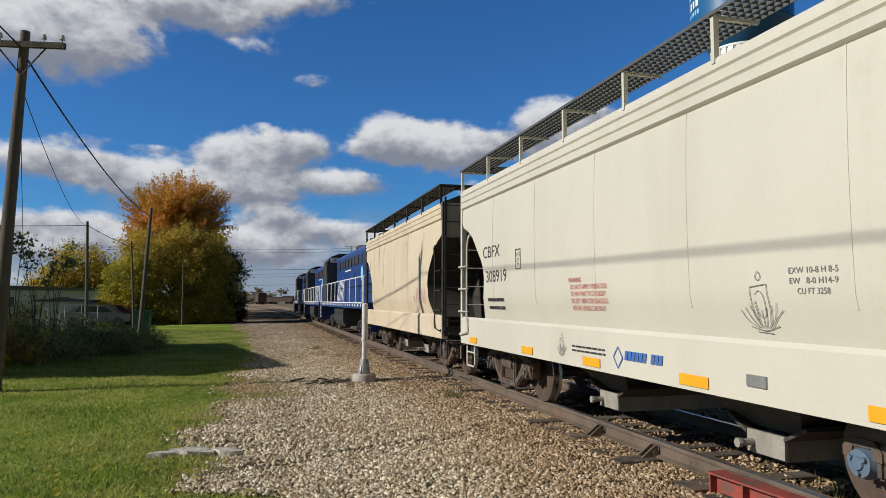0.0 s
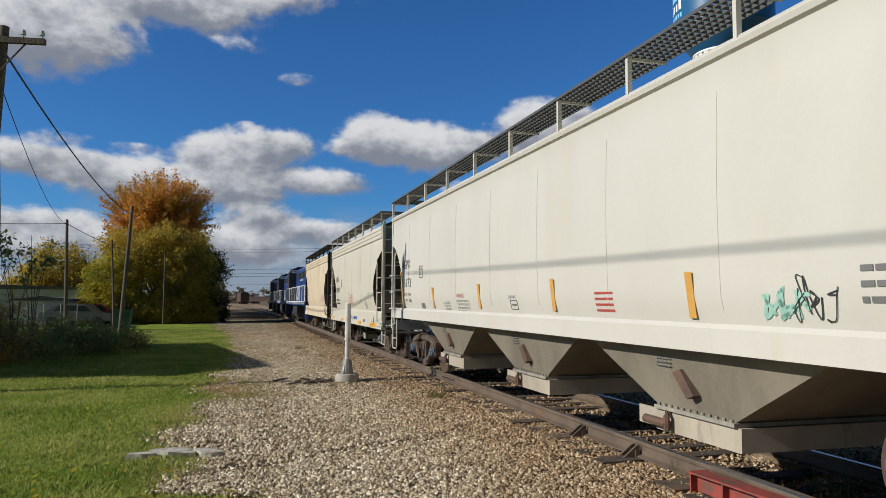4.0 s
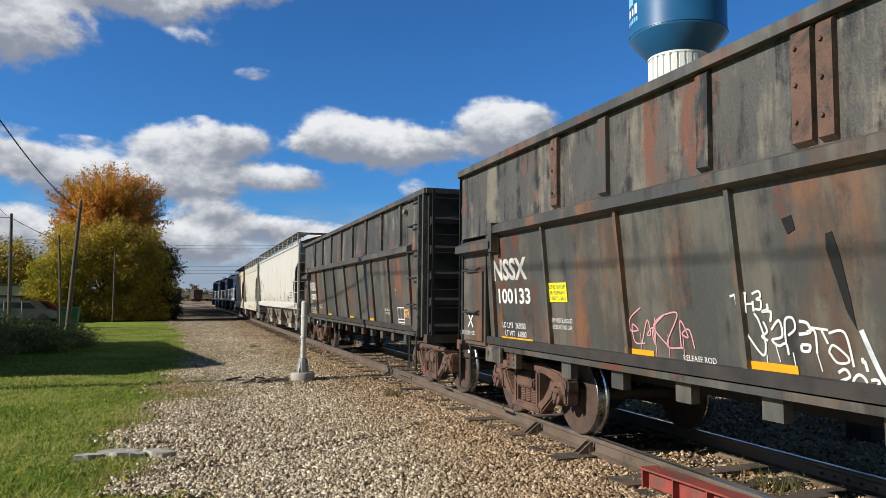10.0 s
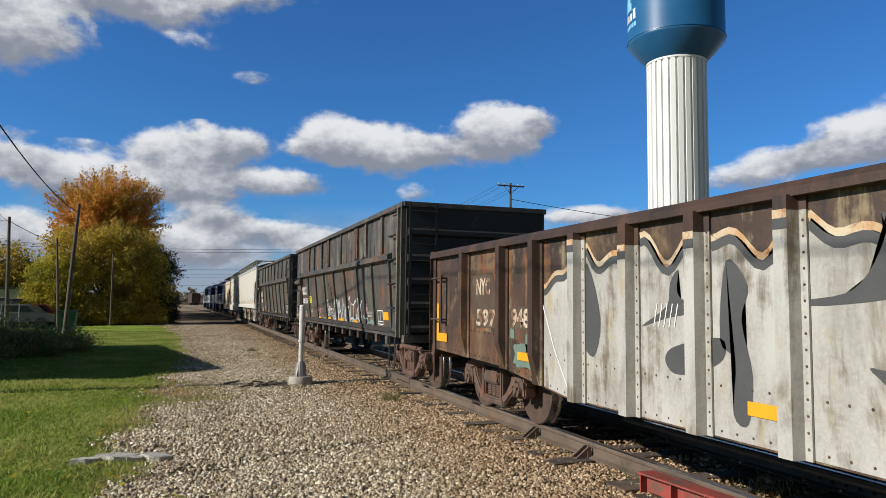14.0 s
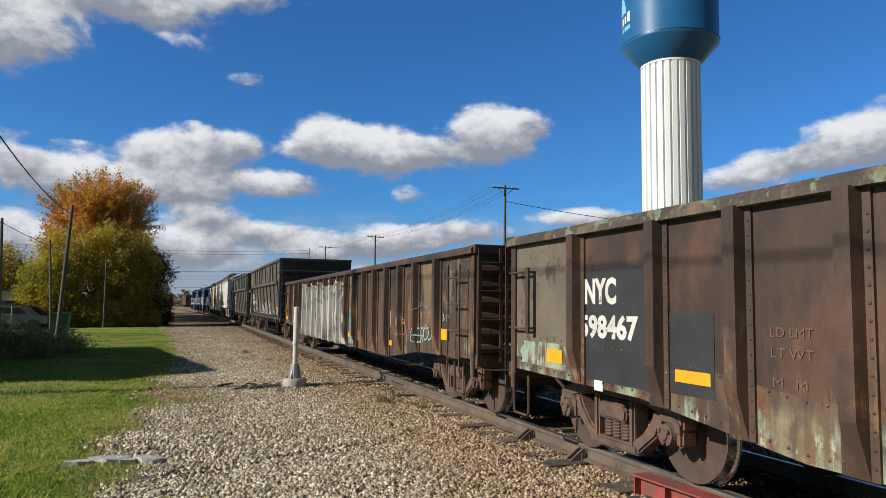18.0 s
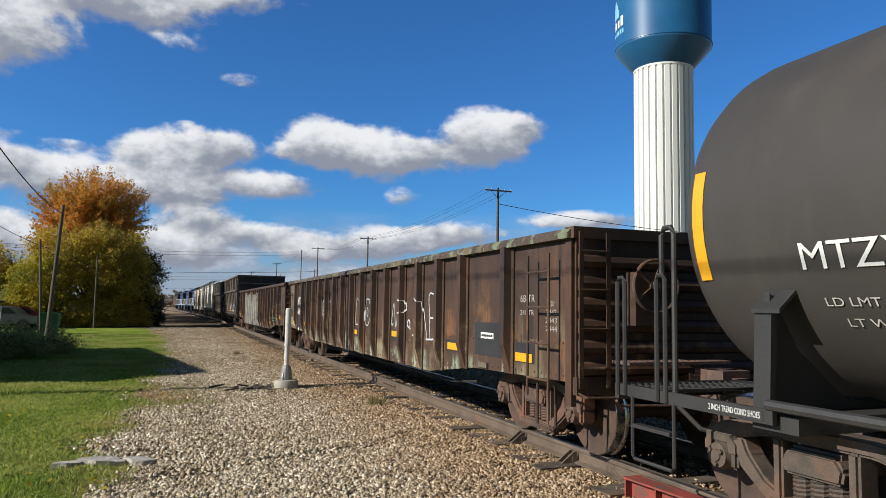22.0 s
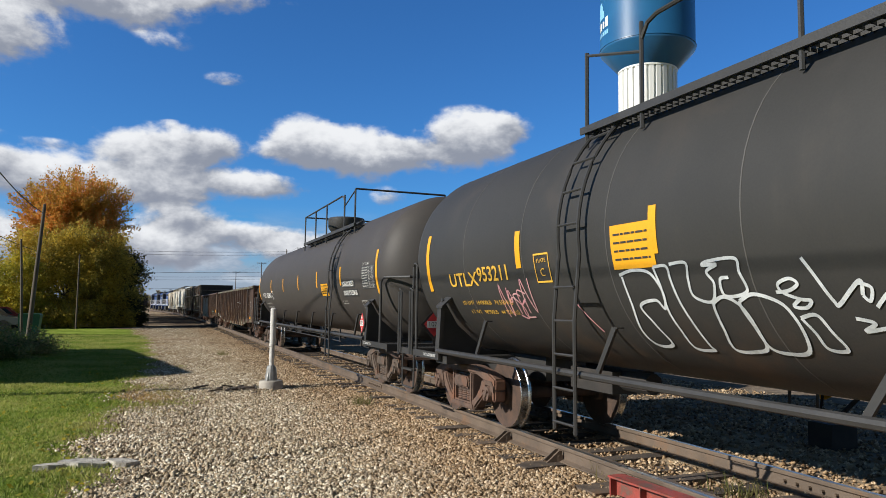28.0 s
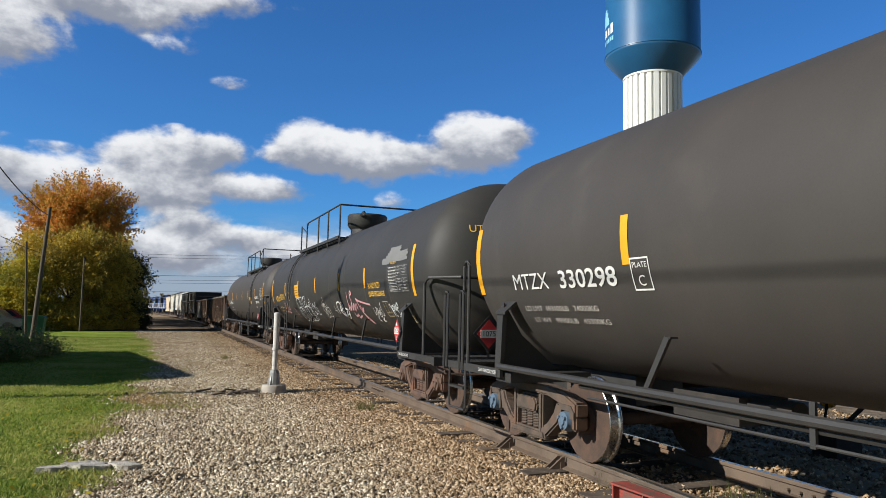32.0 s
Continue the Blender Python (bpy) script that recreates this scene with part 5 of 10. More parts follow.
def hopper_side_ladder(car, y, s, material, wide):
    """Rungs between the corner post and a bent stile, the sill step below, the cut lever and a grab bar."""
    inner = y - s * 0.50
    x = -1.56
    stile = part("side_ladder", rod(B(), [(x + 0.03, inner - s * 0.07, 2.80), (x, inner - s * 0.07, 2.72), (x, inner, 2.58), (x, inner + s * 0.02, 1.30), (x, inner - s * 0.01, 1.12), (x + 0.02, inner, 1.02)], 0.017, 7), material, car)
    foot = part("stile", rod(B(), [(x + 0.03, inner + s * 0.03, 1.06), (x - 0.01, inner + s * 0.03, 1.02), (x - 0.01, y - s * 0.04, 0.97), (x + 0.03, y - s * 0.02, 1.0)], 0.014, 6), material, stile)
    for i in range(3):
        z = 1.40 + 0.415 * i
        bm = rod(B(), [(x, inner, z), (x, y, z)], 0.013, 6)
        for q in (inner, y):
            rod(bm, [(x - 0.016, q, z), (x + 0.02, q, z)], 0.022, 6)
        part("rung", bm, material, stile)
    # sill step: a strap bent to a U with a bar across
    x, a, b, low, high = (-1.50, y - s * 0.10, y - s * 0.53, 0.42, 0.98) if wide else (-1.41, y - s * 0.02, y - s * 0.50, 0.40, 0.84)
    step = part("sill_step", stirrup_bm(x, a, b, low, high), material, car)
    part("step_bar", rod(B(), [(x, a, low + 0.25), (x, b, low + 0.25)], 0.014, 6), material, step)
    bm = B()
    bx(bm, x - 0.012, x + 0.012, b - 0.03, b + 0.03, low + 0.22, 1.14)
    part("step_strap", bm, material, step)
    rod_y = y + s * 0.10
    part("cut_lever", rod(B(), [(-1.50, rod_y, 0.50), (-1.50, rod_y, 0.74), (-1.42, rod_y, 0.78), (-0.16, rod_y + s * 0.06, 0.74)], 0.014, 6), M_GALV, car)
    part("grab_bar", rod(B(), [(-1.40, y + s * 0.05, 0.92), (-1.40, y + s * 0.12, 0.92), (-0.62, y + s * 0.12, 0.95), (-0.62, y + s * 0.05, 0.95)], 0.012, 6), material, car)


def covered_hopper(name, label, front, rear, trucks, paint, bays, eave=3.68, roof=4.02, cut=1.35, cz=(1.28, 3.0), steel=None, rib_seams=True, caps=None, frames=None, bay_shift=0.0, wide=False):
    mid = (front + rear) / 2
    car = new_car(name, label, "hopper car", mid, (trucks[0] - trucks[1]) / 2)
    h1, h0 = front - mid, rear - mid
    hw = 1.50
    sill = 1.24
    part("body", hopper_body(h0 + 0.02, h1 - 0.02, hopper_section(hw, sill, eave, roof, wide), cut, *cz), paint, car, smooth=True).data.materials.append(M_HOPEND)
    steel = steel or paint
    for s in (-1, 1):
        bm = B()
        k = 0.31 if wide else 0.0
        prism(bm, [(s * 1.50, 1.30 + k * 0.4), (s * 1.53, 1.26 + k * 0.4), (s * 1.53, 0.81 + k * 1.2), (s * 1.40, 0.80 + k * 1.2), (s * 1.38, 1.22)], h0, h1, "y")
        part("side_sill", bm, paint, car)
    # thin welded seams down the sheets
    if rib_seams:
        n = max(3, int((h1 - h0) / 1.75))
        for s in (-1, 1):
            for i in range(1, n):
                y = h0 + (h1 - h0) * i / n
                if min(h1 - y, y - h0) < cut + 0.3:
                    continue
                bm = B()
                sec = hopper_section(hw + 0.004, sill, eave, roof)
                for (xa, za), (xb, zb) in zip(sec[1:17], sec[2:18]):
                    prism(bm, [(s * xa, za), (s * xb, zb), (s * (xb - 0.01), zb), (s * (xa - 0.01), za)], y - 0.012, y + 0.012, "y")
                part("seam", bm, paint, car)
    # end frames: platform, posts, slope braces
    for s, y in ((1, h1), (-1, h0)):
        bm = B()
        bx(bm, -1.50, 1.50, y - 0.06, y + 0.06, 0.86, 1.06)
        bx(bm, -0.35, 0.35, min(y, y - s * 1.6), max(y, y - s * 1.6), 0.70, 0.95)
        part("end_sill", bm, M_GREYCAR if steel is paint else steel, car, "dull grey end sill")
        for k in (-1.48, 1.48):
            part("corner_post", bx(B(), k - 0.04, k + 0.04, y - 0.05, y + 0.05, 0.9, eave), steel, car)
        for k in (-0.45, 0.45):
            part("end_post", bx(B(), k - 0.05, k + 0.05, y - s * 0.10 - 0.05, y - s * 0.10 + 0.05, 0.9, 3.0), steel, car)
            # upright web between the end post and the sloping end sheet
            if not wide:
                web = [(y - s * 0.58, 1.06), (y - s * (cut + 0.12), 1.06), (y - s * (cut + 0.12), 2.2), (y - s * 0.97, 2.4), (y - s * 0.87, 2.3)]
                part("end_web", prism(B(), web, k - 0.012, k + 0.012, "x"), steel, car)
        bm = B()
        bx(bm, -1.45, 1.45, y - 0.03, y + 0.03, cz[1] - 0.06, eave - 0.02)
        part("end_sheet", bm, M_GREYCAR if paint is not M_TANCAR else M_TANCAR, car)
        ladder("end_ladder", end_ladder_bm(y + s * 0.08, -1.47, -0.98, 1.0, eave + 0.1, 8, 0.012), 8, paint if paint is not M_TANCAR else M_UNDER, car)
        hopper_side_ladder(car, y, s, paint if paint is not M_TANCAR else M_UNDER, wide)
        add_coupler(car, y, y + s * 0.62, M_FRAME)
    # brake gear on the trailing end
    part("brake_wheel", wheel_bm(h0 - 0.14, 0.45, 2.0), M_UNDER, car)
    # discharge hoppers
    gap = 1.05 if wide else 1.25
    lo, hi = trucks[1] - mid + gap, trucks[0] - mid - gap
    bw, bl, bz = (1.22, 0.56, 0.58) if wide else (0.75, 0.30, 0.45)
    for i in range(bays):
        a, b = lo + (hi - lo) * i / bays, lo + (hi - lo) * (i + 1) / bays
        m = (a + b) / 2 + bay_shift
        bm = B()
        top = [(-1.36, a, 1.26), (1.36, a, 1.26), (1.36, b, 1.26), (-1.36, b, 1.26)]
        bot = [(-bw, m - bl, bz), (bw, m - bl, bz), (bw, m + bl, bz), (-bw, m + bl, bz)]
        vt, vb = [bm.verts.new(p) for p in top], [bm.verts.new(p) for p in bot]
        for k in range(4):
            bm.faces.new((vt[k], vt[(k + 1) % 4], vb[(k + 1) % 4], vb[k]))
        bm.faces.new(vb)
        bm.faces.new(vt[::-1])
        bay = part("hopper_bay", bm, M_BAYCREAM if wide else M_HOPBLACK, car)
        if wide:
            bm = B()
            bx(bm, -1.22, 1.22, m - 0.64, m + 0.62, 0.34, 0.545)
            bx(bm, -1.21, -1.19, m + 0.62, m + 0.95, 0.36, 0.54)
            part("outlet_gate", bm, M_GATECREAM, bay, "cream outlet gate")
            part("vibrator_bracket", prism(B(), [(m + 0.16, 0.94), (m + 0.04, 0.98), (m - 0.16, 0.76), (m - 0.06, 0.72)], -1.34, -1.24, "x"), M_FRAME, bay, "rusty steel bracket")
            part("stencil_lines", bars_bm(-1.335, m + 0.32, 1.03, 0.26, 0.10, 3, 0.1, 21 + i), M_GREYINK, bay)
            bm = B()
            bx(bm, -1.26, 1.26, m - 0.60, m + 0.60, 0.55, 0.585)
            for k in range(12):
                rod(bm, [(-1.24, m - 0.54 + 0.098 * k, 0.58), (-1.24, m - 0.54 + 0.098 * k, 0.61)], 0.014, 6)
            part("outlet_flange", bm, M_OUTLET, bay, "bolted outlet flange")
            bm = B()
            rod(bm, [(-1.28, m + 0.72, 0.43), (-1.28, m + 0.34, 0.43)], 0.045, 8)
            rod(bm, [(-1.29, m + 0.34, 0.36), (-1.29, m + 0.34, 0.50), (-1.23, m + 0.40, 0.56)], 0.03, 6)
            part("outlet_spindle", bm, M_FRAME, bay)
            continue
        bm = B()
        bx(bm, -0.85, 0.85, m - 0.22, m + 0.22, 0.22, 0.42)
        part("outlet_gate", bm, M_OUTLET, bay, "dusty grey outlet box")
        bm = B()
        for s in (-1, 1):
            prism(bm, [(m + s * 0.50, 0.56), (m + s * 0.24, 0.43), (m + s * 0.24, 0.40), (m + s * 0.52, 0.53)], -0.9, 0.9, "x")
            for k in range(7):
                x = -0.78 + 0.26 * k
                rod(bm, [(x, m + s * 0.38, 0.48), (x, m + s * 0.38, 0.53)], 0.02, 6)
        part("outlet_flange", bm, M_HOPEND, bay, "bolted outlet flange")
        bm = B()
        rod(bm, [(-1.05, m + 0.16, 0.33), (-0.85, m + 0.16, 0.33)], 0.032, 8)
        rod(bm, [(-1.06, m + 0.16, 0.33), (-1.02, m + 0.16, 0.33)], 0.045, 6)
        bx(bm, -0.89, -0.855, m - 0.24, m + 0.24, 0.24, 0.44)
        part("outlet_spindle", bm, M_OUTLET, bay)
    # roof walk
    bm = B()
    for s in (-1, 1):
        grating(bm, s * 1.32 - 0.24, s * 1.32 + 0.24, h0 + 0.05, h1 - 0.05, eave + 0.37)
    for y in (h0 + 0.35, h1 - 0.35):
        grating(bm, -1.08, 1.08, y - 0.3, y + 0.3, eave + 0.37)
    part("running_board", bm, M_GRATE if steel is paint else M_UNDER, car, "grey steel grating walkway")
    n = max(5, int((h1 - h0) / 1.55))
    for s in (-1, 1):
        for i in range(n + 1):
            y = h0 + 0.1 + (h1 - h0 - 0.2) * i / n
            bm = B()
            bx(bm, s * 1.52 - 0.025, s * 1.52 + 0.025, y - 0.022, y + 0.022, eave - 0.06, eave + 0.37)
            bx(bm, s * 1.30 - 0.22, s * 1.30 + 0.22, y - 0.02, y + 0.02, eave + 0.325, eave + 0.355)
            part("walk_bracket", bm, steel, car)
    bm = B()
    for y in [h0 + 1.2 + k * 1.8 for k in range(int((h1 - h0 - 1.6) / 1.8) + 1)]:
        bx(bm, -0.55, 0.55, y - 0.7, y + 0.7, roof - 0.02, roof + 0.10)
    part("roof_hatch", bm, paint, car)
    for i, c in enumerate(trucks):
        add_truck(car, c - mid, frames or M_FRAMEGREY, caps[i] if caps else None)
    return car, mid


def hug(car, eave, roof):
    """Lay the painted marks of a hopper's side on its curved sheet."""
    sec = hopper_section(1.50, 1.24, eave, roof)

    def out(z):
        for (x0, z0), (x1, z1) in zip(sec, sec[1:]):
            if z0 <= z <= z1 and z1 > z0:
                return x0 + (x1 - x0) * (z - z0) / (z1 - z0)
        return 1.50
    for ob in car.children:
        if ob.name.split(".")[0] in ("lettering", "stencil_lines", "graffiti", "plate_box", "reflector_strip", "routing_board", "old_lettering", "date_stencil"):
            for v in ob.data.vertices:
                if v.co.x < -1.5 and v.co.z > 1.27:
                    v.co.x += 1.528 - out(v.co.z) - (0.013 if ob.name.startswith("reflector") else 0.0)


def gauge_box(car, x, y, z, w, h, material, words="PLATE", letter="C"):
    bm = B()
    t = 0.012
    for a, b, c, d in ((-w / 2, w / 2, h / 2 - t, h / 2), (-w / 2, w / 2, -h / 2, -h / 2 + t), (-w / 2, -w / 2 + t, -h / 2, h / 2), (w / 2 - t, w / 2, -h / 2, h / 2)):
        bx(bm, x - 0.004, x, y + a, y + b, z + c, z + d)
    part("plate_box", bm, material, car)
    text_part("lettering", words, h * 0.16, on_side(x - 0.004, y, z + h * 0.22), material, car, width=w * 0.72)
    text_part("lettering", letter, h * 0.32, on_side(x - 0.004, y, z - h * 0.14), material, car)


def letters(car, mid, words, s, z, w, h, material, x=-1.53, tilt=0.0, name="lettering", bold=0.0):
    return text_part(name, words, h, on_side(x, s - mid, z, tilt), material, car, width=w, bold=bold)


def strip(car, mid, s0, s1, z0, z1, material, x=-1.535):
    return part("reflector_strip", plate_bm(x, s0 - mid, s1 - mid, z0, z1), material, car)


def make_hoppers():
    # tan hopper behind the locomotives
    car, mid = covered_hopper("covered_hopper_car", "faded tan covered hopper car with dark rust streaks", 25.1, 14.4, (23.6, 15.9), M_TANCAR, 2, steel=M_UNDER)
    scrawl(flat_place(-1.535), M_PINK, car, -(16.6 - mid), 1.70, 1.3, 0.36, 5, 0.022, 4, "faded red spray-painted tag")
    letters(car, mid, "CBFX", 24.2, 2.3, 0.7, 0.2, M_BLACKINK)
    part("old_lettering", bars_bm(-1.535, 24.2 - mid, 1.9, 0.6, 0.2, 1, 0, 2), M_BLACKINK, car)
    hug(car, 3.68, 4.02)
    # cream two-bay hopper
    car, mid = covered_hopper("covered_hopper_car", "cream covered hopper car with black stencilled lettering", 12.95, 1.98, (11.6, 3.32), M_CREAM, 2, caps=(None, M_CAPBLUE), bay_shift=-0.55)
    x = -1.533
    letters(car, mid, "CBFX", 11.18, 2.40, 0.85, 0.20, M_BLACKINK, x)
    letters(car, mid, "308919", 10.95, 1.99, 1.0, 0.20, M_BLACKINK, x)
    gauge_box(car, x, 9.92 - mid, 2.22, 0.20, 0.30, M_BLACKINK)
    part("stencil_lines", bars_bm(x, 11.0 - mid, 1.55, 0.8, 0.26, 2, 0.1, 4), M_BLACKINK, car)
    for i, (words, w) in enumerate((("WARNING", 0.36), ("DO NOT APPLY VIBRATORS", 0.95), ("TO ANY PART OF CAR BODY", 0.92), ("EXCEPT VIBRATOR BRACKETS", 0.95), ("USE ON LADING CAR ONLY", 0.86))):
        letters(car, mid, words, 8.18 - w / 2 - (0.05 if i else 0.0), 1.85 - 0.085 * i, w, 0.062, M_REDINK, x)
    for i, (words, w) in enumerate((("EXW 10-8 H 8-5", 0.50), ("EW   8-0 H14-9", 0.49), ("CU FT 3258", 0.33))):
        letters(car, mid, words, 4.155, 1.82 - 0.075 * i, w * 0.92, 0.046, M_GREYINK, x)
    # maker's mark as plain shapes
    bm = B()
    ribbon(bm, [(0.11, 0), (0, 0.15), (-0.11, 0), (0, -0.15), (0.11, 0)], 0.022, lambda u, v: (-1.538, 6.91 - mid - 0.9 * u, 1.0 + 0.75 * v))
    part("maker_mark", bm, M_BLUEINK, car)
    for k in range(10):
        if k != 6:
            u = 6.77 - 0.073 * k - mid
            part("maker_mark", prism(B(), [(u, 0.985), (u - 0.056, 0.985), (u - 0.076, 1.08), (u - 0.02, 1.08)], -1.539, -1.535, "x"), M_BLUEINK, car)
    part("stencil_lines", bars_bm(-1.536, 7.62 - mid, 1.03, 0.85, 0.10, 2, 0.05, 7), M_BLACKINK, car)
    def sketch(s0, z0, k):
        """A pot among blades of grass, drawn in marker."""
        u0 = -(s0 - mid)
        lines = [[(-0.10, 0.16), (0.09, 0.18)], [(-0.10, 0.16), (-0.09, -0.02), (-0.05, -0.12)], [(0.09, 0.18), (0.10, 0.0), (0.07, -0.12)], [(-0.05, 0.1), (0.0, 0.13), (0.05, 0.08), (0.04, -0.06), (-0.03, -0.06), (-0.05, 0.06)]]
        lines += [[(-0.03, 0.24), (0.0, 0.28), (0.03, 0.24), (0.0, 0.21), (-0.03, 0.24)]]
        for i in range(9):
            q = -0.2 + 0.05 * i
            lines.append([(q * 0.4, -0.16), (q * 0.9, -0.10 + 0.02 * (i % 3)), (q * 1.2, 0.02 * (i % 4) - 0.02)])
        lines += [[(-0.16, -0.15), (0.0, -0.18), (0.16, -0.14)], [(-0.1, -0.19), (0.08, -0.2)]]
        bm = B()
        for line in lines:
            ribbon(bm, smooth_line([(u0 + k * p, z0 + k * q) for p, q in line], 4), 0.006, flat_place(x - 0.004))
        part("graffiti", bm, M_GREYINK, car, "small grey marker sketch")
    sketch(4.72, 1.55, 1.0)
    x = -1.534
    sketch(8.35, 1.03, 0.6)
    x = -1.533
    for a, k in ((12.35, 0.42), (9.75, 0.42), (7.75, 0.43), (5.77, 0.43), (3.70, 0.87)):
        strip(car, mid, a, a - k, 0.85, 0.95, M_YELLOW, -1.538)
    letters(car, mid, "JACK HERE", 3.375, 0.985, 0.30, 0.044, M_BLACKINK, -1.536)
    letters(car, mid, "LIFT HERE", 3.075, 1.135, 0.25, 0.044, M_BLACKINK, -1.536)
    letters(car, mid, "2 INCH HF COMP SHOES", 2.41, 0.875, 0.60, 0.040, M_BLACKINK, -1.536)
    bm = lathe(B(), [(0.001, -1.537), (0.047, -1.537), (0.047, -1.50)], (0, 0, 0), "x", 20)
    for v in bm.verts:
        v.co.y, v.co.z = v.co.y + 3.085 - mid, v.co.z * 1.5 + 1.035
    part("lift_hole", bm, M_UNDER, car, "dark oval lifting hole")
    bm = B()
    bx(bm, -1.548, -1.53, 4.62 - mid, 4.84 - mid, 0.94, 1.03)
    part("routing_board", bm, M_GALV, car)
    hug(car, 3.68, 4.02)
    # long white hopper
    car, mid = covered_hopper("covered_hopper_car", "long white covered hopper car with orange reflector strips", 0.65, -15.9, (-0.86, -14.4), M_WHITECAR, 3, caps=(M_CAPBLUE, M_CAPBLUE), wide=True, eave=3.72, roof=4.05, cut=1.2)
    letters(car, mid, "AGPX", -0.93, 2.43, 0.84, 0.21, M_BLACKINK, x)
    letters(car, mid, "16173", -0.98, 2.00, 0.84, 0.21, M_BLACKINK, x)
    letters(car, mid, "LD LMT  221500", -1.02, 1.74, 0.72, 0.075, M_BLACKINK, x)
    letters(car, mid, "LT   WT   64500", -1.05, 1.60, 0.72, 0.075, M_BLACKINK, x)
    gauge_box(car, x, -2.36 - mid, 2.22, 0.26, 0.26, M_BLACKINK)
    bm = B()
    bx(bm, x - 0.006, x + 0.02, -2.57 - mid, -2.31 - mid, 1.44, 1.55)
    part("routing_board", bm, M_GALV, car)
    for s0, z0, z1 in ((-0.42, 1.42, 2.30), (-14.62, 1.42, 2.28), (-11.78, 1.46, 1.86), (-8.97, 1.48, 1.88), (-6.12, 1.48, 1.88), (-3.26, 1.46, 1.87)):
        strip(car, mid, s0, s0 - 0.10, z0, z1, M_ORANGE, x - 0.002)
    scrawl(flat_place(x - 0.003), M_MINT, car, -(-12.95 - mid), 1.6, 0.5, 0.25, 3, 0.035, 31, "pale green tag")
    scrawl(flat_place(x - 0.004), M_BLACKINK, car, -(-13.2 - mid), 1.62, 0.45, 0.35, 3, 0.010, 33, "small black marker sketch")
    part("stencil_lines", bars_bm(x, -13.9 - mid, 1.72, 0.6, 0.3, 3, 0.1, 11), M_GREYINK, car)
    part("stencil_lines", bars_bm(x, -10.3 - mid, 1.6, 0.40, 0.25, 4, 0.1, 12), M_REDINK, car)
    letters(car, mid, "JOB F14083", -7.62, 1.66, 0.28, 0.045, M_GREYINK, x)
    bm = B()
    for a, b, u, v in ((-0.13, 0.13, 0.06, 0.068), (-0.13, 0.13, -0.068, -0.06), (-0.13, -0.122, -0.068, 0.068), (0.122, 0.13, -0.068, 0.068), (-0.08, 0.07, -0.012, 0.012)):
        bx(bm, x - 0.004, x, -7.67 - mid + a, -7.67 - mid + b, 1.55 + u, 1.55 + v)
    part("date_stencil", bm, M_GREYINK, car)
    for i, words in enumerate(("CLOSE HOPPER SLIDES", "AND ROOF HATCHES", "BEFORE CAR IS MOVED")):
        letters(car, mid, words, -4.25 - 0.01 * i, 1.565 - 0.06 * i, (0.42, 0.38, 0.42)[i], 0.038, M_GREYINK, x)
    letters(car, mid, "WARNING", -5.14, 1.69, 0.44, 0.075, M_REDINK, x)
    for i, words in enumerate(("DO NOT APPLY VIBRATORS", "TO ANY PART OF CAR BODY", "EXCEPT VIBRATOR BRACKETS", "USE ON LADING CAR ONLY")):
        letters(car, mid, words, -5.26, 1.60 - 0.062 * i, 0.72, 0.04, M_GREYINK, x)
    hug(car, 3.72, 4.05)


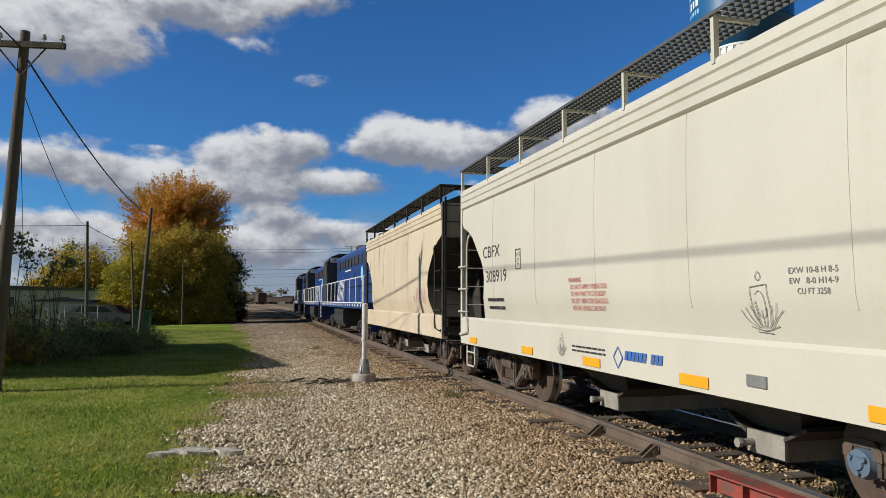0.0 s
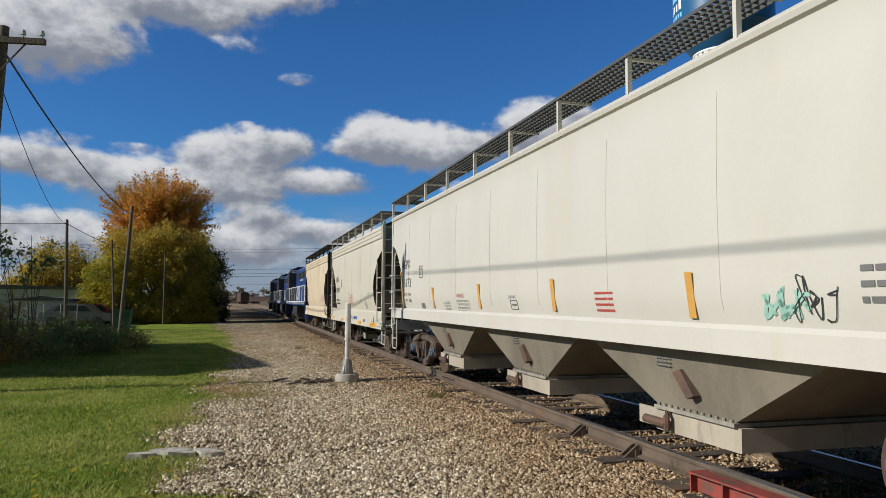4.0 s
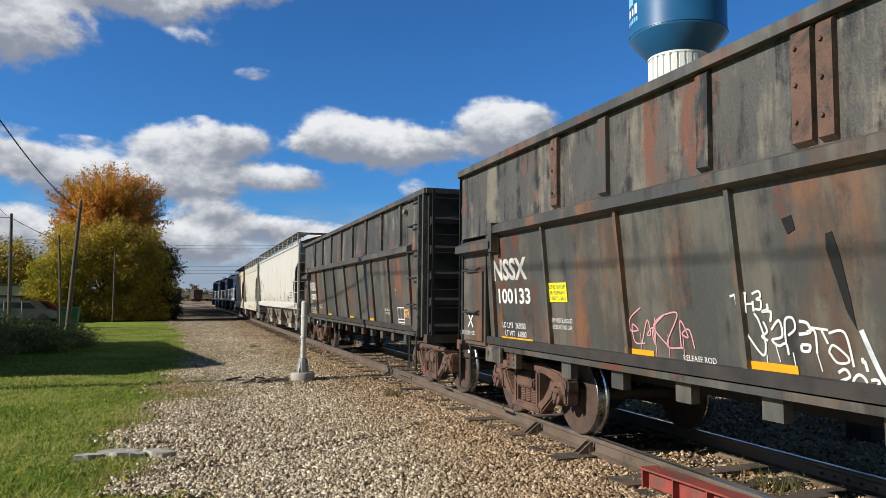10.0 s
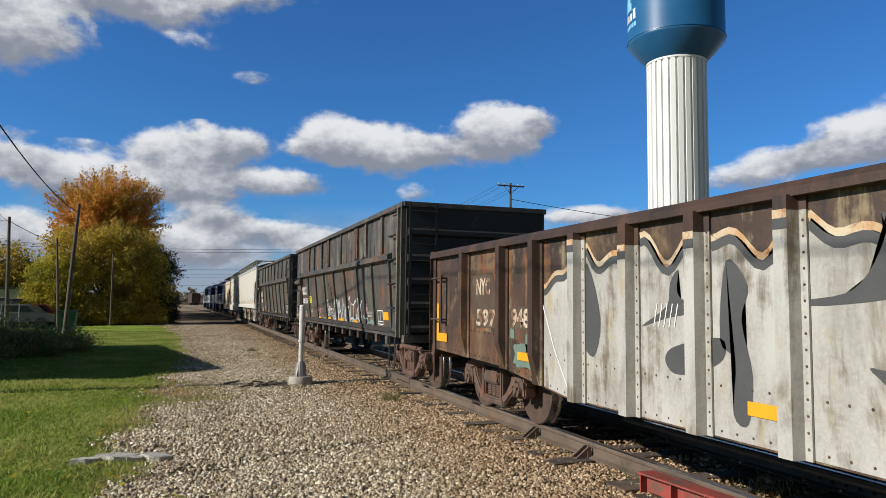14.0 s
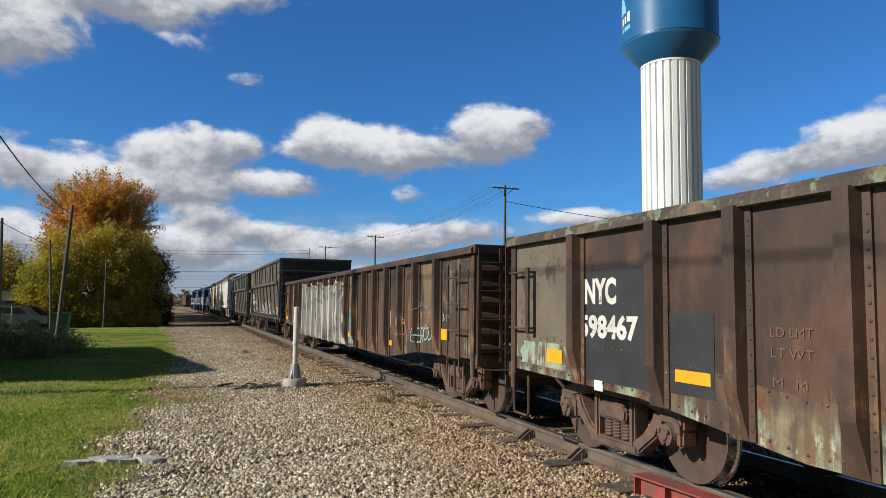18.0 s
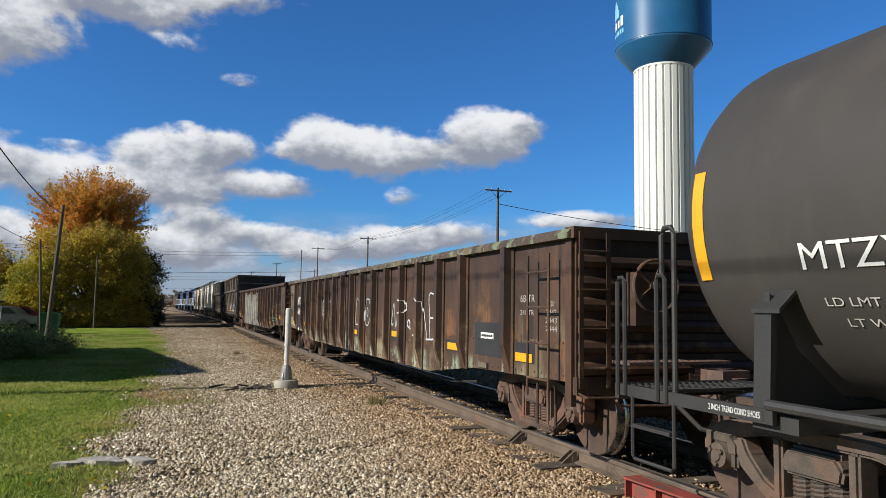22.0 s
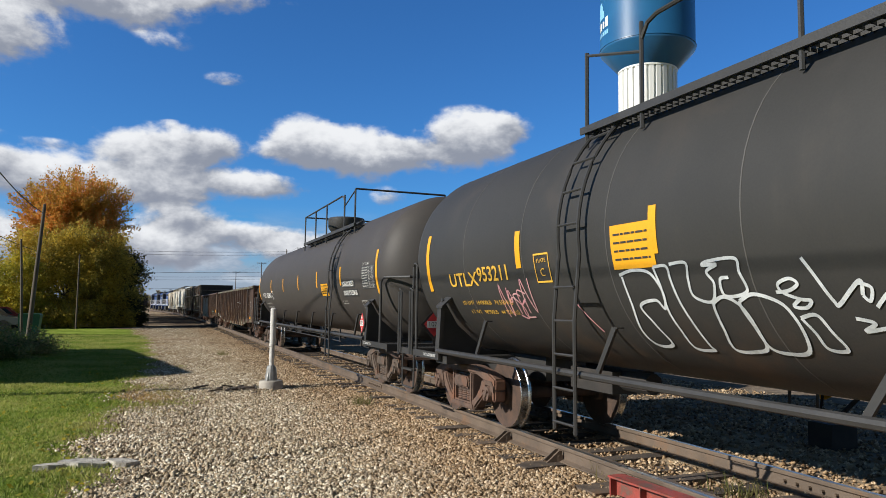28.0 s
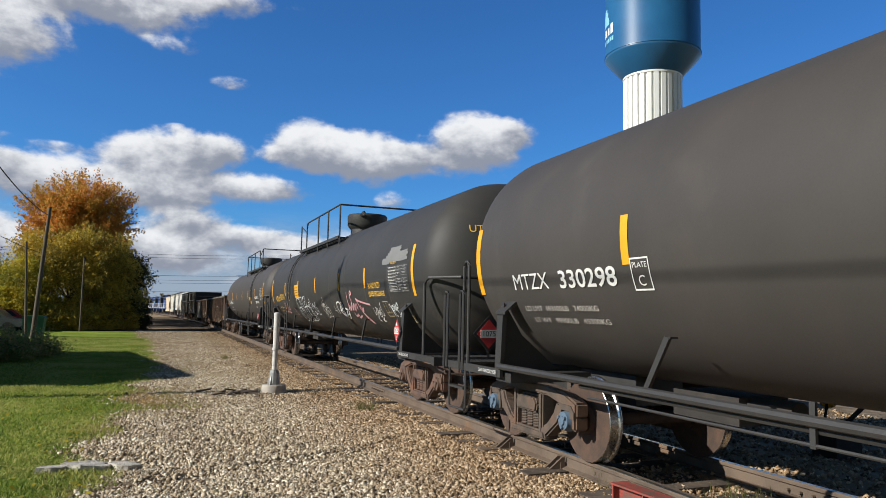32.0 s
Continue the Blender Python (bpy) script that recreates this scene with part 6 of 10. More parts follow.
def scrap_gondola(label, front, rear, trucks):
    """A tall black gondola with a raised upper side."""
    side, upper = (M_SCRAP, M_SCRAPTOP) if front > -30 else (M_SOOTY, M_SOOTYTOP)
    mid = (front + rear) / 2
    car = new_car("scrap_gondola_car", label, "gondola car", mid, (trucks[0] - trucks[1]) / 2)
    h1, h0 = front - mid, rear - mid
    step = h1 - 1.32
    for s in (-1, 1):
        bm = B()
        stops = [h0 + 0.95 + (h1 - h0 - 1.85) * k / 12 for k in range(13)]
        for a, b in zip(stops, stops[1:]):
            bx(bm, min(s * 1.40, s * 1.44), max(s * 1.40, s * 1.44), a, b, 0.98, 2.49)
        bmesh.ops.remove_doubles(bm, verts=bm.verts[:], dist=0.001)
        part("side_sheet", bm, side, car)
        bm = B()
        bx(bm, min(s * 1.41, s * 1.45), max(s * 1.41, s * 1.45), h0 + 0.05, h1 - 0.02, 2.50, 3.46)
        part("upper_side", bm, upper, car, "scarred and rust-streaked upper side")
        bm = B()
        bx(bm, s * 1.47 - 0.06, s * 1.47 + 0.06, h0 - 0.02, h1 + 0.02, 3.44, 3.53)
        part("top_chord", bm, side, car)
        bm = B()
        prism(bm, [(s * 1.40, 2.44), (s * 1.55, 2.48), (s * 1.55, 2.58), (s * 1.40, 2.64)], h0 + 0.95, step, "y")
        prism(bm, [(s * 1.40, 2.24), (s * 1.56, 2.28), (s * 1.56, 2.38), (s * 1.40, 2.46)], step, h1, "y")
        bx(bm, min(s * 1.44, s * 1.56), max(s * 1.44, s * 1.56), step - 0.05, step + 0.05, 2.24, 2.62)
        part("belt_rail", bm, side, car)
        bm = B()
        bx(bm, min(s * 1.38, s * 1.462), max(s * 1.38, s * 1.462), h0 + 0.2, h1 - 0.1, 0.925, 0.985)
        part("side_sill", bm, side, car)
        n = 9
        for i in range(n):
            y = h0 + 1.13 + 1.52 * i
            bm = B()
            prism(bm, [(s * 1.42, 1.0), (s * 1.49, 1.0), (s * 1.49, 2.5), (s * 1.42, 2.5)], y - 0.024, y + 0.024, "y")
            part("side_post", bm, side, car)
        for i in range(8):
            y = h0 + 1.66 + 1.46 * i
            rusty = front < -30 and i in (2, 4, 7)
            if rusty:
                y = {2: -43.32, 4: -39.55, 7: -36.04}[i] - mid
            for a, b in ((-0.17, -0.05), (0.0, 0.16)) if rusty and i < 7 else ((-0.07, 0.07),):
                bm = B()
                prism(bm, [(s * 1.44, 2.62), (s * 1.50, 2.66), (s * 1.50, 3.40), (s * 1.44, 3.46)], y + a, y + b, "y")
                post = part("upper_post", bm, M_FRAMERUST if rusty else upper, car)
                if rusty:
                    for z in (2.80, 3.05, 3.30):
                        part("rivet", rod(B(), [(s * 1.50, y + b - 0.04, z), (s * 1.518, y + b - 0.04, z)], 0.016, 6), M_FRAMERUST, post)
        for i in range(11):
            y = h0 + 1.65 + 0.98 * i
            bm = B()
            bx(bm, min(s * 1.38, s * 1.47), max(s * 1.38, s * 1.47), y - 0.10, y + 0.10, 0.74, 0.96)
            part("sill_bracket", bm, side, car)
        bm = B()
        bx(bm, min(s * 1.38, s * 1.46), max(s * 1.38, s * 1.46), h1 - 1.69, h1 - 1.41, 0.72, 0.95)
        for k in (-1.62, -1.48):
            for z in (0.77, 0.84, 0.90):
                rod(bm, [(s * 1.46, h1 + k, z), (s * 1.475, h1 + k, z)], 0.014, 6)
        part("sill_bracket", bm, side, car)
        bm = B()
        bx(bm, min(s * 1.40, s * 1.44), max(s * 1.40, s * 1.44), h1 - 1.41, h1 - 0.92, 0.77, 0.97)
        pad = part("jacking_pad", bm, upper, car)
        part("pull_hole", lathe(B(), [(0.01, s * 1.437), (0.035, s * 1.438), (0.035, s * 1.443), (0.01, s * 1.443)], (0, h1 - 1.02, 0.88), "x", 14), M_UNDER, pad)
        # front corner: a recessed door with grab irons
        bm = B()
        bx(bm, min(s * 1.36, s * 1.42), max(s * 1.36, s * 1.42), h1 - 0.86, h1 - 0.02, 0.96, 2.30)
        bx(bm, min(s * 1.42, s * 1.45), max(s * 1.42, s * 1.45), h1 - 0.80, h1 - 0.12, 1.02, 2.0)
        part("corner_panel", bm, side, car)
        for z in (1.42, 2.02):
            part("grab_iron", rod(B(), [(s * 1.44, h1 - 0.70, z + 0.03), (s * 1.50, h1 - 0.70, z), (s * 1.50, h1 - 0.22, z), (s * 1.44, h1 - 0.22, z + 0.03)], 0.015, 6), M_UNDER, car)
        bm = B()
        bx(bm, min(s * 1.36, s * 1.42), max(s * 1.36, s * 1.42), h0 + 0.02, h0 + 0.95, 0.96, 2.56)
        part("corner_panel", bm, side, car)
        # rear corner: posts and side ladder up to the top
        for y in (h0 + 0.09, h0 + 0.36):
            bm = B()
            bx(bm, s * 1.47 - 0.05, s * 1.47 + 0.05, y - 0.035, y + 0.035, 0.95, 3.44)
            part("corner_post", bm, upper, car)
        for k in range(6):
            z = 1.03 + 0.475 * k
            part("rung", rod(B(), [(s * 1.42, h0 + 0.90, z), (s * 1.55, h0 + 0.88, z), (s * 1.55, h0 + 0.40, z), (s * 1.45, h0 + 0.38, z)], 0.016, 6), M_SCRAPEND, car)
        part("sill_step", stirrup_bm(s * 1.5, h1 - 0.1, h1 - 0.5, 0.32, 0.95), M_UNDER, car)
        part("sill_step", stirrup_bm(s * 1.5, h0 + 0.45, h0 + 0.85, 0.34, 0.95), M_UNDER, car)
    bm = B()
    bx(bm, -1.4, 1.4, h0 + 0.06, h1 - 0.06, 1.0, 1.10)
    bx(bm, -0.32, 0.32, h0 + 0.1, h1 - 0.1, 0.66, 1.0)
    part("floor", bm, M_UNDER, car)
    for s, y in ((1, h1), (-1, h0)):
        bm = B()
        bx(bm, -1.44, 1.44, y - 0.03, y + 0.03, 0.98, 3.48)
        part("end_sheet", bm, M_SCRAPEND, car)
        for z in (1.10, 1.55, 2.0, 2.45, 2.95):
            bm = B()
            prism(bm, [(y, z - 0.10), (y + s * 0.11, z - 0.04), (y + s * 0.11, z + 0.04), (y, z + 0.10)], -1.42, 1.42, "x")
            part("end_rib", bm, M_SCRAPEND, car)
        bm = B()
        bx(bm, -1.50, 1.50, y - 0.07, y + 0.07, 3.44, 3.53)
        part("end_chord", bm, side, car)
        ladder("end_ladder", end_ladder_bm(y + s * 0.17, -1.40, -0.88, 0.98, 3.5, 8, 0.011, 0.024), 8, M_SCRAPEND, car)
        bm = B()
        bx(bm, -1.48, 1.48, y - 0.10, y + 0.10, 0.86, 1.0)
        part("end_sill", bm, side, car)
        add_coupler(car, y, y + s * 0.80, M_FRAME)
    part("brake_wheel", wheel_bm(h0 - 0.30, -0.42, 1.82, 0.25), M_UNDER, car)
    bm = B()
    bx(bm, -0.50, -0.14, h0 - 0.26, h0 - 0.06, 1.62, 2.0)
    part("brake_housing", bm, side, car)
    bm = B()
    for i in range(9):
        rod(bm, [(-0.32 + 0.02 * (i % 2), h0 - 0.2, 1.60 - 0.07 * i), (-0.32 - 0.02 * (i % 2), h0 - 0.2, 1.53 - 0.07 * i)], 0.012, 5)
    part("brake_chain", bm, M_FRAMERUST, car)
    bm = B()
    grating(bm, -0.75, 0.35, h0 - 0.42, h0 - 0.12, 0.93)
    part("brake_step", bm, M_UNDER, car)
    for i, c in enumerate(trucks):
        add_truck(car, c - mid, M_FRAMERUST if i == 0 or front < -30 else M_FRAME)
    return car, mid


def lean_in(car, front):
    """The side sheets of a scrap gondola lean inwards from the belt rail down to the sill."""
    names = ("side_sheet", "side_post", "side_sill", "sill_bracket", "lettering", "reflector_strip", "graffiti", "test_stencil", "warning_sticker", "torn_hole", "routing_board")
    for ob in car.children:
        kind = ob.name.split(".")[0]
        ys = [v.co.y for v in ob.data.vertices] if ob.type == "MESH" and kind in names else []
        if not ys or (kind not in names[:4] and sum(ys) / len(ys) > front - 0.95):
            continue
        for v in ob.data.vertices:
            if abs(v.co.x) > 1.2 and v.co.z < 2.5:
                k = 0.045 + 0.075 * max(0.0, math.cos(math.pi * v.co.y / (2.1 * front)))
                v.co.x -= math.copysign(k * (2.5 - max(v.co.z, 0.95)), v.co.x)
            if kind not in names[:4]:
                v.co.y += 0.04


def make_scrap_cars():
    x = -1.443
    for label, f, r, tr, number in (
        ("black scrap gondola car with rust streaks and painted number", -17.15, -31.4, (-18.62, -30.54), "100071"),
        ("black scrap gondola car covered in white graffiti", -33.05, -47.45, (-34.5, -46.6), "100133"),
    ):
        car, mid = scrap_gondola(label, f, r, tr)
        d = 0.10 if number == "100071" else -15.72
        for i, words in enumerate(("PULL HERE", "JACK HERE")):
            letters(car, mid, words, d - 18.42 + 0.1 * (1 - i), 0.91 - 0.07 * i, 0.16, 0.028, M_WHITE, -1.4425)
        letters(car, mid, "NSSX", d - 18.95, 1.98, 1.0, 0.27, M_DIRTYWHITE, x, bold=0.012)
        letters(car, mid, number, d - 19.04, 1.64, 0.92, 0.19, M_WHITE, x, bold=0.006)
        letters(car, mid, "LD LMT  263000", d - 19.0, 1.27, 0.66, 0.075, M_WHITE, x)
        letters(car, mid, "LT WT   61800", d - 19.04, 1.165, 0.60, 0.075, M_WHITE, x)
        strip(car, mid, d - 18.63, d - 19.52, 1.02, 1.12, M_YELLOW, x - 0.002)
        letters(car, mid, "2 IN HF COMP SHOES", d - 17.62, 1.12, 0.50, 0.06, M_WHITE, -1.452)
        for s0 in (21.43, 24.48, 26.77):
            strip(car, mid, d - s0, d - s0 - 0.45, 1.05, 1.15, M_YELLOW, x - 0.002)
        for s0 in (20.2, 28.5):
            letters(car, mid, "HANDLE MUST BE LOCKED", d - s0, 1.37, 0.55, 0.05, M_WHITE, x)
            letters(car, mid, "BEFORE MOVING CAR", d - s0 - 0.03, 1.295, 0.45, 0.05, M_WHITE, x)
        for i, words in enumerate(("IL   48-4", "IW    9-4", "IH   8-11")):
            letters(car, mid, words, d - 29.15, 1.78 - 0.10 * i, 0.26, 0.055, M_WHITE, x)
        bm = B()
        for a, b, u, v in ((-0.24, 0.24, 0.13, 0.15), (-0.24, 0.24, -0.10, -0.08), (-0.24, 0.24, -0.16, -0.14), (-0.24, -0.225, -0.16, 0.15), (0.225, 0.24, -0.16, 0.15), (-0.006, 0.006, -0.10, 0.15)):
            bx(bm, x - 0.004, x, d - 29.59 - mid + a, d - 29.59 - mid + b, 1.29 + u, 1.29 + v)
        part("test_stencil", bm, M_WHITE, car)
        letters(car, mid, "2 IN HF COMP SHOES", d - 29.59, 1.085, 0.46, 0.05, M_WHITE, x)
        strip(car, mid, d - 29.85, d - 30.31, 1.24, 1.41, M_YELLOW, x - 0.002)
        part("routing_board", bx(B(), x - 0.02, x, d - 30.36 - mid, d - 30.12 - mid, 1.03, 1.09), M_GALV, car)
        text_part("lettering", "NSSX  " + number, 0.12, on_end(r - mid - 0.035, 0.95, 3.25), M_DIRTYWHITE, car, width=0.75)
        p = flat_place(x - 0.004)
        if number == "100133":
            W = "white spray-painted tag"
            for strokes, k in ((SMALL_WORD, 0.020), (LOOPED_WORD, 0.020), (LOOPED_WORD_END, 0.019), (YEAR_MARK, 0.022)):
                sprayed(p, strokes, -38.62, -39.98, 1.03, 1.68, k, M_WHITE, car, mid, W)
            sprayed(p, PAINT_DRIPS, -38.62, -39.98, 1.03, 1.68, 0.010, M_WHITE, car, mid, "white paint drips")
            strip(car, mid, -38.77, -39.22, 1.06, 1.16, M_YELLOW, x - 0.002)
            letters(car, mid, "RELEASE ROD", -38.2, 1.12, 0.40, 0.05, M_WHITE, x)
            # tears are thin black plates, the darkness inside put into their colour
            for shape in ([(-39.57, 2.05), (-39.62, 2.06), (-39.66, 1.90), (-39.70, 1.62), (-39.72, 1.43), (-39.66, 1.55), (-39.60, 1.80), (-39.56, 1.95)], [(-39.22, 2.18), (-39.31, 2.20), (-39.33, 2.10), (-39.26, 2.07)]):
                part("torn_hole", prism(B(), [(a - mid, z) for a, z in shape], x - 0.003, x + 0.002, "x"), M_GAP, car, "ragged black plate drawn as a tear in the sheet")
            sprayed(p, WIDE_WORD, -39.75, -41.91, 0.98, 1.80, 0.042, M_SPRAYWHITE, car, mid, "pale sprayed word with long strokes")
            sprayed(p, WIDE_WORD_END, -41.96, -43.53, 1.02, 1.78, 0.046, M_SPRAYWHITE, car, mid, "pale sprayed word with long strokes")
            for a in (-40.6, -42.3):
                strip(car, mid, a, a - 0.46, 1.06, 1.16, M_YELLOW, x - 0.001)
            tag(p, "EAKZA", -37.28, 1.22, 0.84, 0.28, 0.014, M_PINK, car, mid, "pink spray-painted tag", 44, -0.1)
            for k, a in enumerate((-37.40, -37.62, -37.80, -38.0)):
                tag(p, "I", a, 1.07, 0.04, 0.22, 0.008, M_PINK, car, mid, "pink paint drip", 70 + k)
            sprayed(p, TWO_HOOKS, -43.83, -44.07, 1.24, 1.58, 0.024, M_PINK, car, mid, "pink spray-painted hooks")
            sprayed(p, CURLY_TAG, -43.55, -44.64, 0.98, 1.29, 0.022, M_MINT, car, mid, "mint spray-painted tag")
            part("warning_sticker", plate_bm(x - 0.004, -35.66 - mid, -36.14 - mid, 1.58, 1.80), M_LIME, car, "yellow sticker with black words")
            for i, words in enumerate(("HOME SHOP", "FOR REPAIRS", "DO NOT LOAD")):
                letters(car, mid, words, -35.9, 1.75 - 0.065 * i, 0.42, 0.045, M_BLACKINK, x - 0.009)
            tag(p, "BESS", -33.30, 1.50, 0.36, 0.14, 0.004, M_WHITE, car, mid, "thin white marker tag", 48)
            for a in (-0.09, 0.09):
                bm = B()
                ribbon(bm, [(-0.09, -a), (0.09, a)], 0.03, lambda u, v: (-1.456 - abs(a) * 0.01 - (0.001 if a > 0 else 0), -33.45 - mid - u, 1.3 + v))
                part("chalk_cross", bm, M_WHITE, car)
        else:
            tag(flat_place(x - 0.012), "BON", -29.80, 1.26, 0.42, 0.12, 0.016, M_BLUEINK, car, mid, "dark blue marker tag", 51)
            port = part("fire_hose_port", lathe(B(), [(0.01, -1.53), (0.055, -1.53), (0.06, -1.50), (0.045, -1.49), (0.045, -1.45)], (0, -30.12 - mid, 3.26), "x", 14), M_BAYCREAM, car, "pale capped hose port", smooth=True)
            letters(car, mid, "FIRE HOSE PORT", -30.12 - 0.12, 3.26 - 0.22, 0.44, 0.075, M_DIRTYWHITE, x - 0.006)
            tag(p, "SOR", -18.35, 1.2, 0.26, 0.26, 0.005, M_WHITE, car, mid, "thin white marker tag", 53)
        lean_in(car, f - mid)


def rivet(bm, x, y, z, r=0.013):
    """A low round rivet head on a side that faces -x."""
    rings = [[bm.verts.new((x - d, y + k * r * math.cos(q * math.pi / 3), z + k * r * math.sin(q * math.pi / 3))) for q in range(6)] for d, k in ((0.0, 1.0), (0.008, 0.85), (0.012, 0.4))]
    for a, b in zip(rings, rings[1:]):
        for q in range(6):
            bm.faces.new((a[q], a[(q + 1) % 6], b[(q + 1) % 6], b[q]))
    bm.faces.new(rings[2])


def mill_gondola(label, front, rear, trucks, lower, posts):
    mid = (front + rear) / 2
    car = new_car("mill_gondola_car", label, "gondola car", mid, (trucks[0] - trucks[1]) / 2)
    h1, h0 = front - mid, rear - mid
    sag = [(h0 + 0.02, 0.86), (h0 + 2.6, 0.80), (h0 + 4.4, 0.60), (h1 - 4.4, 0.60), (h1 - 2.6, 0.80), (h1 - 0.02, 0.86)]

    def bottom(y):
        for (a, u), (b, v) in zip(sag, sag[1:]):
            if y <= b:
                return u + (v - u) * (y - a) / (b - a)
        return 0.86
    ribs = [q - mid for q in posts]
    skin = M_BROWNTAN if lower is M_BROWN else M_BROWN
    lower = M_BROWNTAN if lower is M_BROWN else lower
    for s in (-1, 1):
        bm = B()
        prism(bm, [(a, b + 0.36) for a, b in sag] + [(h1 - 0.02, 2.36), (h0 + 0.02, 2.36)], min(s * 1.40, s * 1.4335), max(s * 1.40, s * 1.4335), "x")
        part("side_sheet", bm, skin, car)
        bm = B()
        prism(bm, [(a, b) for a, b in sag] + [(a, b + 0.42) for a, b in reversed(sag)], min(s * 1.39, s * 1.435), max(s * 1.39, s * 1.435), "x")
        part("lower_sheet", bm, lower, car, "peeling pale green paint along the sill")
        bm = B()
        prism(bm, [(s * 1.38, 2.34), (s * 1.52, 2.34), (s * 1.52, 2.40), (s * 1.47, 2.45), (s * 1.38, 2.45)], h0 - 0.02, h1 + 0.02, "y")
        part("top_chord", bm, M_CHORD if lower is M_BROWNLOW else M_BROWN, car)
        for y in ribs:
            z0 = bottom(y)
            bm = B()
            prism(bm, [(s * 1.43, y - 0.13), (s * 1.455, y - 0.13), (s * 1.46, y - 0.075), (s * 1.55, y - 0.06), (s * 1.55, y + 0.06), (s * 1.46, y + 0.075), (s * 1.455, y + 0.13), (s * 1.43, y + 0.13)], z0 + 0.34, 2.35, "z")
            n = len(bm.verts)
            prism(bm, [(s * 1.43, y - 0.13), (s * 1.455, y - 0.13), (s * 1.46, y - 0.075), (s * 1.55, y - 0.06), (s * 1.55, y + 0.06), (s * 1.46, y + 0.075), (s * 1.455, y + 0.13), (s * 1.43, y + 0.13)], z0, z0 + 0.34, "z")
            for v in list(bm.verts)[n:]:
                if v.co.z < z0 + 0.1 and abs(v.co.x) > 1.5:
                    v.co.x = s * 1.462
            part("side_post", bm, M_BROWN, car)
        if s < 0:
            bm = B()
            for y in ribs:
                for k in range(15):
                    z = bottom(y) + 0.08 + 0.107 * k
                    for d in (-0.105, 0.105):
                        rivet(bm, -1.453, y + d, z)
            yy = h0 + 0.2
            while yy < h1 - 0.2:
                for dz in (0.06, 0.40):
                    rivet(bm, -1.434, yy, bottom(yy) + dz)
                yy += 0.16
            tagged(part("rivets", bm, M_BROWN, car), kind="stuff")
        # corner posts and ladders
        for y, k in ((h0 + 0.06, 1), (h1 - 0.06, -1)):
            bm = B()
            bx(bm, min(s * 1.40, s * 1.46), max(s * 1.40, s * 1.46), y - 0.06, y + 0.06, 0.62, 2.40)
            part("corner_post", bm, M_BROWN, car)
        ladder("side_ladder", ladder_bm(s * 1.57, h0 + 0.28, h0 + 0.75, 0.66, 2.20, 4, 0.014, 0.016), 4, M_BROWN, car)
        for z in (1.35, 2.0):
            part("grab_iron", rod(B(), [(s * 1.44, h1 - 0.12, z), (s * 1.53, h1 - 0.12, z), (s * 1.53, h1 - 0.60, z), (s * 1.44, h1 - 0.60, z)], 0.015, 6), M_BROWN, car)
        bm = B()
        bx(bm, s * 1.53 - 0.012, s * 1.53 + 0.012, h1 - 0.62, h1 - 0.55, 1.30, 2.05)
        part("ladder_stile", bm, M_BROWN, car)
        part("sill_step", stirrup_bm(s * 1.47, h1 - 0.12, h1 - 0.5, 0.34, 0.8), M_BROWN, car)
        part("sill_step", stirrup_bm(s * 1.47, h0 + 0.3, h0 + 0.7, 0.34, 0.8), M_BROWN, car)
    bm = B()
    bx(bm, -1.38, 1.38, h0 + 0.06, h1 - 0.06, 0.98, 1.06)
    bx(bm, -0.30, 0.30, h0 + 0.1, h1 - 0.1, 0.62, 0.98)
    part("floor", bm, M_UNDER, car)
    for s, y in ((1, h1), (-1, h0)):
        bm = B()
        bx(bm, -1.42, 1.42, y - 0.03, y + 0.03, 0.86, 2.40)
        part("end_sheet", bm, M_BROWN, car)
        for z in (1.0, 1.22, 1.44, 1.66, 1.88, 2.10):
            bm = B()
            rod(bm, [(-1.4, y + s * 0.03, z), (1.4, y + s * 0.03, z)], 0.075, 8)
            part("end_rib", bm, M_BROWN, car)
        bm = B()
        bx(bm, -1.48, 1.48, y - 0.08, y + 0.10, 2.34, 2.46)
        part("end_chord", bm, M_BROWN, car)
        ladder("end_ladder", end_ladder_bm(y + s * 0.16, -1.44, -1.12, 0.82, 2.40, 4, 0.014, 0.025), 4, M_BROWN, car)
        bm = B()
        bx(bm, -1.44, 1.44, y - 0.08, y + 0.10, 0.74, 0.92)
        part("end_sill", bm, M_BROWN, car)
        add_coupler(car, y, y + s * 0.62, M_FRAME)
    part("brake_wheel", wheel_bm(h0 - 0.30, -0.64, 1.86, 0.27), M_FRAME, car)
    bm = B()
    bx(bm, -0.86, -0.44, h0 - 0.26, h0 - 0.08, 1.45, 2.0)
    part("brake_housing", bm, M_BROWN, car)
    bm = B()
    grating(bm, -1.05, 0.2, h0 - 0.42, h0 - 0.12, 1.08)
    part("brake_step", bm, M_FRAME, car)
    # trussing pipe under the middle
    bm = B()
    rod(bm, [(-1.1, h0 + 3.2, 0.55), (-1.1, h0 + 4.2, 0.46), (-1.1, h1 - 5, 0.46)], 0.025, 6)
    bx(bm, -0.9, -0.3, -1.3, 0.4, 0.42, 0.75)
    part("brake_rigging", bm, M_UNDER, car)
    for c in trucks:
        add_truck(car, c - mid, M_FRAME)
    return car, mid


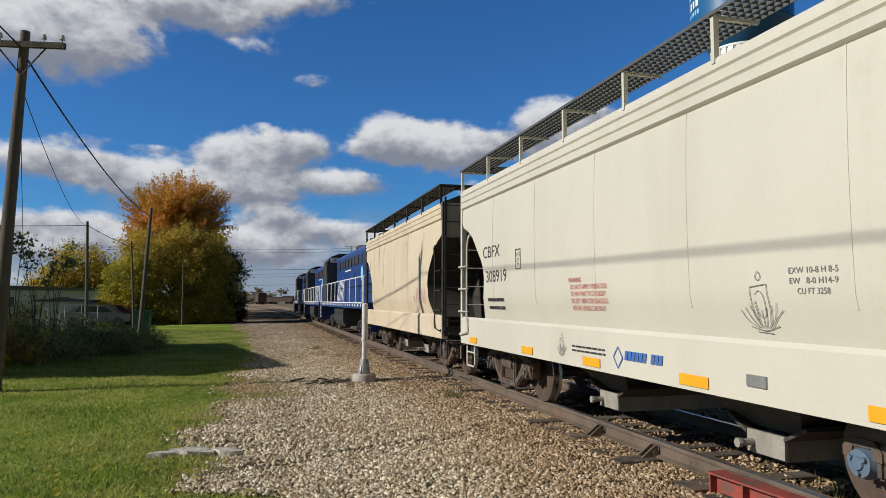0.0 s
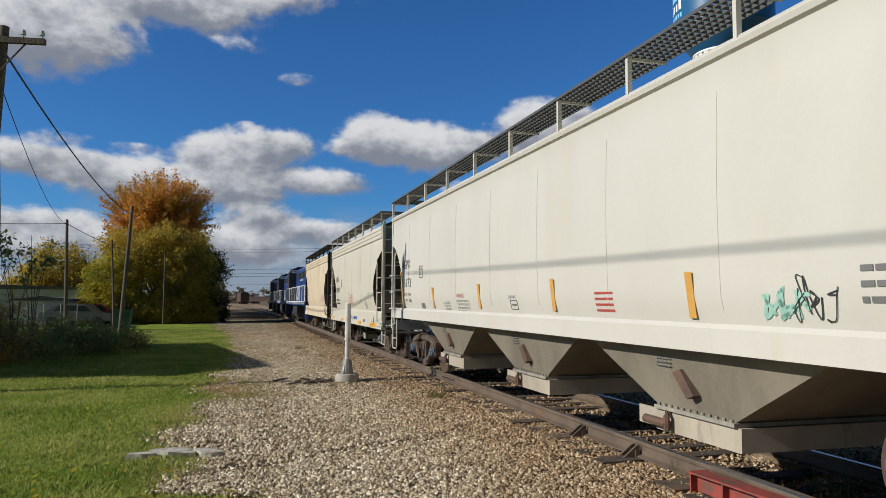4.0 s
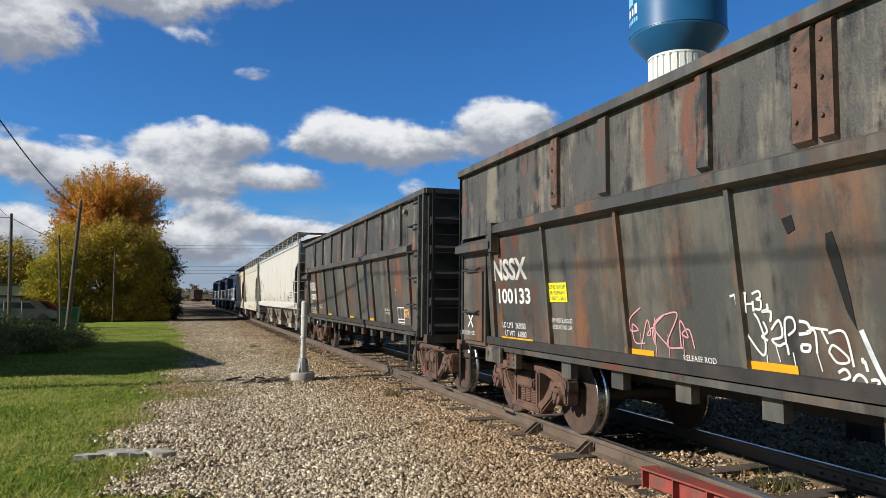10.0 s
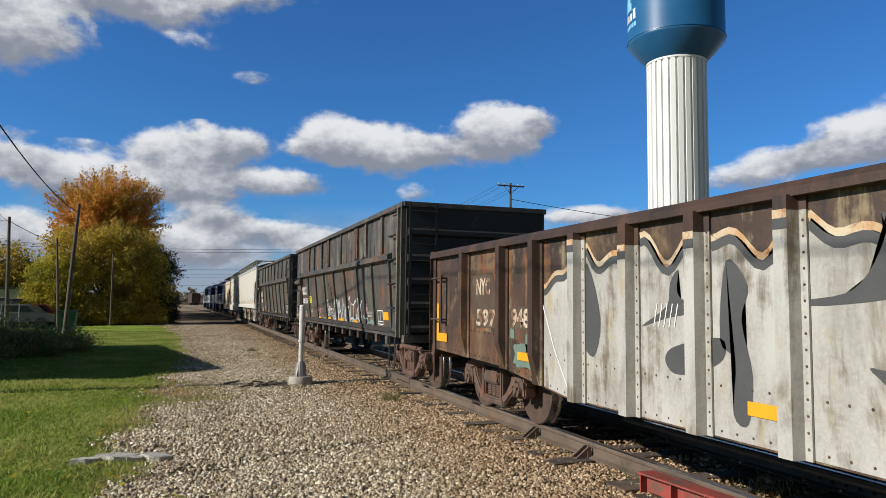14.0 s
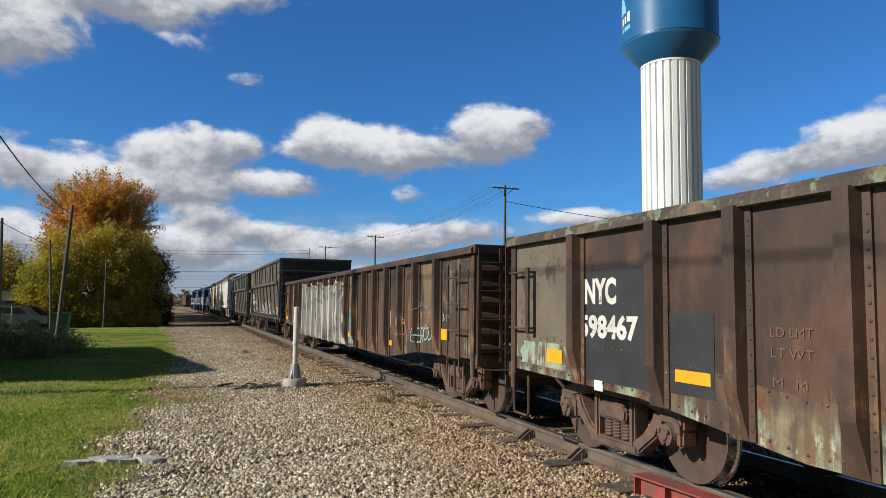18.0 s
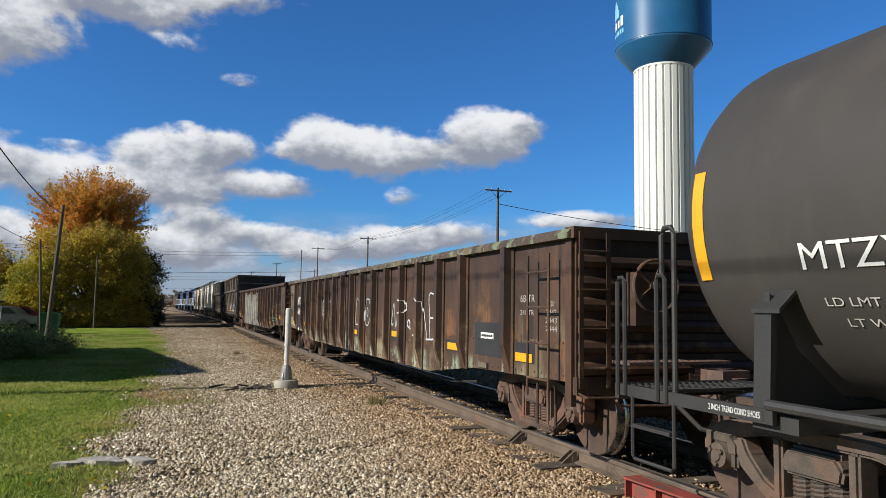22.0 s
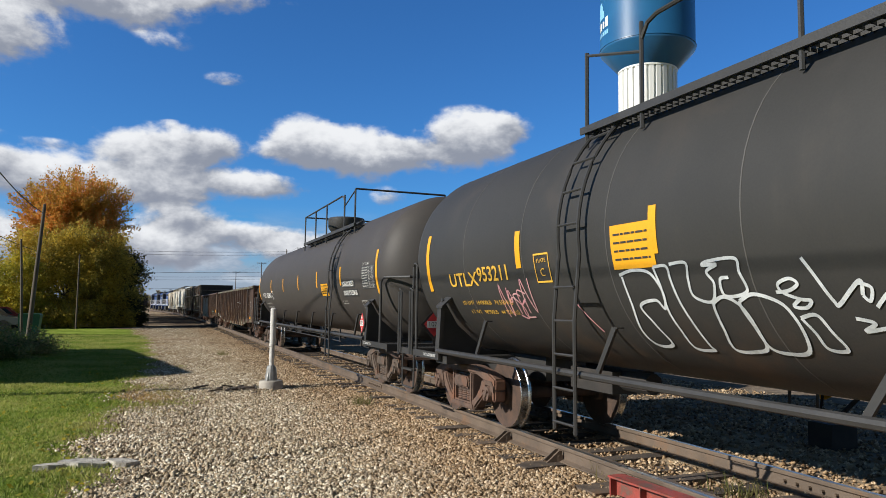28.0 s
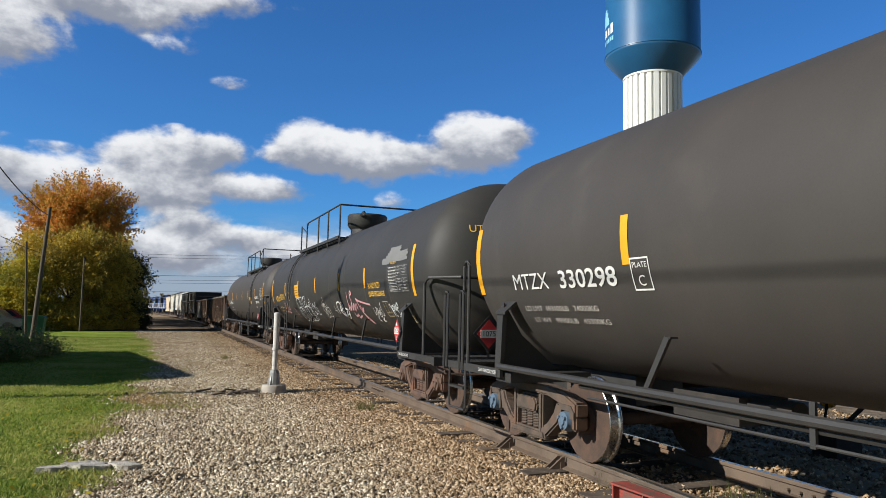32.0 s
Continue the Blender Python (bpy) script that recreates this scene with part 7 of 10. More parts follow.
def make_mill_gondolas():
    x = -1.437
    ribs = [-50.62, -51.95] + [-52.90 - 0.935 * i for i in range(14)] + [-66.00, -67.10]
    car, mid = mill_gondola("brown gondola car with a long silver graffiti piece", -49.15, -68.6, (-50.75, -66.96), M_BROWN, ribs)

    def over(lift, posts, mid):
        """Follows the sheet and the posts that stand out from it."""
        def at(u, v):
            s = mid - u
            k = min(abs(s - q) for q in posts)
            return (-1.5535 - lift if k < 0.062 else -1.4665 - lift if k < 0.135 else -1.437 - lift, -u, v)
        return at
    p = over(0.004, ribs, mid)
    # old green paint and the silver piece, sprayed between and over the posts
    def blot(name, s0, s1, z0, z1, material, seed, label=""):
        """A rubbed patch of old paint with an uneven outline."""
        r = random.Random(seed)
        line = []
        for k in range(18):
            q = 2 * math.pi * k / 18
            e = 1 + r.uniform(-0.16, 0.10)
            u, v = math.copysign(abs(math.cos(q)) ** 0.5, math.cos(q)) * e, math.copysign(abs(math.sin(q)) ** 0.5, math.sin(q)) * e
            line.append(((s0 + s1) / 2 + abs(s0 - s1) / 2 * u - mid, (z0 + z1) / 2 + (z1 - z0) / 2 * v))
        line = smooth_line(line, 3, True)[:-1]
        bm = B()
        bm.faces.new([bm.verts.new((x - 0.001, a, b)) for a, b in line])
        bmesh.ops.triangulate(bm, faces=bm.faces[:])
        return part(name, bm, material, car, label)

    blot("green_patch", ribs[1] - 0.28, ribs[2] + 0.14, 0.82, 1.13, M_GREENPATCH, 1, "old green paint")
    blot("green_patch", ribs[1] - 0.62, ribs[2] + 0.14, 1.02, 1.28, M_GREENPATCH, 2, "old green paint")
    blot("green_patch", ribs[1] - 0.17, ribs[1] - 0.30, 1.17, 1.30, M_GREENPATCH, 3, "old green paint")
    blot("green_patch", ribs[2] - 0.14, ribs[2] - 0.5, 0.80, 1.80, M_GREENPATCH, 4, "old green paint")
    blot("green_patch", ribs[1] - 0.66, ribs[2] + 0.14, 1.66, 1.84, M_GREENPATCH, 8, "old green paint")
    blot("old_panel", ribs[0] - 0.17, ribs[1] + 0.15, 1.25, 2.0, M_OLDPANEL, 5, "faded olive paint behind the lettering")
    blot("old_panel", ribs[1] - 0.15, ribs[2] + 0.14, 1.28, 1.58, M_OLDPANEL, 6, "faded olive paint behind the lettering")
    def crest(q):
        """The wavy upper edge of the piece."""
        if q > -53.0:
            return 1.55 + 0.4 * (-52.95 - q)
        return 2.13 + 0.09 * math.sin(6.5 * q) + 0.07 * math.sin(11.3 * q + 1.0) - (0.55 * (q + 53.6) if q > -53.6 else 0)

    def wash(s0, s1, xs):
        bm = B()
        n = 10
        qs = [s0 + (s1 - s0) * k / n for k in range(n + 1)]
        top = [bm.verts.new((xs, q - mid, min(2.33, crest(q)))) for q in qs]
        bot = [bm.verts.new((xs, q - mid, 0.615 + 0.11 * max(0.0, q + 53.6))) for q in qs]
        for k in range(n):
            bm.faces.new((top[k], top[k + 1], bot[k + 1], bot[k]))
        part("silver_piece", bm, M_SILVER, car)
        bm = B()
        ribbon(bm, [(-(q - mid), min(2.31, crest(q)) - 0.02) for q in qs], 0.055, flat_place(xs - 0.002))
        part("piece_outline", bm, M_PIECELINE, car, "cream and orange outline of the silver piece")
        bm = B()
        ribbon(bm, [(-(q - mid), min(2.31, crest(q)) - 0.085) for q in qs], 0.075, flat_place(xs - 0.002))
        part("piece_shade", bm, M_GREYSPRAY, car)

    for i in range(2, 10):
        wash(-53.05 if i == 2 else ribs[i] - 0.135, ribs[i + 1] + 0.135, x - 0.003)
        if i > 2:
            y, z1 = ribs[i] - mid, crest(ribs[i])
            bm = B()
            prism(bm, [(-1.44, y - 0.132), (-1.458, y - 0.132), (-1.463, y - 0.078), (-1.553, y - 0.062), (-1.553, y + 0.062), (-1.463, y + 0.078), (-1.458, y + 0.132), (-1.44, y + 0.132)], 0.605, z1, "z")
            part("silver_piece", bm, M_SILVER, car, "silver spray over a side post")
            for name, m, lo, hi in (("piece_outline", M_PIECELINE, z1 - 0.05, z1 + 0.008), ("piece_shade", M_GREYSPRAY, z1 - 0.125, z1 - 0.053)):
                part(name, bx(B(), -1.556, -1.5535, y - 0.061, y + 0.061, lo, hi), m, car)
    # grey letter shapes of the piece
    shapes = (
        ((-53.7, 1.94), (-54.0, 2.02), (-54.24, 1.46), (-54.1, 1.08), (-53.8, 1.35)),
        ((-55.28, 1.6), (-55.33, 1.8), (-55.44, 1.9), (-55.42, 1.72), (-55.55, 1.64), (-55.76, 1.8), (-55.77, 1.58), (-55.3, 1.5), (-54.93, 1.42)),
        ((-55.25, 1.16), (-55.4, 1.27), (-55.92, 1.36), (-55.95, 1.2), (-55.67, 1.07), (-55.36, 1.04)),
        ((-56.0, 1.95), (-56.22, 1.75), (-56.15, 1.5), (-56.25, 1.1), (-56.2, 0.75), (-56.05, 0.8), (-56.08, 1.2), (-55.92, 1.35)),
        ((-56.64, 1.9), (-56.6, 1.55), (-56.6, 1.3), (-56.72, 1.05), (-56.6, 0.92), (-56.5, 1.3), (-56.5, 1.6)),
        ((-56.68, 1.64), (-57.04, 1.69), (-57.21, 1.82), (-57.33, 2.05), (-57.3, 2.17), (-57.5, 2.06), (-57.56, 1.84), (-57.47, 1.68), (-56.87, 1.61)),
        ((-57.47, 1.7), (-57.59, 1.75), (-57.44, 1.36), (-57.43, 1.16), (-57.6, 0.8), (-57.56, 0.62), (-57.34, 1.09), (-57.19, 1.24), (-57.35, 1.27)),
        ((-58.02, 1.81), (-58.16, 1.42), (-57.9, 1.38)),
        ((-57.89, 1.1), (-58.3, 1.06), (-58.35, 0.72), (-58.1, 0.66), (-57.96, 0.93)),
        ((-58.7, 1.95), (-58.95, 1.9), (-58.9, 1.6), (-59.15, 1.5), (-59.1, 1.35), (-58.75, 1.45)),
        ((-58.7, 1.0), (-59.2, 1.1), (-59.15, 0.9), (-58.8, 0.8)),
        ((-59.62, 1.75), (-59.85, 1.8), (-59.9, 1.5), (-60.15, 1.45), (-60.1, 1.3), (-59.7, 1.38)),
        ((-59.65, 1.1), (-59.95, 1.15), (-60.0, 0.8), (-59.75, 0.78)),
    )
    for shape in shapes:
        bm = B()
        line = smooth_line([(a - mid, b) for a, b in shape], 4, True)[:-1]
        bm.faces.new([bm.verts.new((x - 0.006, a, b)) for a, b in line])
        bmesh.ops.triangulate(bm, faces=bm.faces[:])
        part("graffiti", bm, M_GREYSPRAY, car, "grey letter shape over silver spray")
    bm = B()
    ribbon(bm, [(-(-53.02 - mid), 1.6), (-(-53.3 - mid), 1.1), (-(-53.6 - mid), 0.7)], 0.02, flat_place(x - 0.008))
    part("graffiti", bm, M_WHITE, car, "thin white sprayed line")
    bm = B()
    for k in range(5):
        u = 55.1 + mid + 0.07 * k
        ribbon(bm, [(u, 1.42), (u + 0.05, 1.62)], 0.012, flat_place(x - 0.008 - 0.0004 * k))
    part("graffiti", bm, M_WHITE, car, "thin white sprayed strokes")
    part("green_patch", plate_bm(x, ribs[10] - 0.14 - mid, ribs[11] + 0.14 - mid, 0.66, 1.5, 0.002), M_GREENPATCH, car)
    tag(p, "IS", -60.65, 0.72, 0.5, 0.22, 0.02, M_WHITE, car, mid, "white spray-painted tag", 64)
    letters(car, mid, "NYC", -51.23, 1.83, 0.48, 0.22, M_RUSTWHITE, x - 0.002, bold=0.010)
    letters(car, mid, "597", -51.33, 1.40, 0.68, 0.22, M_RUSTWHITE, x - 0.002, bold=0.010)
    letters(car, mid, "948", -52.42, 1.42, 0.52, 0.22, M_RUSTWHITE, x - 0.006, bold=0.010)
    for a in (-52.36, -56.2, -60.3, -64.0):
        strip(car, mid, a, a - 0.42, 0.82 if a < -53 else 0.92, 0.92 if a < -53 else 1.02, M_YELLOW, x - 0.009)
    strip(car, mid, -67.14, -67.56, 1.07, 1.24, M_YELLOW, x - 0.009)
    letters(car, mid, "3-19", -67.41, 1.41, 0.28, 0.12, M_CHALK, x - 0.004, name="chalk_marks")
    strip(car, mid, -49.32, -49.80, 1.00, 1.13, M_YELLOW, x - 0.009)
    strip(car, mid, -49.32, -49.42, 1.13, 1.6, M_YELLOW, x - 0.009)
    tag(p, "SEB", -64.85, 1.05, 0.40, 0.34, 0.014, M_ORANGE, car, mid, "orange spray-painted tag", 61)
    tag(p, "OISE", -65.9, 1.5, 0.75, 0.20, 0.012, M_GREYPATCH, car, mid, "pale tag", 62)
    tag(p, "LEROU", -65.75, 1.0, 0.95, 0.22, 0.02, M_MINT, car, mid, "pale blue tag", 63)
    bm = B()
    for a, b, u, v in ((-0.14, 0.14, 0.14, 0.16), (-0.14, 0.14, -0.16, -0.14), (-0.14, -0.12, -0.16, 0.16), (0.12, 0.14, -0.16, 0.16)):
        bx(bm, x - 0.004, x, -64.15 - mid + a, -64.15 - mid + b, 1.33 + u, 1.33 + v)
    part("test_stencil", bm, M_DIRTYWHITE, car)
    part("routing_board", plate_bm(x - 0.002, -65.78 - mid, -66.0 - mid, 0.90, 0.97, 0.01), M_GALV, car)
    # second gondola
    ribs = [-71.37, -72.70] + [-73.65 - 0.955 * i for i in range(14)] + [-87.49]
    car, mid = mill_gondola("rusty brown gondola car with peeling green paint", -69.8, -88.97, (-71.45, -87.5), M_BROWNLOW, ribs)
    blot("worn_patch", -69.98, -71.20, 0.92, 1.20, M_MINTWORN, 41, "mint paint worn through to rust")
    part("worn_panel", plate_bm(-1.434, -69.86 - mid, ribs[0] + 0.14 - mid, 1.0, 2.335, 0.003), M_PALEWORN, car, "pale worn paint patched with rust")
    part("number_panel", plate_bm(x, ribs[0] - 0.14 - mid, ribs[1] + 0.14 - mid, 0.88, 1.98, 0.002), M_LOCOBLACK, car, "black repainted panel")
    letters(car, mid, "NYC", -71.77, 1.745, 0.56, 0.24, M_STENCIL, x - 0.004, bold=0.014)
    letters(car, mid, "598467", -71.89, 1.40, 0.99, 0.21, M_STENCIL, x - 0.004, bold=0.012)
    part("dark_panel", plate_bm(x, -72.80 - mid, -73.36 - mid, 0.90, 1.56, 0.002), M_LOCOBLACK, car, "dark repainted panel")
    for i, words in enumerate(("LD LMT", "LT WT")):
        letters(car, mid, words, -74.10, 1.44 - 0.14 * i, 0.36, 0.07, M_FADED, x - 0.004)
    for k in (-73.98, -74.18):
        letters(car, mid, "M", k, 1.10, 0.09, 0.07, M_FADED, x - 0.004)
    part("white_patch", plate_bm(x, -71.66 - mid, -71.81 - mid, 0.79, 0.89, 0.004), M_WHITE, car)
    part("dark_patch", plate_bm(x, -78.86 - mid, -79.16 - mid, 0.97, 1.15, 0.002), M_LOCOBLACK, car, "black overpainted band")
    part("dark_patch", plate_bm(x, -79.44 - mid, -79.88 - mid, 0.95, 1.13, 0.002), M_LOCOBLACK, car, "black overpainted band")
    for a, k, z in ((-70.69, 0.34, 0.99), (-72.90, 0.42, 1.0), (-75.92, 0.42, 0.98), (-78.97, 0.20, 1.0), (-79.54, 0.24, 0.985), (-82.48, 0.43, 1.06), (-85.40, 0.43, 0.995), (-87.66, 0.42, 0.99)):
        strip(car, mid, a, a - k, z, z + (0.15 if a > -71 else 0.10), M_YELLOW, x - 0.004)
    # rubbed paint and ochre runs beside the posts
    blot("worn_patch", -85.28, -85.80, 1.18, 1.60, M_BROWNTAN, 21, "rubbed beige paint")
    for k, (q, z0, z1) in enumerate(((-77.27, 0.72, 1.30), (-78.22, 0.70, 1.52), (-81.07, 0.72, 1.36), (-82.02, 0.80, 1.76), (-83.95, 0.72, 1.45), (-84.92, 0.80, 1.40), (-85.93, 0.98, 1.85))):
        blot("rust_run", q + 0.05, q - 0.05, z0, z1, M_OCHRERUN, 30 + k, "ochre and pale green run of old paint")
    p = over(0.003, ribs, mid)
    W = "white spray-painted letters"
    sprayed(p, LOOPS, -75.72, -76.36, 1.20, 1.78, 0.019, M_SPRAYWHITE, car, mid, "white sprayed doodle of loops")
    sprayed(p, [[(0, 1), (0.5, 0.98), (0.85, 0.75), (1, 0.3), (0.8, 0.05), (0.4, 0)], [(0.1, 1.1), (0.35, 1.08)]], -76.64, -76.98, 1.25, 1.71, 0.012, M_SPRAYWHITE, car, mid, "thin white sprayed ring")
    sprayed(p, BLOCK_LETTERS, -79.59, -81.08, 1.11, 1.76, 0.022, M_SPRAYWHITE, car, mid, "white outlined block letters")
    sprayed(p, TALL_LETTERS, -82.41, -84.91, 1.05, 1.84, 0.027, M_SPRAYWHITE, car, mid, W)
    part("dark_patch", plate_bm(x, -85.30 - mid, -85.93 - mid, 0.97, 1.14, 0.002), M_LOCOBLACK, car, "black overpainted band")
    part("dark_patch", plate_bm(x, -85.78 - mid, -85.93 - mid, 1.14, 1.58, 0.002), M_LOCOBLACK, car, "black overpainted band")
    part("dark_patch", plate_bm(x, -82.38 - mid, -82.99 - mid, 0.98, 1.17, 0.002), M_LOCOBLACK, car, "black overpainted band")
    part("dark_patch", plate_bm(x, -87.65 - mid, -88.13 - mid, 0.98, 1.21, 0.002), M_LOCOBLACK, car, "black overpainted band")
    part("defect_card_holder", bx(B(), x - 0.03, x, -86.87 - mid, -86.60 - mid, 0.83, 0.90), M_PALEWORN, car)
    part("number_panel", plate_bm(x, -86.42 - mid, -87.30 - mid, 0.99, 1.42, 0.002), M_LOCOBLACK, car, "black repainted panel")
    part("stencil_plate", plate_bm(x - 0.003, -86.63 - mid, -87.03 - mid, 1.21, 1.29, 0.003), M_WHITE, car, "white plate with black writing")
    part("stencil_lines", bars_bm(x - 0.0065, -86.83 - mid, 1.25, 0.34, 0.07, 1, 0.02, 18), M_BLACKINK, car)
    letters(car, mid, "241-TR", -87.95, 1.56, 0.34, 0.06, M_CHALK, x - 0.004, name="chalk_marks")
    for i, words in enumerate(("320", "2442", "2443", "2444")):
        letters(car, mid, words, -88.52, 1.66 - 0.09 * i, (0.13, 0.23, 0.25, 0.25)[i], 0.06, M_CHALK, x - 0.004, name="chalk_marks")
    letters(car, mid, "68-TR", -87.96, 1.72, 0.36, 0.09, M_CHALK, x - 0.004, name="chalk_marks")


def tank_car(label, front, rear, trucks, paint, dome_s, ladder_s, frames, caps=None, inset=0.0):
    """A pressure tank car: front and rear are the tips of the tank's heads."""
    mid = (front + rear) / 2
    car = new_car("tank_car", label, "tank car", mid, (trucks[0] - trucks[1]) / 2)
    h1, h0 = front - mid, rear - mid
    R, zc = 1.44, 2.36
    prof = []
    for i in range(11):
        q = i / 10 * math.pi / 2
        prof.append((max(0.01, R * math.sin(q)), h0 + 0.80 * (1 - math.cos(q))))
    prof += [(R, h0 + 0.8 + (h1 - h0 - 1.6 - inset) * k / 8) for k in range(1, 8)]
    prof += [(max(0.01, R * math.cos(i / 10 * math.pi / 2)), h1 - inset - 0.80 + 0.80 * math.sin(i / 10 * math.pi / 2)) for i in range(11)]
    part("tank", lathe(B(), prof, (0, 0, zc), "y", 64), paint, car, smooth=True)
    # welded girth seams
    for k in range(9 if paint is M_TANKDARK else 0):
        y = h1 - 2.55 - 1.66 * k
        part("girth_seam", lathe(B(), [(R - 0.02, y - 0.012), (R + 0.003, y - 0.006), (R + 0.003, y + 0.006), (R - 0.02, y + 0.012)], (0, 0, zc), "y", 64), M_SEAM, car, smooth=True)
    # stub sills, saddles, end platforms
    for s, tip, tr in ((1, h1, trucks[0] - mid), (-1, h0, trucks[1] - mid)):
        end = tip + s * 0.05
        bm = B()
        bx(bm, -0.32, 0.32, min(end, tr - s * 1.1), max(end, tr - s * 1.1), 0.62, 0.95)
        part("stub_sill", bm, M_BLACKTRIM, car)
        bm = B()
        prism(bm, [(-1.42, 0.92), (1.42, 0.92), (1.40, 1.75), (1.15, 1.35), (0.7, 0.98), (-0.7, 0.98), (-1.15, 1.35), (-1.40, 1.75)], tr - 0.03 + s * 0.07, tr + 0.03 + s * 0.07, "y")
        saddle = part("saddle", bm, M_BLACKTRIM, car)
        part("bolster", bx(B(), -1.42, 1.42, tr - 0.2, tr + 0.2, 0.80, 0.915), M_BLACKTRIM, saddle)
        for x in (-1, 1):
            part("saddle_post", prism(B(), [(x * 1.47, 0.92), (x * 1.43, 0.92), (x * 1.38, 1.62), (x * 1.44, 1.62)], tr - 0.01, tr + s * 0.14, "y"), M_BLACKTRIM, saddle)
            part("saddle_cap", prism(B(), [(x * 1.46, 1.60), (x * 1.30, 1.74), (x * 1.30, 1.77), (x * 1.46, 1.63)], tr - s * 0.10, tr + s * 0.15, "y"), M_BLACKTRIM, saddle)
        bm = B()
        grating(bm, -1.44, 1.44, min(end - s * 0.06, end - s * 0.55), max(end - s * 0.06, end - s * 0.55), 0.93)
        part("end_platform", bm, M_BLACKTRIM, car)
        part("end_sill", bx(B(), -1.50, 1.50, min(end, end - s * 0.06), max(end, end - s * 0.06), 0.82, 0.95), M_BLACKTRIM, car)
        for x in (-1.47, 1.47):
            part("platform_side", bx(B(), x - 0.02, x + 0.02, min(end - s * 0.06, tr - s * 0.05), max(end - s * 0.06, tr - s * 0.05), 0.85, 0.95), M_BLACKTRIM, car)
        bm = B()
        if s < 0:
            back, top = end + 0.64, 2.15
            rod(bm, [(-1.44, back, 0.93), (-1.44, back, top - 0.08), (-1.40, back - 0.08, top), (-1.10, end, top), (1.10, end, top), (1.40, back - 0.08, top), (1.44, back, top - 0.08), (1.44, back, 0.93)], 0.026, 8)
            part("end_handrail", bm, M_BLACKTRIM, car)
        else:
            for x in (-1.44, 1.44):
                part("tall_hoop", rod(B(), [(x, end - 0.76, 0.93), (x, end - 0.76, 2.24), (x, end - 0.72, 2.30), (x, end - 0.64, 2.30), (x, end - 0.60, 2.24), (x, end - 0.60, 1.9)], 0.024, 8), M_BLACKTRIM, car)
        for k in (0.10, 0.66) if s > 0 else ():
            for x in (-1.50, 1.50):
                y = end - s * k
                part("grab_hoop", rod(B(), [(x, y - 0.055, 0.86), (x, y - 0.055, 1.86), (x, y - 0.03, 1.90), (x, y + 0.03, 1.90), (x, y + 0.055, 1.86), (x, y + 0.055, 0.86)], 0.020, 6), M_BLACKTRIM, car)
        if s > 0:
            part("step_tread", bx(B(), -1.52, -1.44, end - 0.78, end - 0.28, 0.60, 0.63), M_BLACKTRIM, car)
            part("sill_step", stirrup_bm(-1.49, end - 0.25, end - 0.80, 0.33, 0.86), M_BLACKTRIM, car)
        part("sill_plate", bx(B(), -1.495, -1.492, min(tr + s * 0.03, tr + s * 0.58), max(tr + s * 0.03, tr + s * 0.58), 0.865, 0.935), M_BLACKINK, car)
        text_part("lettering", "2 INCH TREAD COND SHOES", 0.045, on_side(-1.4965, tr + s * 0.305, 0.90), M_WHITE, car, width=0.5)
        add_coupler(car, end, end + s * 0.40, M_FRAME)
        if s > 0:
            continue
        # placards on their posts, at the side and across the end
        sign = part("placard", prism(B(), [(-0.62, 1.02), (-0.36, 1.30), (-0.62, 1.58), (-0.88, 1.30)], end - 0.012, end - 0.004, "y"), M_BLACKTRIM, car, "black plate with a red diamond")
        part("diamond", prism(B(), [(-0.62, 1.08), (-0.42, 1.30), (-0.62, 1.52), (-0.82, 1.30)], end - 0.016, end - 0.0125, "y"), M_PLACARD, sign, "red diamond")
        part("number_field", bx(B(), -0.76, -0.48, end - 0.02, end - 0.0165, 1.24, 1.36), M_WHITE, sign)
        text_part("number", "1075", 0.085, on_end(end - 0.021, -0.62, 1.30), M_BLACKINK, sign)
        part("placard_post", bx(B(), -0.64, -0.60, end - 0.004, end + 0.004, 0.9, 1.1), M_BLACKTRIM, car)
        y = tr + 0.07
        bm = B()
        bx(bm, -1.485, -1.475, y - 0.012, y + 0.012, 0.9, 1.22)
        post = part("placard_post", bm, M_BLACKTRIM, car)
        bm = B()
        prism(bm, [(y, 1.09), (y + 0.165, 1.28), (y, 1.47), (y - 0.165, 1.28)], -1.500, -1.492, "x")
        sign = part("placard", bm, M_PLACARD, car, "red diamond hazard placard")
        part("plate", prism(B(), [(y, 1.05), (y + 0.20, 1.28), (y, 1.51), (y - 0.20, 1.28)], -1.4915, -1.486, "x"), M_BLACKTRIM, sign, "black backing plate")
        text_part("number", "2", 0.06, on_side(-1.502, y, 1.155), M_WHITE, sign)
        bm = B()
        bx(bm, -1.504, -1.5005, y - 0.11, y + 0.11, 1.225, 1.335)
        prism(bm, [(y - 0.04, 1.37), (y + 0.04, 1.37), (y, 1.43)], -1.504, -1.5005, "x")
        part("number_field", bm, M_WHITE, sign)
        text_part("number", "1075", 0.085, on_side(-1.506, y, 1.28), M_BLACKINK, sign)
    # side pipe, lower rod and braces
    a, b = trucks[1] - mid, trucks[0] - mid
    for s in (-1, 1):
        bm = B()
        rod(bm, [(s * 1.48, a, 0.98), (s * 1.48, b, 0.98)], 0.038, 8)
        part("side_pipe", bm, M_BLACKTRIM if paint is M_TANKDARK else M_GALV if s > 1 else M_BLACKTRIM, car)
        bm = B()
        if paint is not M_TANKDARK:
            rod(bm, [(s * 1.42, a + 1.7, 0.92), (s * 1.42, b - 1.7, 0.92)], 0.026, 6)
            part("brake_pipe", bm, M_BLACKTRIM, car)
            bm = B()
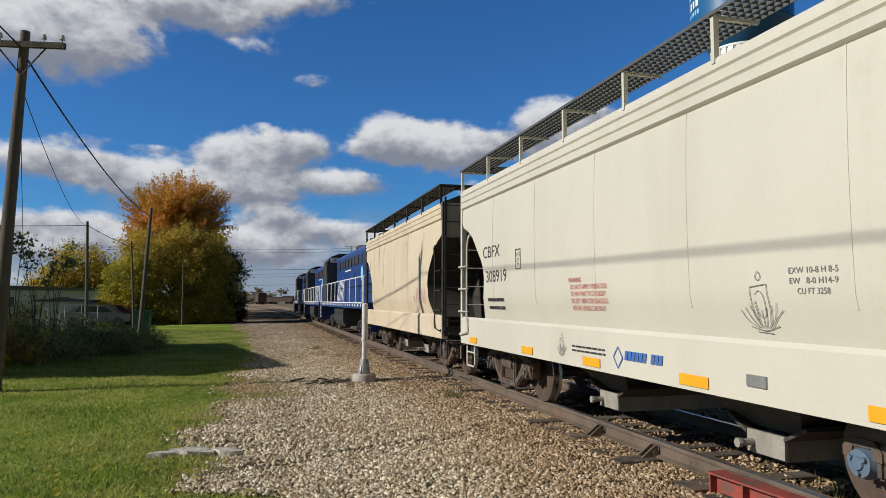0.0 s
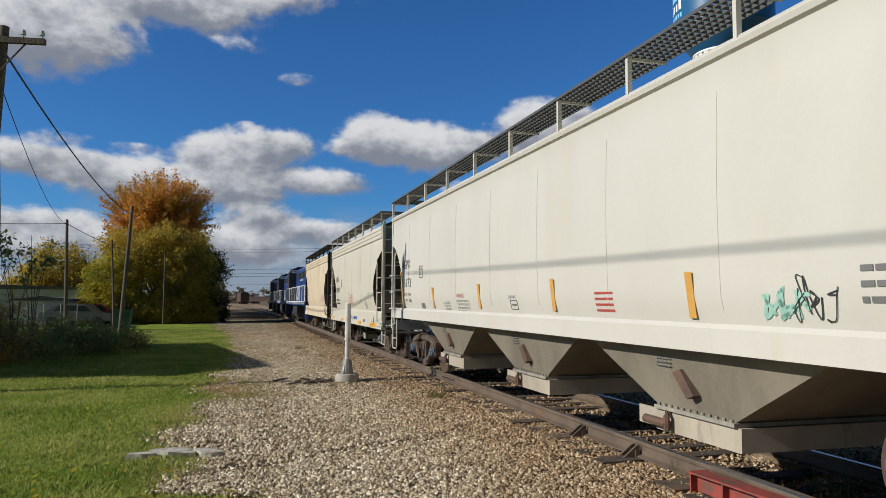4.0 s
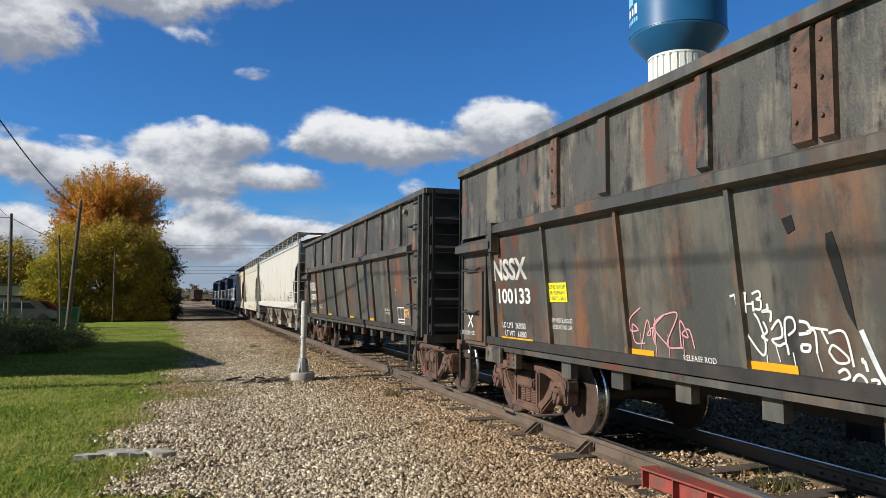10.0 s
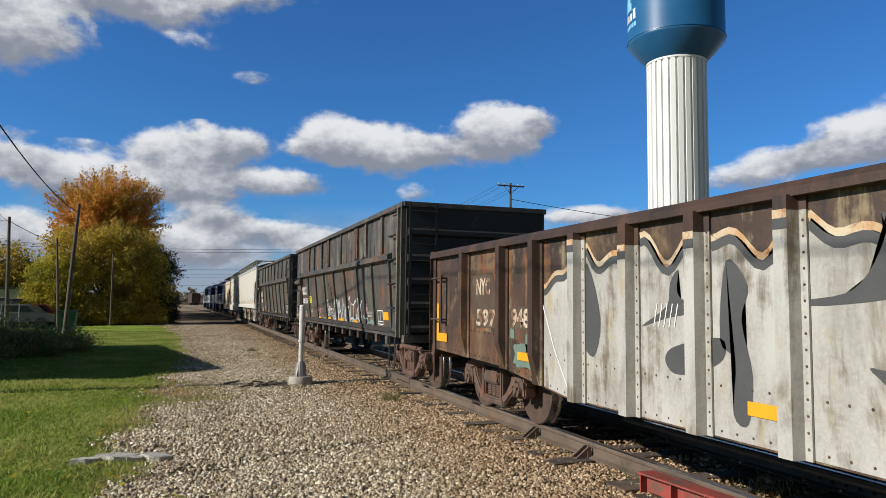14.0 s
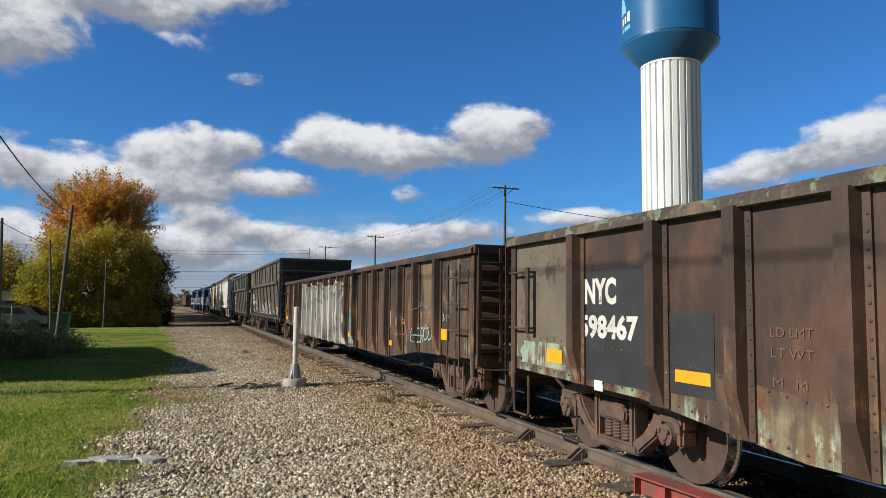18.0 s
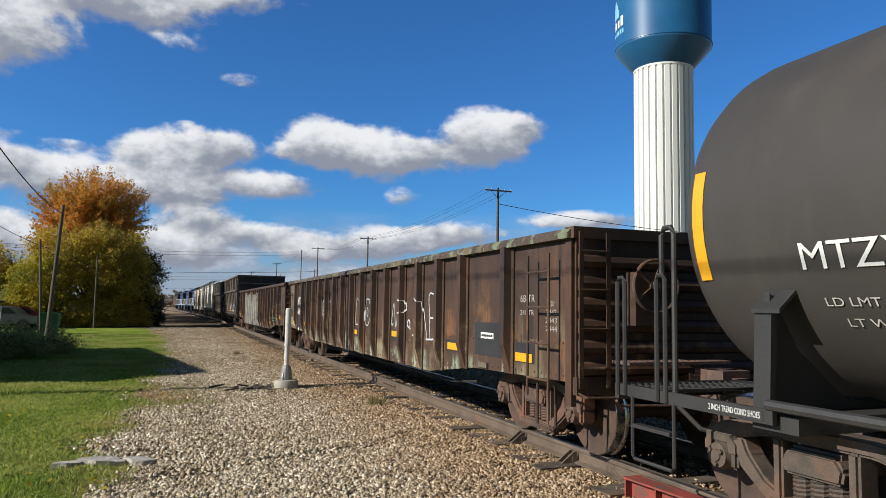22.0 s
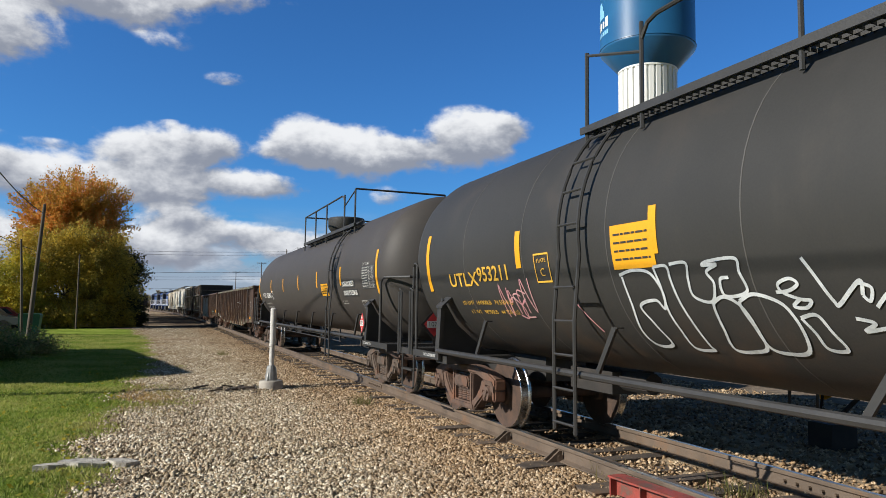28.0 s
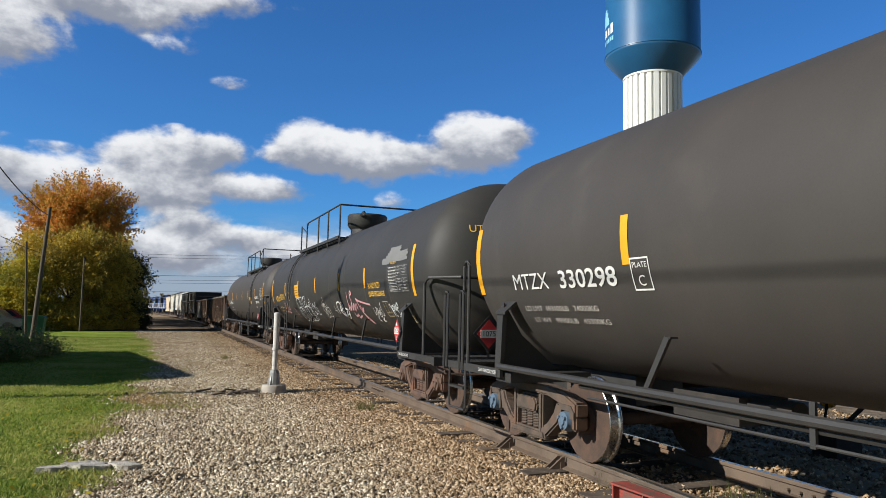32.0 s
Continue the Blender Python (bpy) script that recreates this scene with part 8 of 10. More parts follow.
            rod(bm, [(s * 1.46, a + 1.9, 0.83), (s * 1.46, b - 1.9, 0.83)], 0.013, 6)
            part("safety_bar", bm, M_BLACKTRIM, car)
            for k in range(7):
                y = h1 - 6.15 - 1.8 * k
                part("bar_post", bx(B(), s * 1.46 - 0.012, s * 1.46 + 0.012, y - 0.022, y + 0.022, 0.81, 1.10), M_BLACKTRIM, car)
        pitch, first = (2.77, 3.15) if paint is M_TANKDARK else (2.33, 4.67)
        for k in range(5 if paint is M_TANKDARK else 6):
            y = h1 - first - pitch * k
            bm = B()
            prism(bm, [(y + 0.27, 0.96), (y + 0.32, 0.98), (y + 0.03, 1.45), (y - 0.03, 1.43)], s * 1.37 - 0.015, s * 1.37 + 0.015, "x")
            bx(bm, s * 1.335 - 0.04, s * 1.335 + 0.04, y - 0.035, y + 0.03, 1.43, 1.445)
            part("pipe_brace", bm, M_BLACKTRIM, car)
    # top: dome, walkway, railing
    d = dome_s - mid
    part("dome", lathe(B(), [(0.46, zc + R - 0.12), (0.46, zc + R + 0.08), (0.50, zc + R + 0.12), (0.55, zc + R + 0.20), (0.56, zc + R + 0.46), (0.53, zc + R + 0.50), (0.05, zc + R + 0.52)], (0, d, 0), "z", 24), M_BLACKTRIM, car, smooth=True)
    k = 1 if ladder_s - mid > d else -1
    last = d - k * (1.45 if paint is M_TANKDARK else 0.70)
    lo, hi = sorted((last, ladder_s - mid + k * (0.35 if paint is M_TANKDARK else 0.66)))
    part("dome_clamp", rod(B(), [(-0.3, d - k * 0.48, zc + R + 0.44), (-0.3, d - k * 0.72, zc + R + 0.48), (-0.3, d - k * 0.76, zc + R + 0.38)], 0.05, 6), M_BLACKTRIM, car)
    zp = zc + 1.13
    for s in (-1, 1):
        bm = B()
        grating(bm, s * 1.0 - 0.14, s * 1.0 + 0.14, lo, hi, zp)
        bx(bm, s * 1.15 - 0.010, s * 1.15 + 0.010, lo, hi, zp - 0.03, zp + 0.045)
        part("walkway", bm, M_BLACKTRIM, car, "black steel grating walkway")
        ends = (ladder_s - mid + k * (0.27 if paint is M_TANKDARK else 0.60), last)
        for i in range(5):
            y = ends[0] + (ends[1] - ends[0]) * (0, 0.17, 0.50, 0.74, 1)[i]
            part("rail_post", rod(B(), [(s * 1.12, y, zp - 0.18), (s * 1.12, y, zp + 0.85)], 0.022, 6), M_BLACKTRIM, car)
        bm = B()
        y1 = ends[0] + (ends[1] - ends[0]) * 0.17
        rod(bm, [(s * 1.12, y1, zp + 0.68), (s * 1.12, y1 + (ends[1] - y1) * 0.02, zp + 0.81), (s * 1.12, y1 + (ends[1] - y1) * 0.05, zp + 0.85), (s * 1.12, ends[1], zp + 0.85)], 0.022, 6)
        if s < 0:
            rod(bm, [(-1.12, last, zp + 0.85), (1.12, last, zp + 0.85)], 0.024, 6)
        part("top_rail", bm, M_BLACKTRIM, car)
        bm = B()
        rod(bm, [(s * 1.12, ends[0], zp + 0.82), (s * 1.12, y1, zp + 0.56)], 0.016, 6)
        if s < 0 and paint is not M_TANKDARK:
            rod(bm, [(-1.12, ends[0], zp + 0.85), (1.12, ends[0], zp + 0.85)], 0.024, 6)
        part("mid_rail", bm, M_BLACKTRIM, car)
        # ladder bowed round the tank
        bm = B()
        yl = ladder_s - mid
        arc = [(s * (R + 0.09) * math.cos(q), zc + (R + 0.09) * math.sin(q)) for q in [radians(-8 + 66 * i / 12) for i in range(13)]]
        for dy in (-0.19, 0.19):
            rod(bm, [(s * 1.56, yl + dy, 0.42), (s * 1.57, yl + dy, 1.5)] + [(x, yl + dy, z) for x, z in arc], 0.02, 6)
        for i in range(10):
            if i < 5:
                x, z = s * 1.57, 0.50 + 0.33 * i
            else:
                q = radians(-2 + 13 * (i - 4.6))
                x, z = s * (R + 0.09) * math.cos(q), zc + (R + 0.09) * math.sin(q)
            rod(bm, [(x, yl - 0.19, z), (x, yl + 0.19, z)], 0.014, 6)
        part("ladder", bm, M_BLACKTRIM, car)
    # underframe gear between the trucks
    bm = B()
    bx(bm, -0.30, 0.30, trucks[0] - mid - 2.6, trucks[0] - mid - 1.7, 0.62, 0.88)
    rod(bm, [(-0.1, trucks[0] - mid - 3.1, 0.78), (-0.1, trucks[0] - mid - 2.6, 0.78)], 0.12, 10)
    part("brake_cylinder", bm, M_UNDER, car)
    for c in trucks:
        add_truck(car, c - mid, frames, caps)

    def place(u, v):
        """On the skin: u metres along (to the rear), v height above the rail."""
        q = math.asin(max(-0.999, min(0.999, (v - zc) / (R + 0.006))))
        return (-(R + 0.006) * math.cos(q), -u, v)
    return car, mid, place


def skin_patch(car, name, place, s0, s1, z0, z1, mid, material, label="", lift=0.0):
    bm = B()
    n = 6
    ring = []
    for i in range(n + 1):
        v = z0 + (z1 - z0) * i / n
        a, b = place(-(s0 - mid), v), place(-(s1 - mid), v)
        ring.append((bm.verts.new((a[0] - lift, a[1], a[2])), bm.verts.new((b[0] - lift, b[1], b[2]))))
    for p, q in zip(ring, ring[1:]):
        bm.faces.new((p[0], p[1], q[1], q[0]))
    return part(name, bm, material, car, label)


def skin_text(car, place, words, s, z, w, h, mid, material, bold=0.0):
    q = math.asin(max(-0.99, min(0.99, (z - 2.36) / 1.44)))
    ob = text_part("lettering", words, h, on_side(0, s - mid, 0), material, car, width=w, bold=bold)
    for v in ob.data.vertices:
        a = q + v.co.z / 1.44
        v.co.x, v.co.z = -1.449 * math.cos(a), 2.36 + 1.449 * math.sin(a)
    return ob


def skin_bars(car, place, s, z, w, h, rows, mid, material, seed):
    r = random.Random(seed)
    bm = B()
    for i in range(rows):
        v = z + h / 2 - h * (i + 0.5) / rows
        at = -w / 2
        while at < w / 2 - 0.01:
            k = min(w * r.uniform(0.08, 0.2), w / 2 - at)
            hh = h / rows * 0.12
            vs = [place(-(s - mid) + at, v - hh), place(-(s - mid) + at + k, v - hh), place(-(s - mid) + at + k, v + hh), place(-(s - mid) + at, v + hh)]
            bm.faces.new([bm.verts.new((a[0] - 0.003, a[1], a[2])) for a in vs])
            at += k + w * 0.03
    return part("stencil_lines", bm, material, car)


def make_tank_cars():
    specs = (
        ("long dark grey pressure tank car with white lettering", -89.85, -108.6, (-91.56, -107.02), M_TANKBLACK, -99.42, -104.15, M_FRAMEGREY, None, "401"),
        ("long black pressure tank car with yellow lettering and graffiti", -109.3, -127.8, (-111.05, -126.08), M_TANKDARK, -118.38, -114.66, M_FRAME, None, "u"),
        ("dark grey pressure tank car with white lettering", -128.25, -147.0, (-129.98, -145.4), M_TANKBLACK, -137.82, -142.55, M_FRAMEGREY, M_CAPBLUE, "298"),
    )
    for label, f, r, tr, paint, dome, lad, frames, caps, kind in specs:
        car, mid, place = tank_car(label, f, r, tr, paint, dome, lad, frames, caps, 0.0 if kind == "u" else 0.25)
        L = lambda words, s, z, w, h, m, b=0.0: skin_text(car, place, words, s, z, w, h, mid, m, b)
        P = lambda name, s0, s1, z0, z1, m, lab="", lift=0.0: skin_patch(car, name, place, s0, s1, z0, z1, mid, m, lab, lift)
        if kind != "u":
            d = f + 89.85
            P("reflector_strip", d - 90.79, d - 90.91, 1.85, 2.70, M_YELLOW)
            P("reflector_strip", d - 93.96, d - 94.07, 2.07, 2.52, M_YELLOW)
            for s0 in (96.66, 99.40, 102.1):
                P("reflector_strip", d - s0, d - s0 - 0.1, 2.07, 2.50, M_YELLOW)
            P("reflector_strip", d - 107.6, d - 107.72, 1.85, 2.70, M_YELLOW)
            L("MTZX", d - 92.17, 1.97, 0.80, 0.19, M_WHITE, 0.0)
            L("330401" if kind == "401" else "330298", d - 93.32, 1.97, 1.02, 0.19, M_WHITE, 0.004)
            gauge = [(-0.13, 0.13, 0.13, 0.145), (-0.13, 0.13, -0.145, -0.13), (-0.13, -0.118, -0.145, 0.145), (0.118, 0.13, -0.145, 0.145)]
            for a, b, u, v in gauge:
                P("plate_box", d - 94.20 - a, d - 94.20 - b, 1.98 + u, 1.98 + v, M_WHITE, "", 0.002)
            L("PLATE", d - 94.20, 2.06, 0.2, 0.05, M_WHITE)
            L("C", d - 94.20, 1.92, 0.09, 0.10, M_WHITE)
            L("LD LMT  162600LB   73800KG" if kind == "401" else "LD LMT  163100LB   74000KG", d - 92.62, 1.68, 1.5, 0.065, M_DIRTYWHITE)
            L("LT WT  100400LB   45500KG" if kind == "401" else "LT WT   99900LB   45300KG", d - 92.72, 1.55, 1.5, 0.065, M_DIRTYWHITE)
            P("emergency_sign", d - 102.62, d - 103.40, 1.86, 2.16, M_YELLOW, "yellow sign with black writing", 0.001)
            skin_bars(car, lambda u, v: tuple(c - (0.002 if i == 0 else 0) for i, c in enumerate(place(u, v))), d - 103.01, 1.98, 0.66, 0.17, 3, mid, M_BLACKINK, 5)
            L("FOR CHEMICAL EMERGENCY", d - 103.01, 2.10, 0.66, 0.05, M_BLACKINK)
            P("sign_panel", d - 104.84, d - 105.98, 2.02, 2.17, M_BLACKINK, "black panel", -0.002)
            P("sign_panel", d - 104.84, d - 106.14, 1.82, 1.98, M_BLACKINK, "black panel", -0.002)
            L("NON-ODORIZED", d - 105.41, 2.095, 1.0, 0.115, M_WHITE, 0.003)
            skin_bars(car, place, d - 104.79, 1.70, 0.45, 0.1, 2, mid, M_DIRTYWHITE, 6)
            L("LIQUEFIED PETROLEUM GAS", d - 105.49, 1.90, 1.16, 0.105, M_WHITE, 0.003)
            P("reflector_strip", d - 104.70, d - 104.80, 2.08, 2.5, M_YELLOW)
            for i in range(9):
                P("data_table", d - 106.62, d - 107.52, 1.98 + 0.052 * i, 1.983 + 0.052 * i, M_DIRTYWHITE, "", 0.002)
            P("data_panel", d - 106.58, d - 107.56, 1.96, 2.42, M_BLACKINK, "black panel")
            skin_bars(car, place, d - 106.83, 2.2, 0.38, 0.42, 8, mid, M_DIRTYWHITE, 8)
            for i in range(8):
                for k in (107.15, 107.4):
                    L("2016" if k < 107.3 else "2026", d - k, 2.006 + 0.052 * i, 0.11, 0.028, M_DIRTYWHITE)
            for k in (107.03, 107.27):
                P("data_table", d - k, d - k - 0.004, 1.98, 2.40, M_DIRTYWHITE, "", 0.002)
            L("DOT 112J340W", d - 106.95, 2.46, 0.5, 0.05, M_DIRTYWHITE)
            for a, b, u, v in ((-0.22, 0.22, 0.105, 0.12), (-0.22, 0.22, -0.07, -0.062), (-0.22, 0.22, -0.12, -0.105), (-0.22, -0.208, -0.12, 0.12), (0.208, 0.22, -0.12, 0.12), (-0.005, 0.005, -0.06, 0.105)):
                P("test_stencil", d - 106.40 - a, d - 106.40 - b, 1.61 + u, 1.61 + v, M_DIRTYWHITE, "", 0.002)
        else:
            P("reflector_strip", -110.42, -110.54, 1.85, 2.70, M_YELLOW)
            P("reflector_strip", -113.36, -113.48, 2.07, 2.5, M_YELLOW)
            for s0 in (115.80, 118.40, 121.17, 123.5):
                P("reflector_strip", -s0, -s0 - 0.1, 2.08, 2.49, M_YELLOW)
            P("reflector_strip", -126.51, -126.63, 1.88, 2.74, M_YELLOW)
            L("UTLX", -111.75, 1.98, 0.95, 0.19, M_DULLYELLOW, 0.004)
            L("953211", -112.7, 2.03, 0.85, 0.19, M_DULLYELLOW, 0.004)
            L("LD LMT  164300LB   74 550 KG", -112.25, 1.68, 1.5, 0.06, M_DULLYELLOW)
            L("LT WT   98700LB   44 750 KG", -112.35, 1.56, 1.4, 0.06, M_DULLYELLOW)
            for a, b, u, v in ((-0.16, 0.16, 0.14, 0.16), (-0.16, 0.16, -0.16, -0.14), (-0.16, -0.145, -0.16, 0.16), (0.145, 0.16, -0.16, 0.16)):
                P("plate_box", -113.95 - a, -113.95 - b, 2.05 + u, 2.05 + v, M_DULLYELLOW, "", 0.002)
            L("PLATE", -113.95, 2.13, 0.2, 0.045, M_DULLYELLOW)
            L("C", -113.95, 2.0, 0.09, 0.09, M_DULLYELLOW)
            P("emergency_sign", -115.25, -115.85, 1.97, 2.37, M_YELLOW, "yellow sign with black writing", 0.001)
            skin_bars(car, lambda u, v: tuple(c - (0.002 if i == 0 else 0) for i, c in enumerate(place(u, v))), -115.55, 2.17, 0.5, 0.3, 4, mid, M_BLACKINK, 15)
            up = lambda u, v: tuple(c - (0.003 if i == 0 else 0) for i, c in enumerate(place(u, v)))
            W = "white spray-painted outline graffiti"
            tag(up, "NASEN", -112.75, 1.50, 0.75, 0.34, 0.018, M_PINK, car, mid, "pink spray-painted tag", 81)
            tag(up, "/", -114.45, 1.45, 0.4, 0.2, 0.02, M_PINK, car, mid, "pink spray-painted line", 80, -1.0)
            sprayed(up, FAT_LETTERS, -115.26, -116.75, 1.28, 1.99, 0.024, M_SPRAYWHITE, car, mid, W)
            sprayed(up, FAT_TAIL, -116.30, -117.34, 1.30, 1.83, 0.024, M_SPRAYWHITE, car, mid, W)
            sprayed(up, QUICK_TAG, -117.29, -118.19, 1.49, 1.96, 0.026, M_SPRAYWHITE, car, mid, "white spray-painted tag")
            sprayed(up, ROUND_TAG, -118.85, -119.60, 1.42, 1.96, 0.022, M_DIRTYWHITE, car, mid, "pale round spray-painted tag")
            sprayed(up, FEATHER, -120.18, -120.45, 1.51, 1.74, 0.010, M_DIRTYWHITE, car, mid, "thin pale marker tag")
            sprayed(up, LOOSE_TAG, -120.57, -121.54, 1.43, 1.81, 0.030, M_WHITE, car, mid, "white spray-painted tag")
            sprayed(up, ARROW_TAG, -121.68, -123.61, 1.36, 2.04, 0.036, M_PINK, car, mid, "pink spray-painted tag with an arrow")
            sprayed(up, SPIKY_TAG, -123.71, -124.32, 1.41, 1.79, 0.020, M_WHITE, car, mid, "white spray-painted tag")
            sprayed(up, FRAYED_TAG, -124.92, -125.45, 1.52, 1.77, 0.026, M_SPRAYWHITE, car, mid, "frayed white spray-painted tag")
            for a, b, u, v in ((-0.16, 0.16, 0.13, 0.145), (-0.16, 0.16, -0.08, -0.07), (-0.16, 0.16, -0.145, -0.13), (-0.16, -0.148, -0.145, 0.145), (0.148, 0.16, -0.145, 0.145), (-0.006, 0.006, -0.07, 0.13)):
                P("test_stencil", -124.72 - a, -124.72 - b, 1.66 + u, 1.66 + v, M_STICKER, "", 0.002)
            P("sign_panel", -123.66, -124.95, 1.86, 2.22, M_BLACKINK, "black panel", -0.001)
            L("NON-ODORIZED", -124.22, 2.11, 0.82, 0.115, M_DULLYELLOW, 0.004)
            L("LIQUEFIED PETROLEUM GAS", -124.30, 1.95, 1.10, 0.10, M_DULLYELLOW, 0.004)
            for i in range(9):
                P("data_table", -125.2, -126.3, 1.97 + 0.055 * i, 1.973 + 0.055 * i, M_DIRTYWHITE, "", 0.002)
            P("data_panel", -125.15, -126.35, 1.95, 2.44, M_BLACKINK, "black panel")
            skin_bars(car, place, -125.46, 2.2, 0.45, 0.46, 8, mid, M_DIRTYWHITE, 18)
            for k, (s0, s1, z0, z1) in enumerate(((-124.82, -125.30, 2.50, 2.57), (-125.05, -126.30, 2.53, 2.66), (-125.20, -125.85, 2.66, 2.76))):
                brush = [[(0.04 * math.sin(i * 2.3 + k), i / 3), (0.3, i / 3 + 0.06 * math.sin(i + k)), (0.7, i / 3 - 0.05), (1.0 - 0.05 * (i % 2), i / 3 + 0.04)] for i in range(4)]
                sprayed(up, brush, s0, s1, z0, z1, 0.046, M_GREYPATCH, car, mid, "grey brushed-out patch")
            L("DOT-112J340W", -125.5, 2.485, 0.34, 0.045, M_DULLYELLOW)
            for words, z, w, h in (("UTLX 953211", 2.93, 0.95, 0.12), ("CAPT  33500 GALLONS", 2.74, 0.70, 0.05), ("128 180 L", 2.65, 0.34, 0.05), ("SPEC DOT 112J340W", 2.56, 0.66, 0.05), ("36 WELD", 2.47, 0.3, 0.05)):
                ob = text_part("lettering", words, h, on_end(0, -0.36, z), M_DULLYELLOW, car, width=w)
                for v in ob.data.vertices:
                    k = min(0.98, (v.co.x ** 2 + (v.co.z - 2.36) ** 2) / 2.074)
                    v.co.y = r - mid + 0.8 * (1 - math.sqrt(1 - k)) - 0.006
            for k, (a, z) in enumerate((c, z) for z in (2.02, 2.075, 2.13, 2.185, 2.30, 2.355, 2.41) for c in (125.85, 126.15)):
                L("2015" if k % 2 == 0 else "2025", -a, z - 0.01, 0.12, 0.03, M_DIRTYWHITE)
            for a in (125.7, 126.0):
                P("data_table", -a, -a - 0.004, 1.95, 2.43, M_DIRTYWHITE, "", 0.002)
            P("inspection_sticker", -125.85, -126.05, 1.42, 1.55, M_STICKER, "yellowed paper sticker")


def locomotive(label, front, rear, cab_front=True):
    mid = (front + rear) / 2
    half = (front - rear) / 2
    car = new_car("diesel_locomotive", label, "locomotive", mid, half - 3.2, "locomotives of the train")
    bm = B()
    bx(bm, -1.5, 1.5, -half, half, 1.28, 1.52)
    for s in (-1, 1):
        bx(bm, -1.5, 1.5, s * half - 0.06, s * half + 0.06, 0.45, 1.3)
    part("frame", bm, M_BLUE, car)
    bm = B()
    for s in (-1, 1):
        for i in range(int(half * 2 / 0.8)):
            bx(bm, s * 1.515 - 0.006, s * 1.515 + 0.006, -half + 0.3 + 0.8 * i, -half + 0.55 + 0.8 * i, 1.36, 1.46)
    part("sill_marks", bm, M_WHITE, car, "white reflective blocks along the sill")
    c = half - 3.9
    bm = B()
    prism(bm, [(-0.92, 1.5), (0.92, 1.5), (0.92, 3.80), (0.84, 3.95), (0.6, 4.05), (-0.6, 4.05), (-0.84, 3.95), (-0.92, 3.80)], -half + 0.9, c, "y")
    part("long_hood", bm, M_BLUE, car)
    for i in range(7):
        y = -half + 1.4 + (half * 2 - 6.0) * i / 7
        for s in (-1, 1):
            part("hood_door", bx(B(), min(s * 0.92, s * 0.945), max(s * 0.92, s * 0.945), y, y + (half * 2 - 6.0) / 7 - 0.12, 1.62, 2.9), M_BLUE, car)
    bm = B()
    bx(bm, -0.97, 0.97, -half + 1.0, -half + 3.2, 3.0, 3.85)
    part("radiator_grille", bm, M_LOCOBLACK, car)
    bm = B()
    prism(bm, [(-1.48, 1.5), (1.48, 1.5), (1.48, 3.7), (1.25, 4.05), (0.8, 4.22), (-0.8, 4.22), (-1.25, 4.05), (-1.48, 3.7)], c, c + 2.2, "y")
    cab = part("cab", bm, M_LOCOBLACK, car)
    for s in (-1, 1):
        bm = B()
        bx(bm, s * 1.485 - 0.01, s * 1.485 + 0.01, c + 0.3, c + 1.8, 3.0, 3.75)
        part("cab_window", bm, M_UNDER, cab)
    bm = B()
    bx(bm, -1.30, -0.80, c - 0.01, c - 0.0, 3.72, 3.98)
    part("number_board", bm, M_WHITE, cab, "white number board")
    bm = B()
    bm.free()
    text_part("number_marks", "383", 0.16, on_end(c - 0.012, -1.05, 3.85), M_BLACKINK, cab, width=0.36)
    bm = B()
    prism(bm, [(-0.9, 1.5), (0.9, 1.5), (0.9, 3.0), (0.7, 3.1), (-0.7, 3.1), (-0.9, 3.0)], c + 2.2, half - 0.5, "y")
    part("short_hood", bm, M_BLUE, car)
    bm = B()
    prism(bm, [(-1.25, 0.42), (1.25, 0.42), (1.38, 0.65), (1.38, 1.15), (1.2, 1.28), (-1.2, 1.28), (-1.38, 1.15), (-1.38, 0.65)], -1.9, 1.9, "y")
    part("fuel_tank", bm, M_LOCOBLACK, car)
    for s in (-1, 1):
        bm = B()
        for y in [-half + 0.4 + (half * 2 - 0.8) * k / 9 for k in range(10)]:
            rod(bm, [(s * 1.46, y, 1.5), (s * 1.46, y, 2.5)], 0.022, 6)
        rod(bm, [(s * 1.46, -half + 0.4, 2.5), (s * 1.46, half - 0.4, 2.5)], 0.024, 6)
        part("handrail", bm, M_WHITE, car)
        for y in (-half + 0.15, half - 0.15):
            bm = B()
            rod(bm, [(s * 1.46, y, 0.6), (s * 1.46, y, 2.5), (s * 1.3, y, 2.62), (s * 0.9, y, 2.62)], 0.028, 6)
            part("corner_rail", bm, M_WHITE, car)
            bm = B()
            for k in range(4):
                bx(bm, min(s * 1.2, s * 1.5), max(s * 1.2, s * 1.5), y - 0.2, y + 0.2, 0.45 + 0.27 * k, 0.48 + 0.27 * k)
            part("steps", bm, M_LOCOBLACK, car)
    # white slanted bars and band on the hood
    bm = B()
    for i in range(5):
        y = c - 0.5 - 0.55 * i
        prism(bm, [(y, 1.6), (y - 0.22, 1.6), (y - 1.1, 2.6), (y - 0.88, 2.6)], -0.955, -0.948, "x")
    part("white_stripes", bm, M_WHITE, car)
    part("lettering", bars_bm(-0.948, c - 5.2, 3.05, 2.2, 0.16, 1, 0.0, 61), M_WHITE, car)
    part("round_emblem", lathe(B(), [(0.02, -0.955), (0.32, -0.955), (0.32, -0.947), (0.02, -0.947)], (0, -half + 4.1, 2.75), "x", 20), M_SKYBLUE, car, "pale round emblem")
    for i in range(9):
        y = c - 1.0 - 1.15 * i
        if y > -half + 3.6:
            for s in (-1, 1):
                part("louvre", bx(B(), min(s * 0.92, s * 0.95), max(s * 0.92, s * 0.95), y - 0.8, y, 3.22, 3.62), M_LOCOBLACK, car)
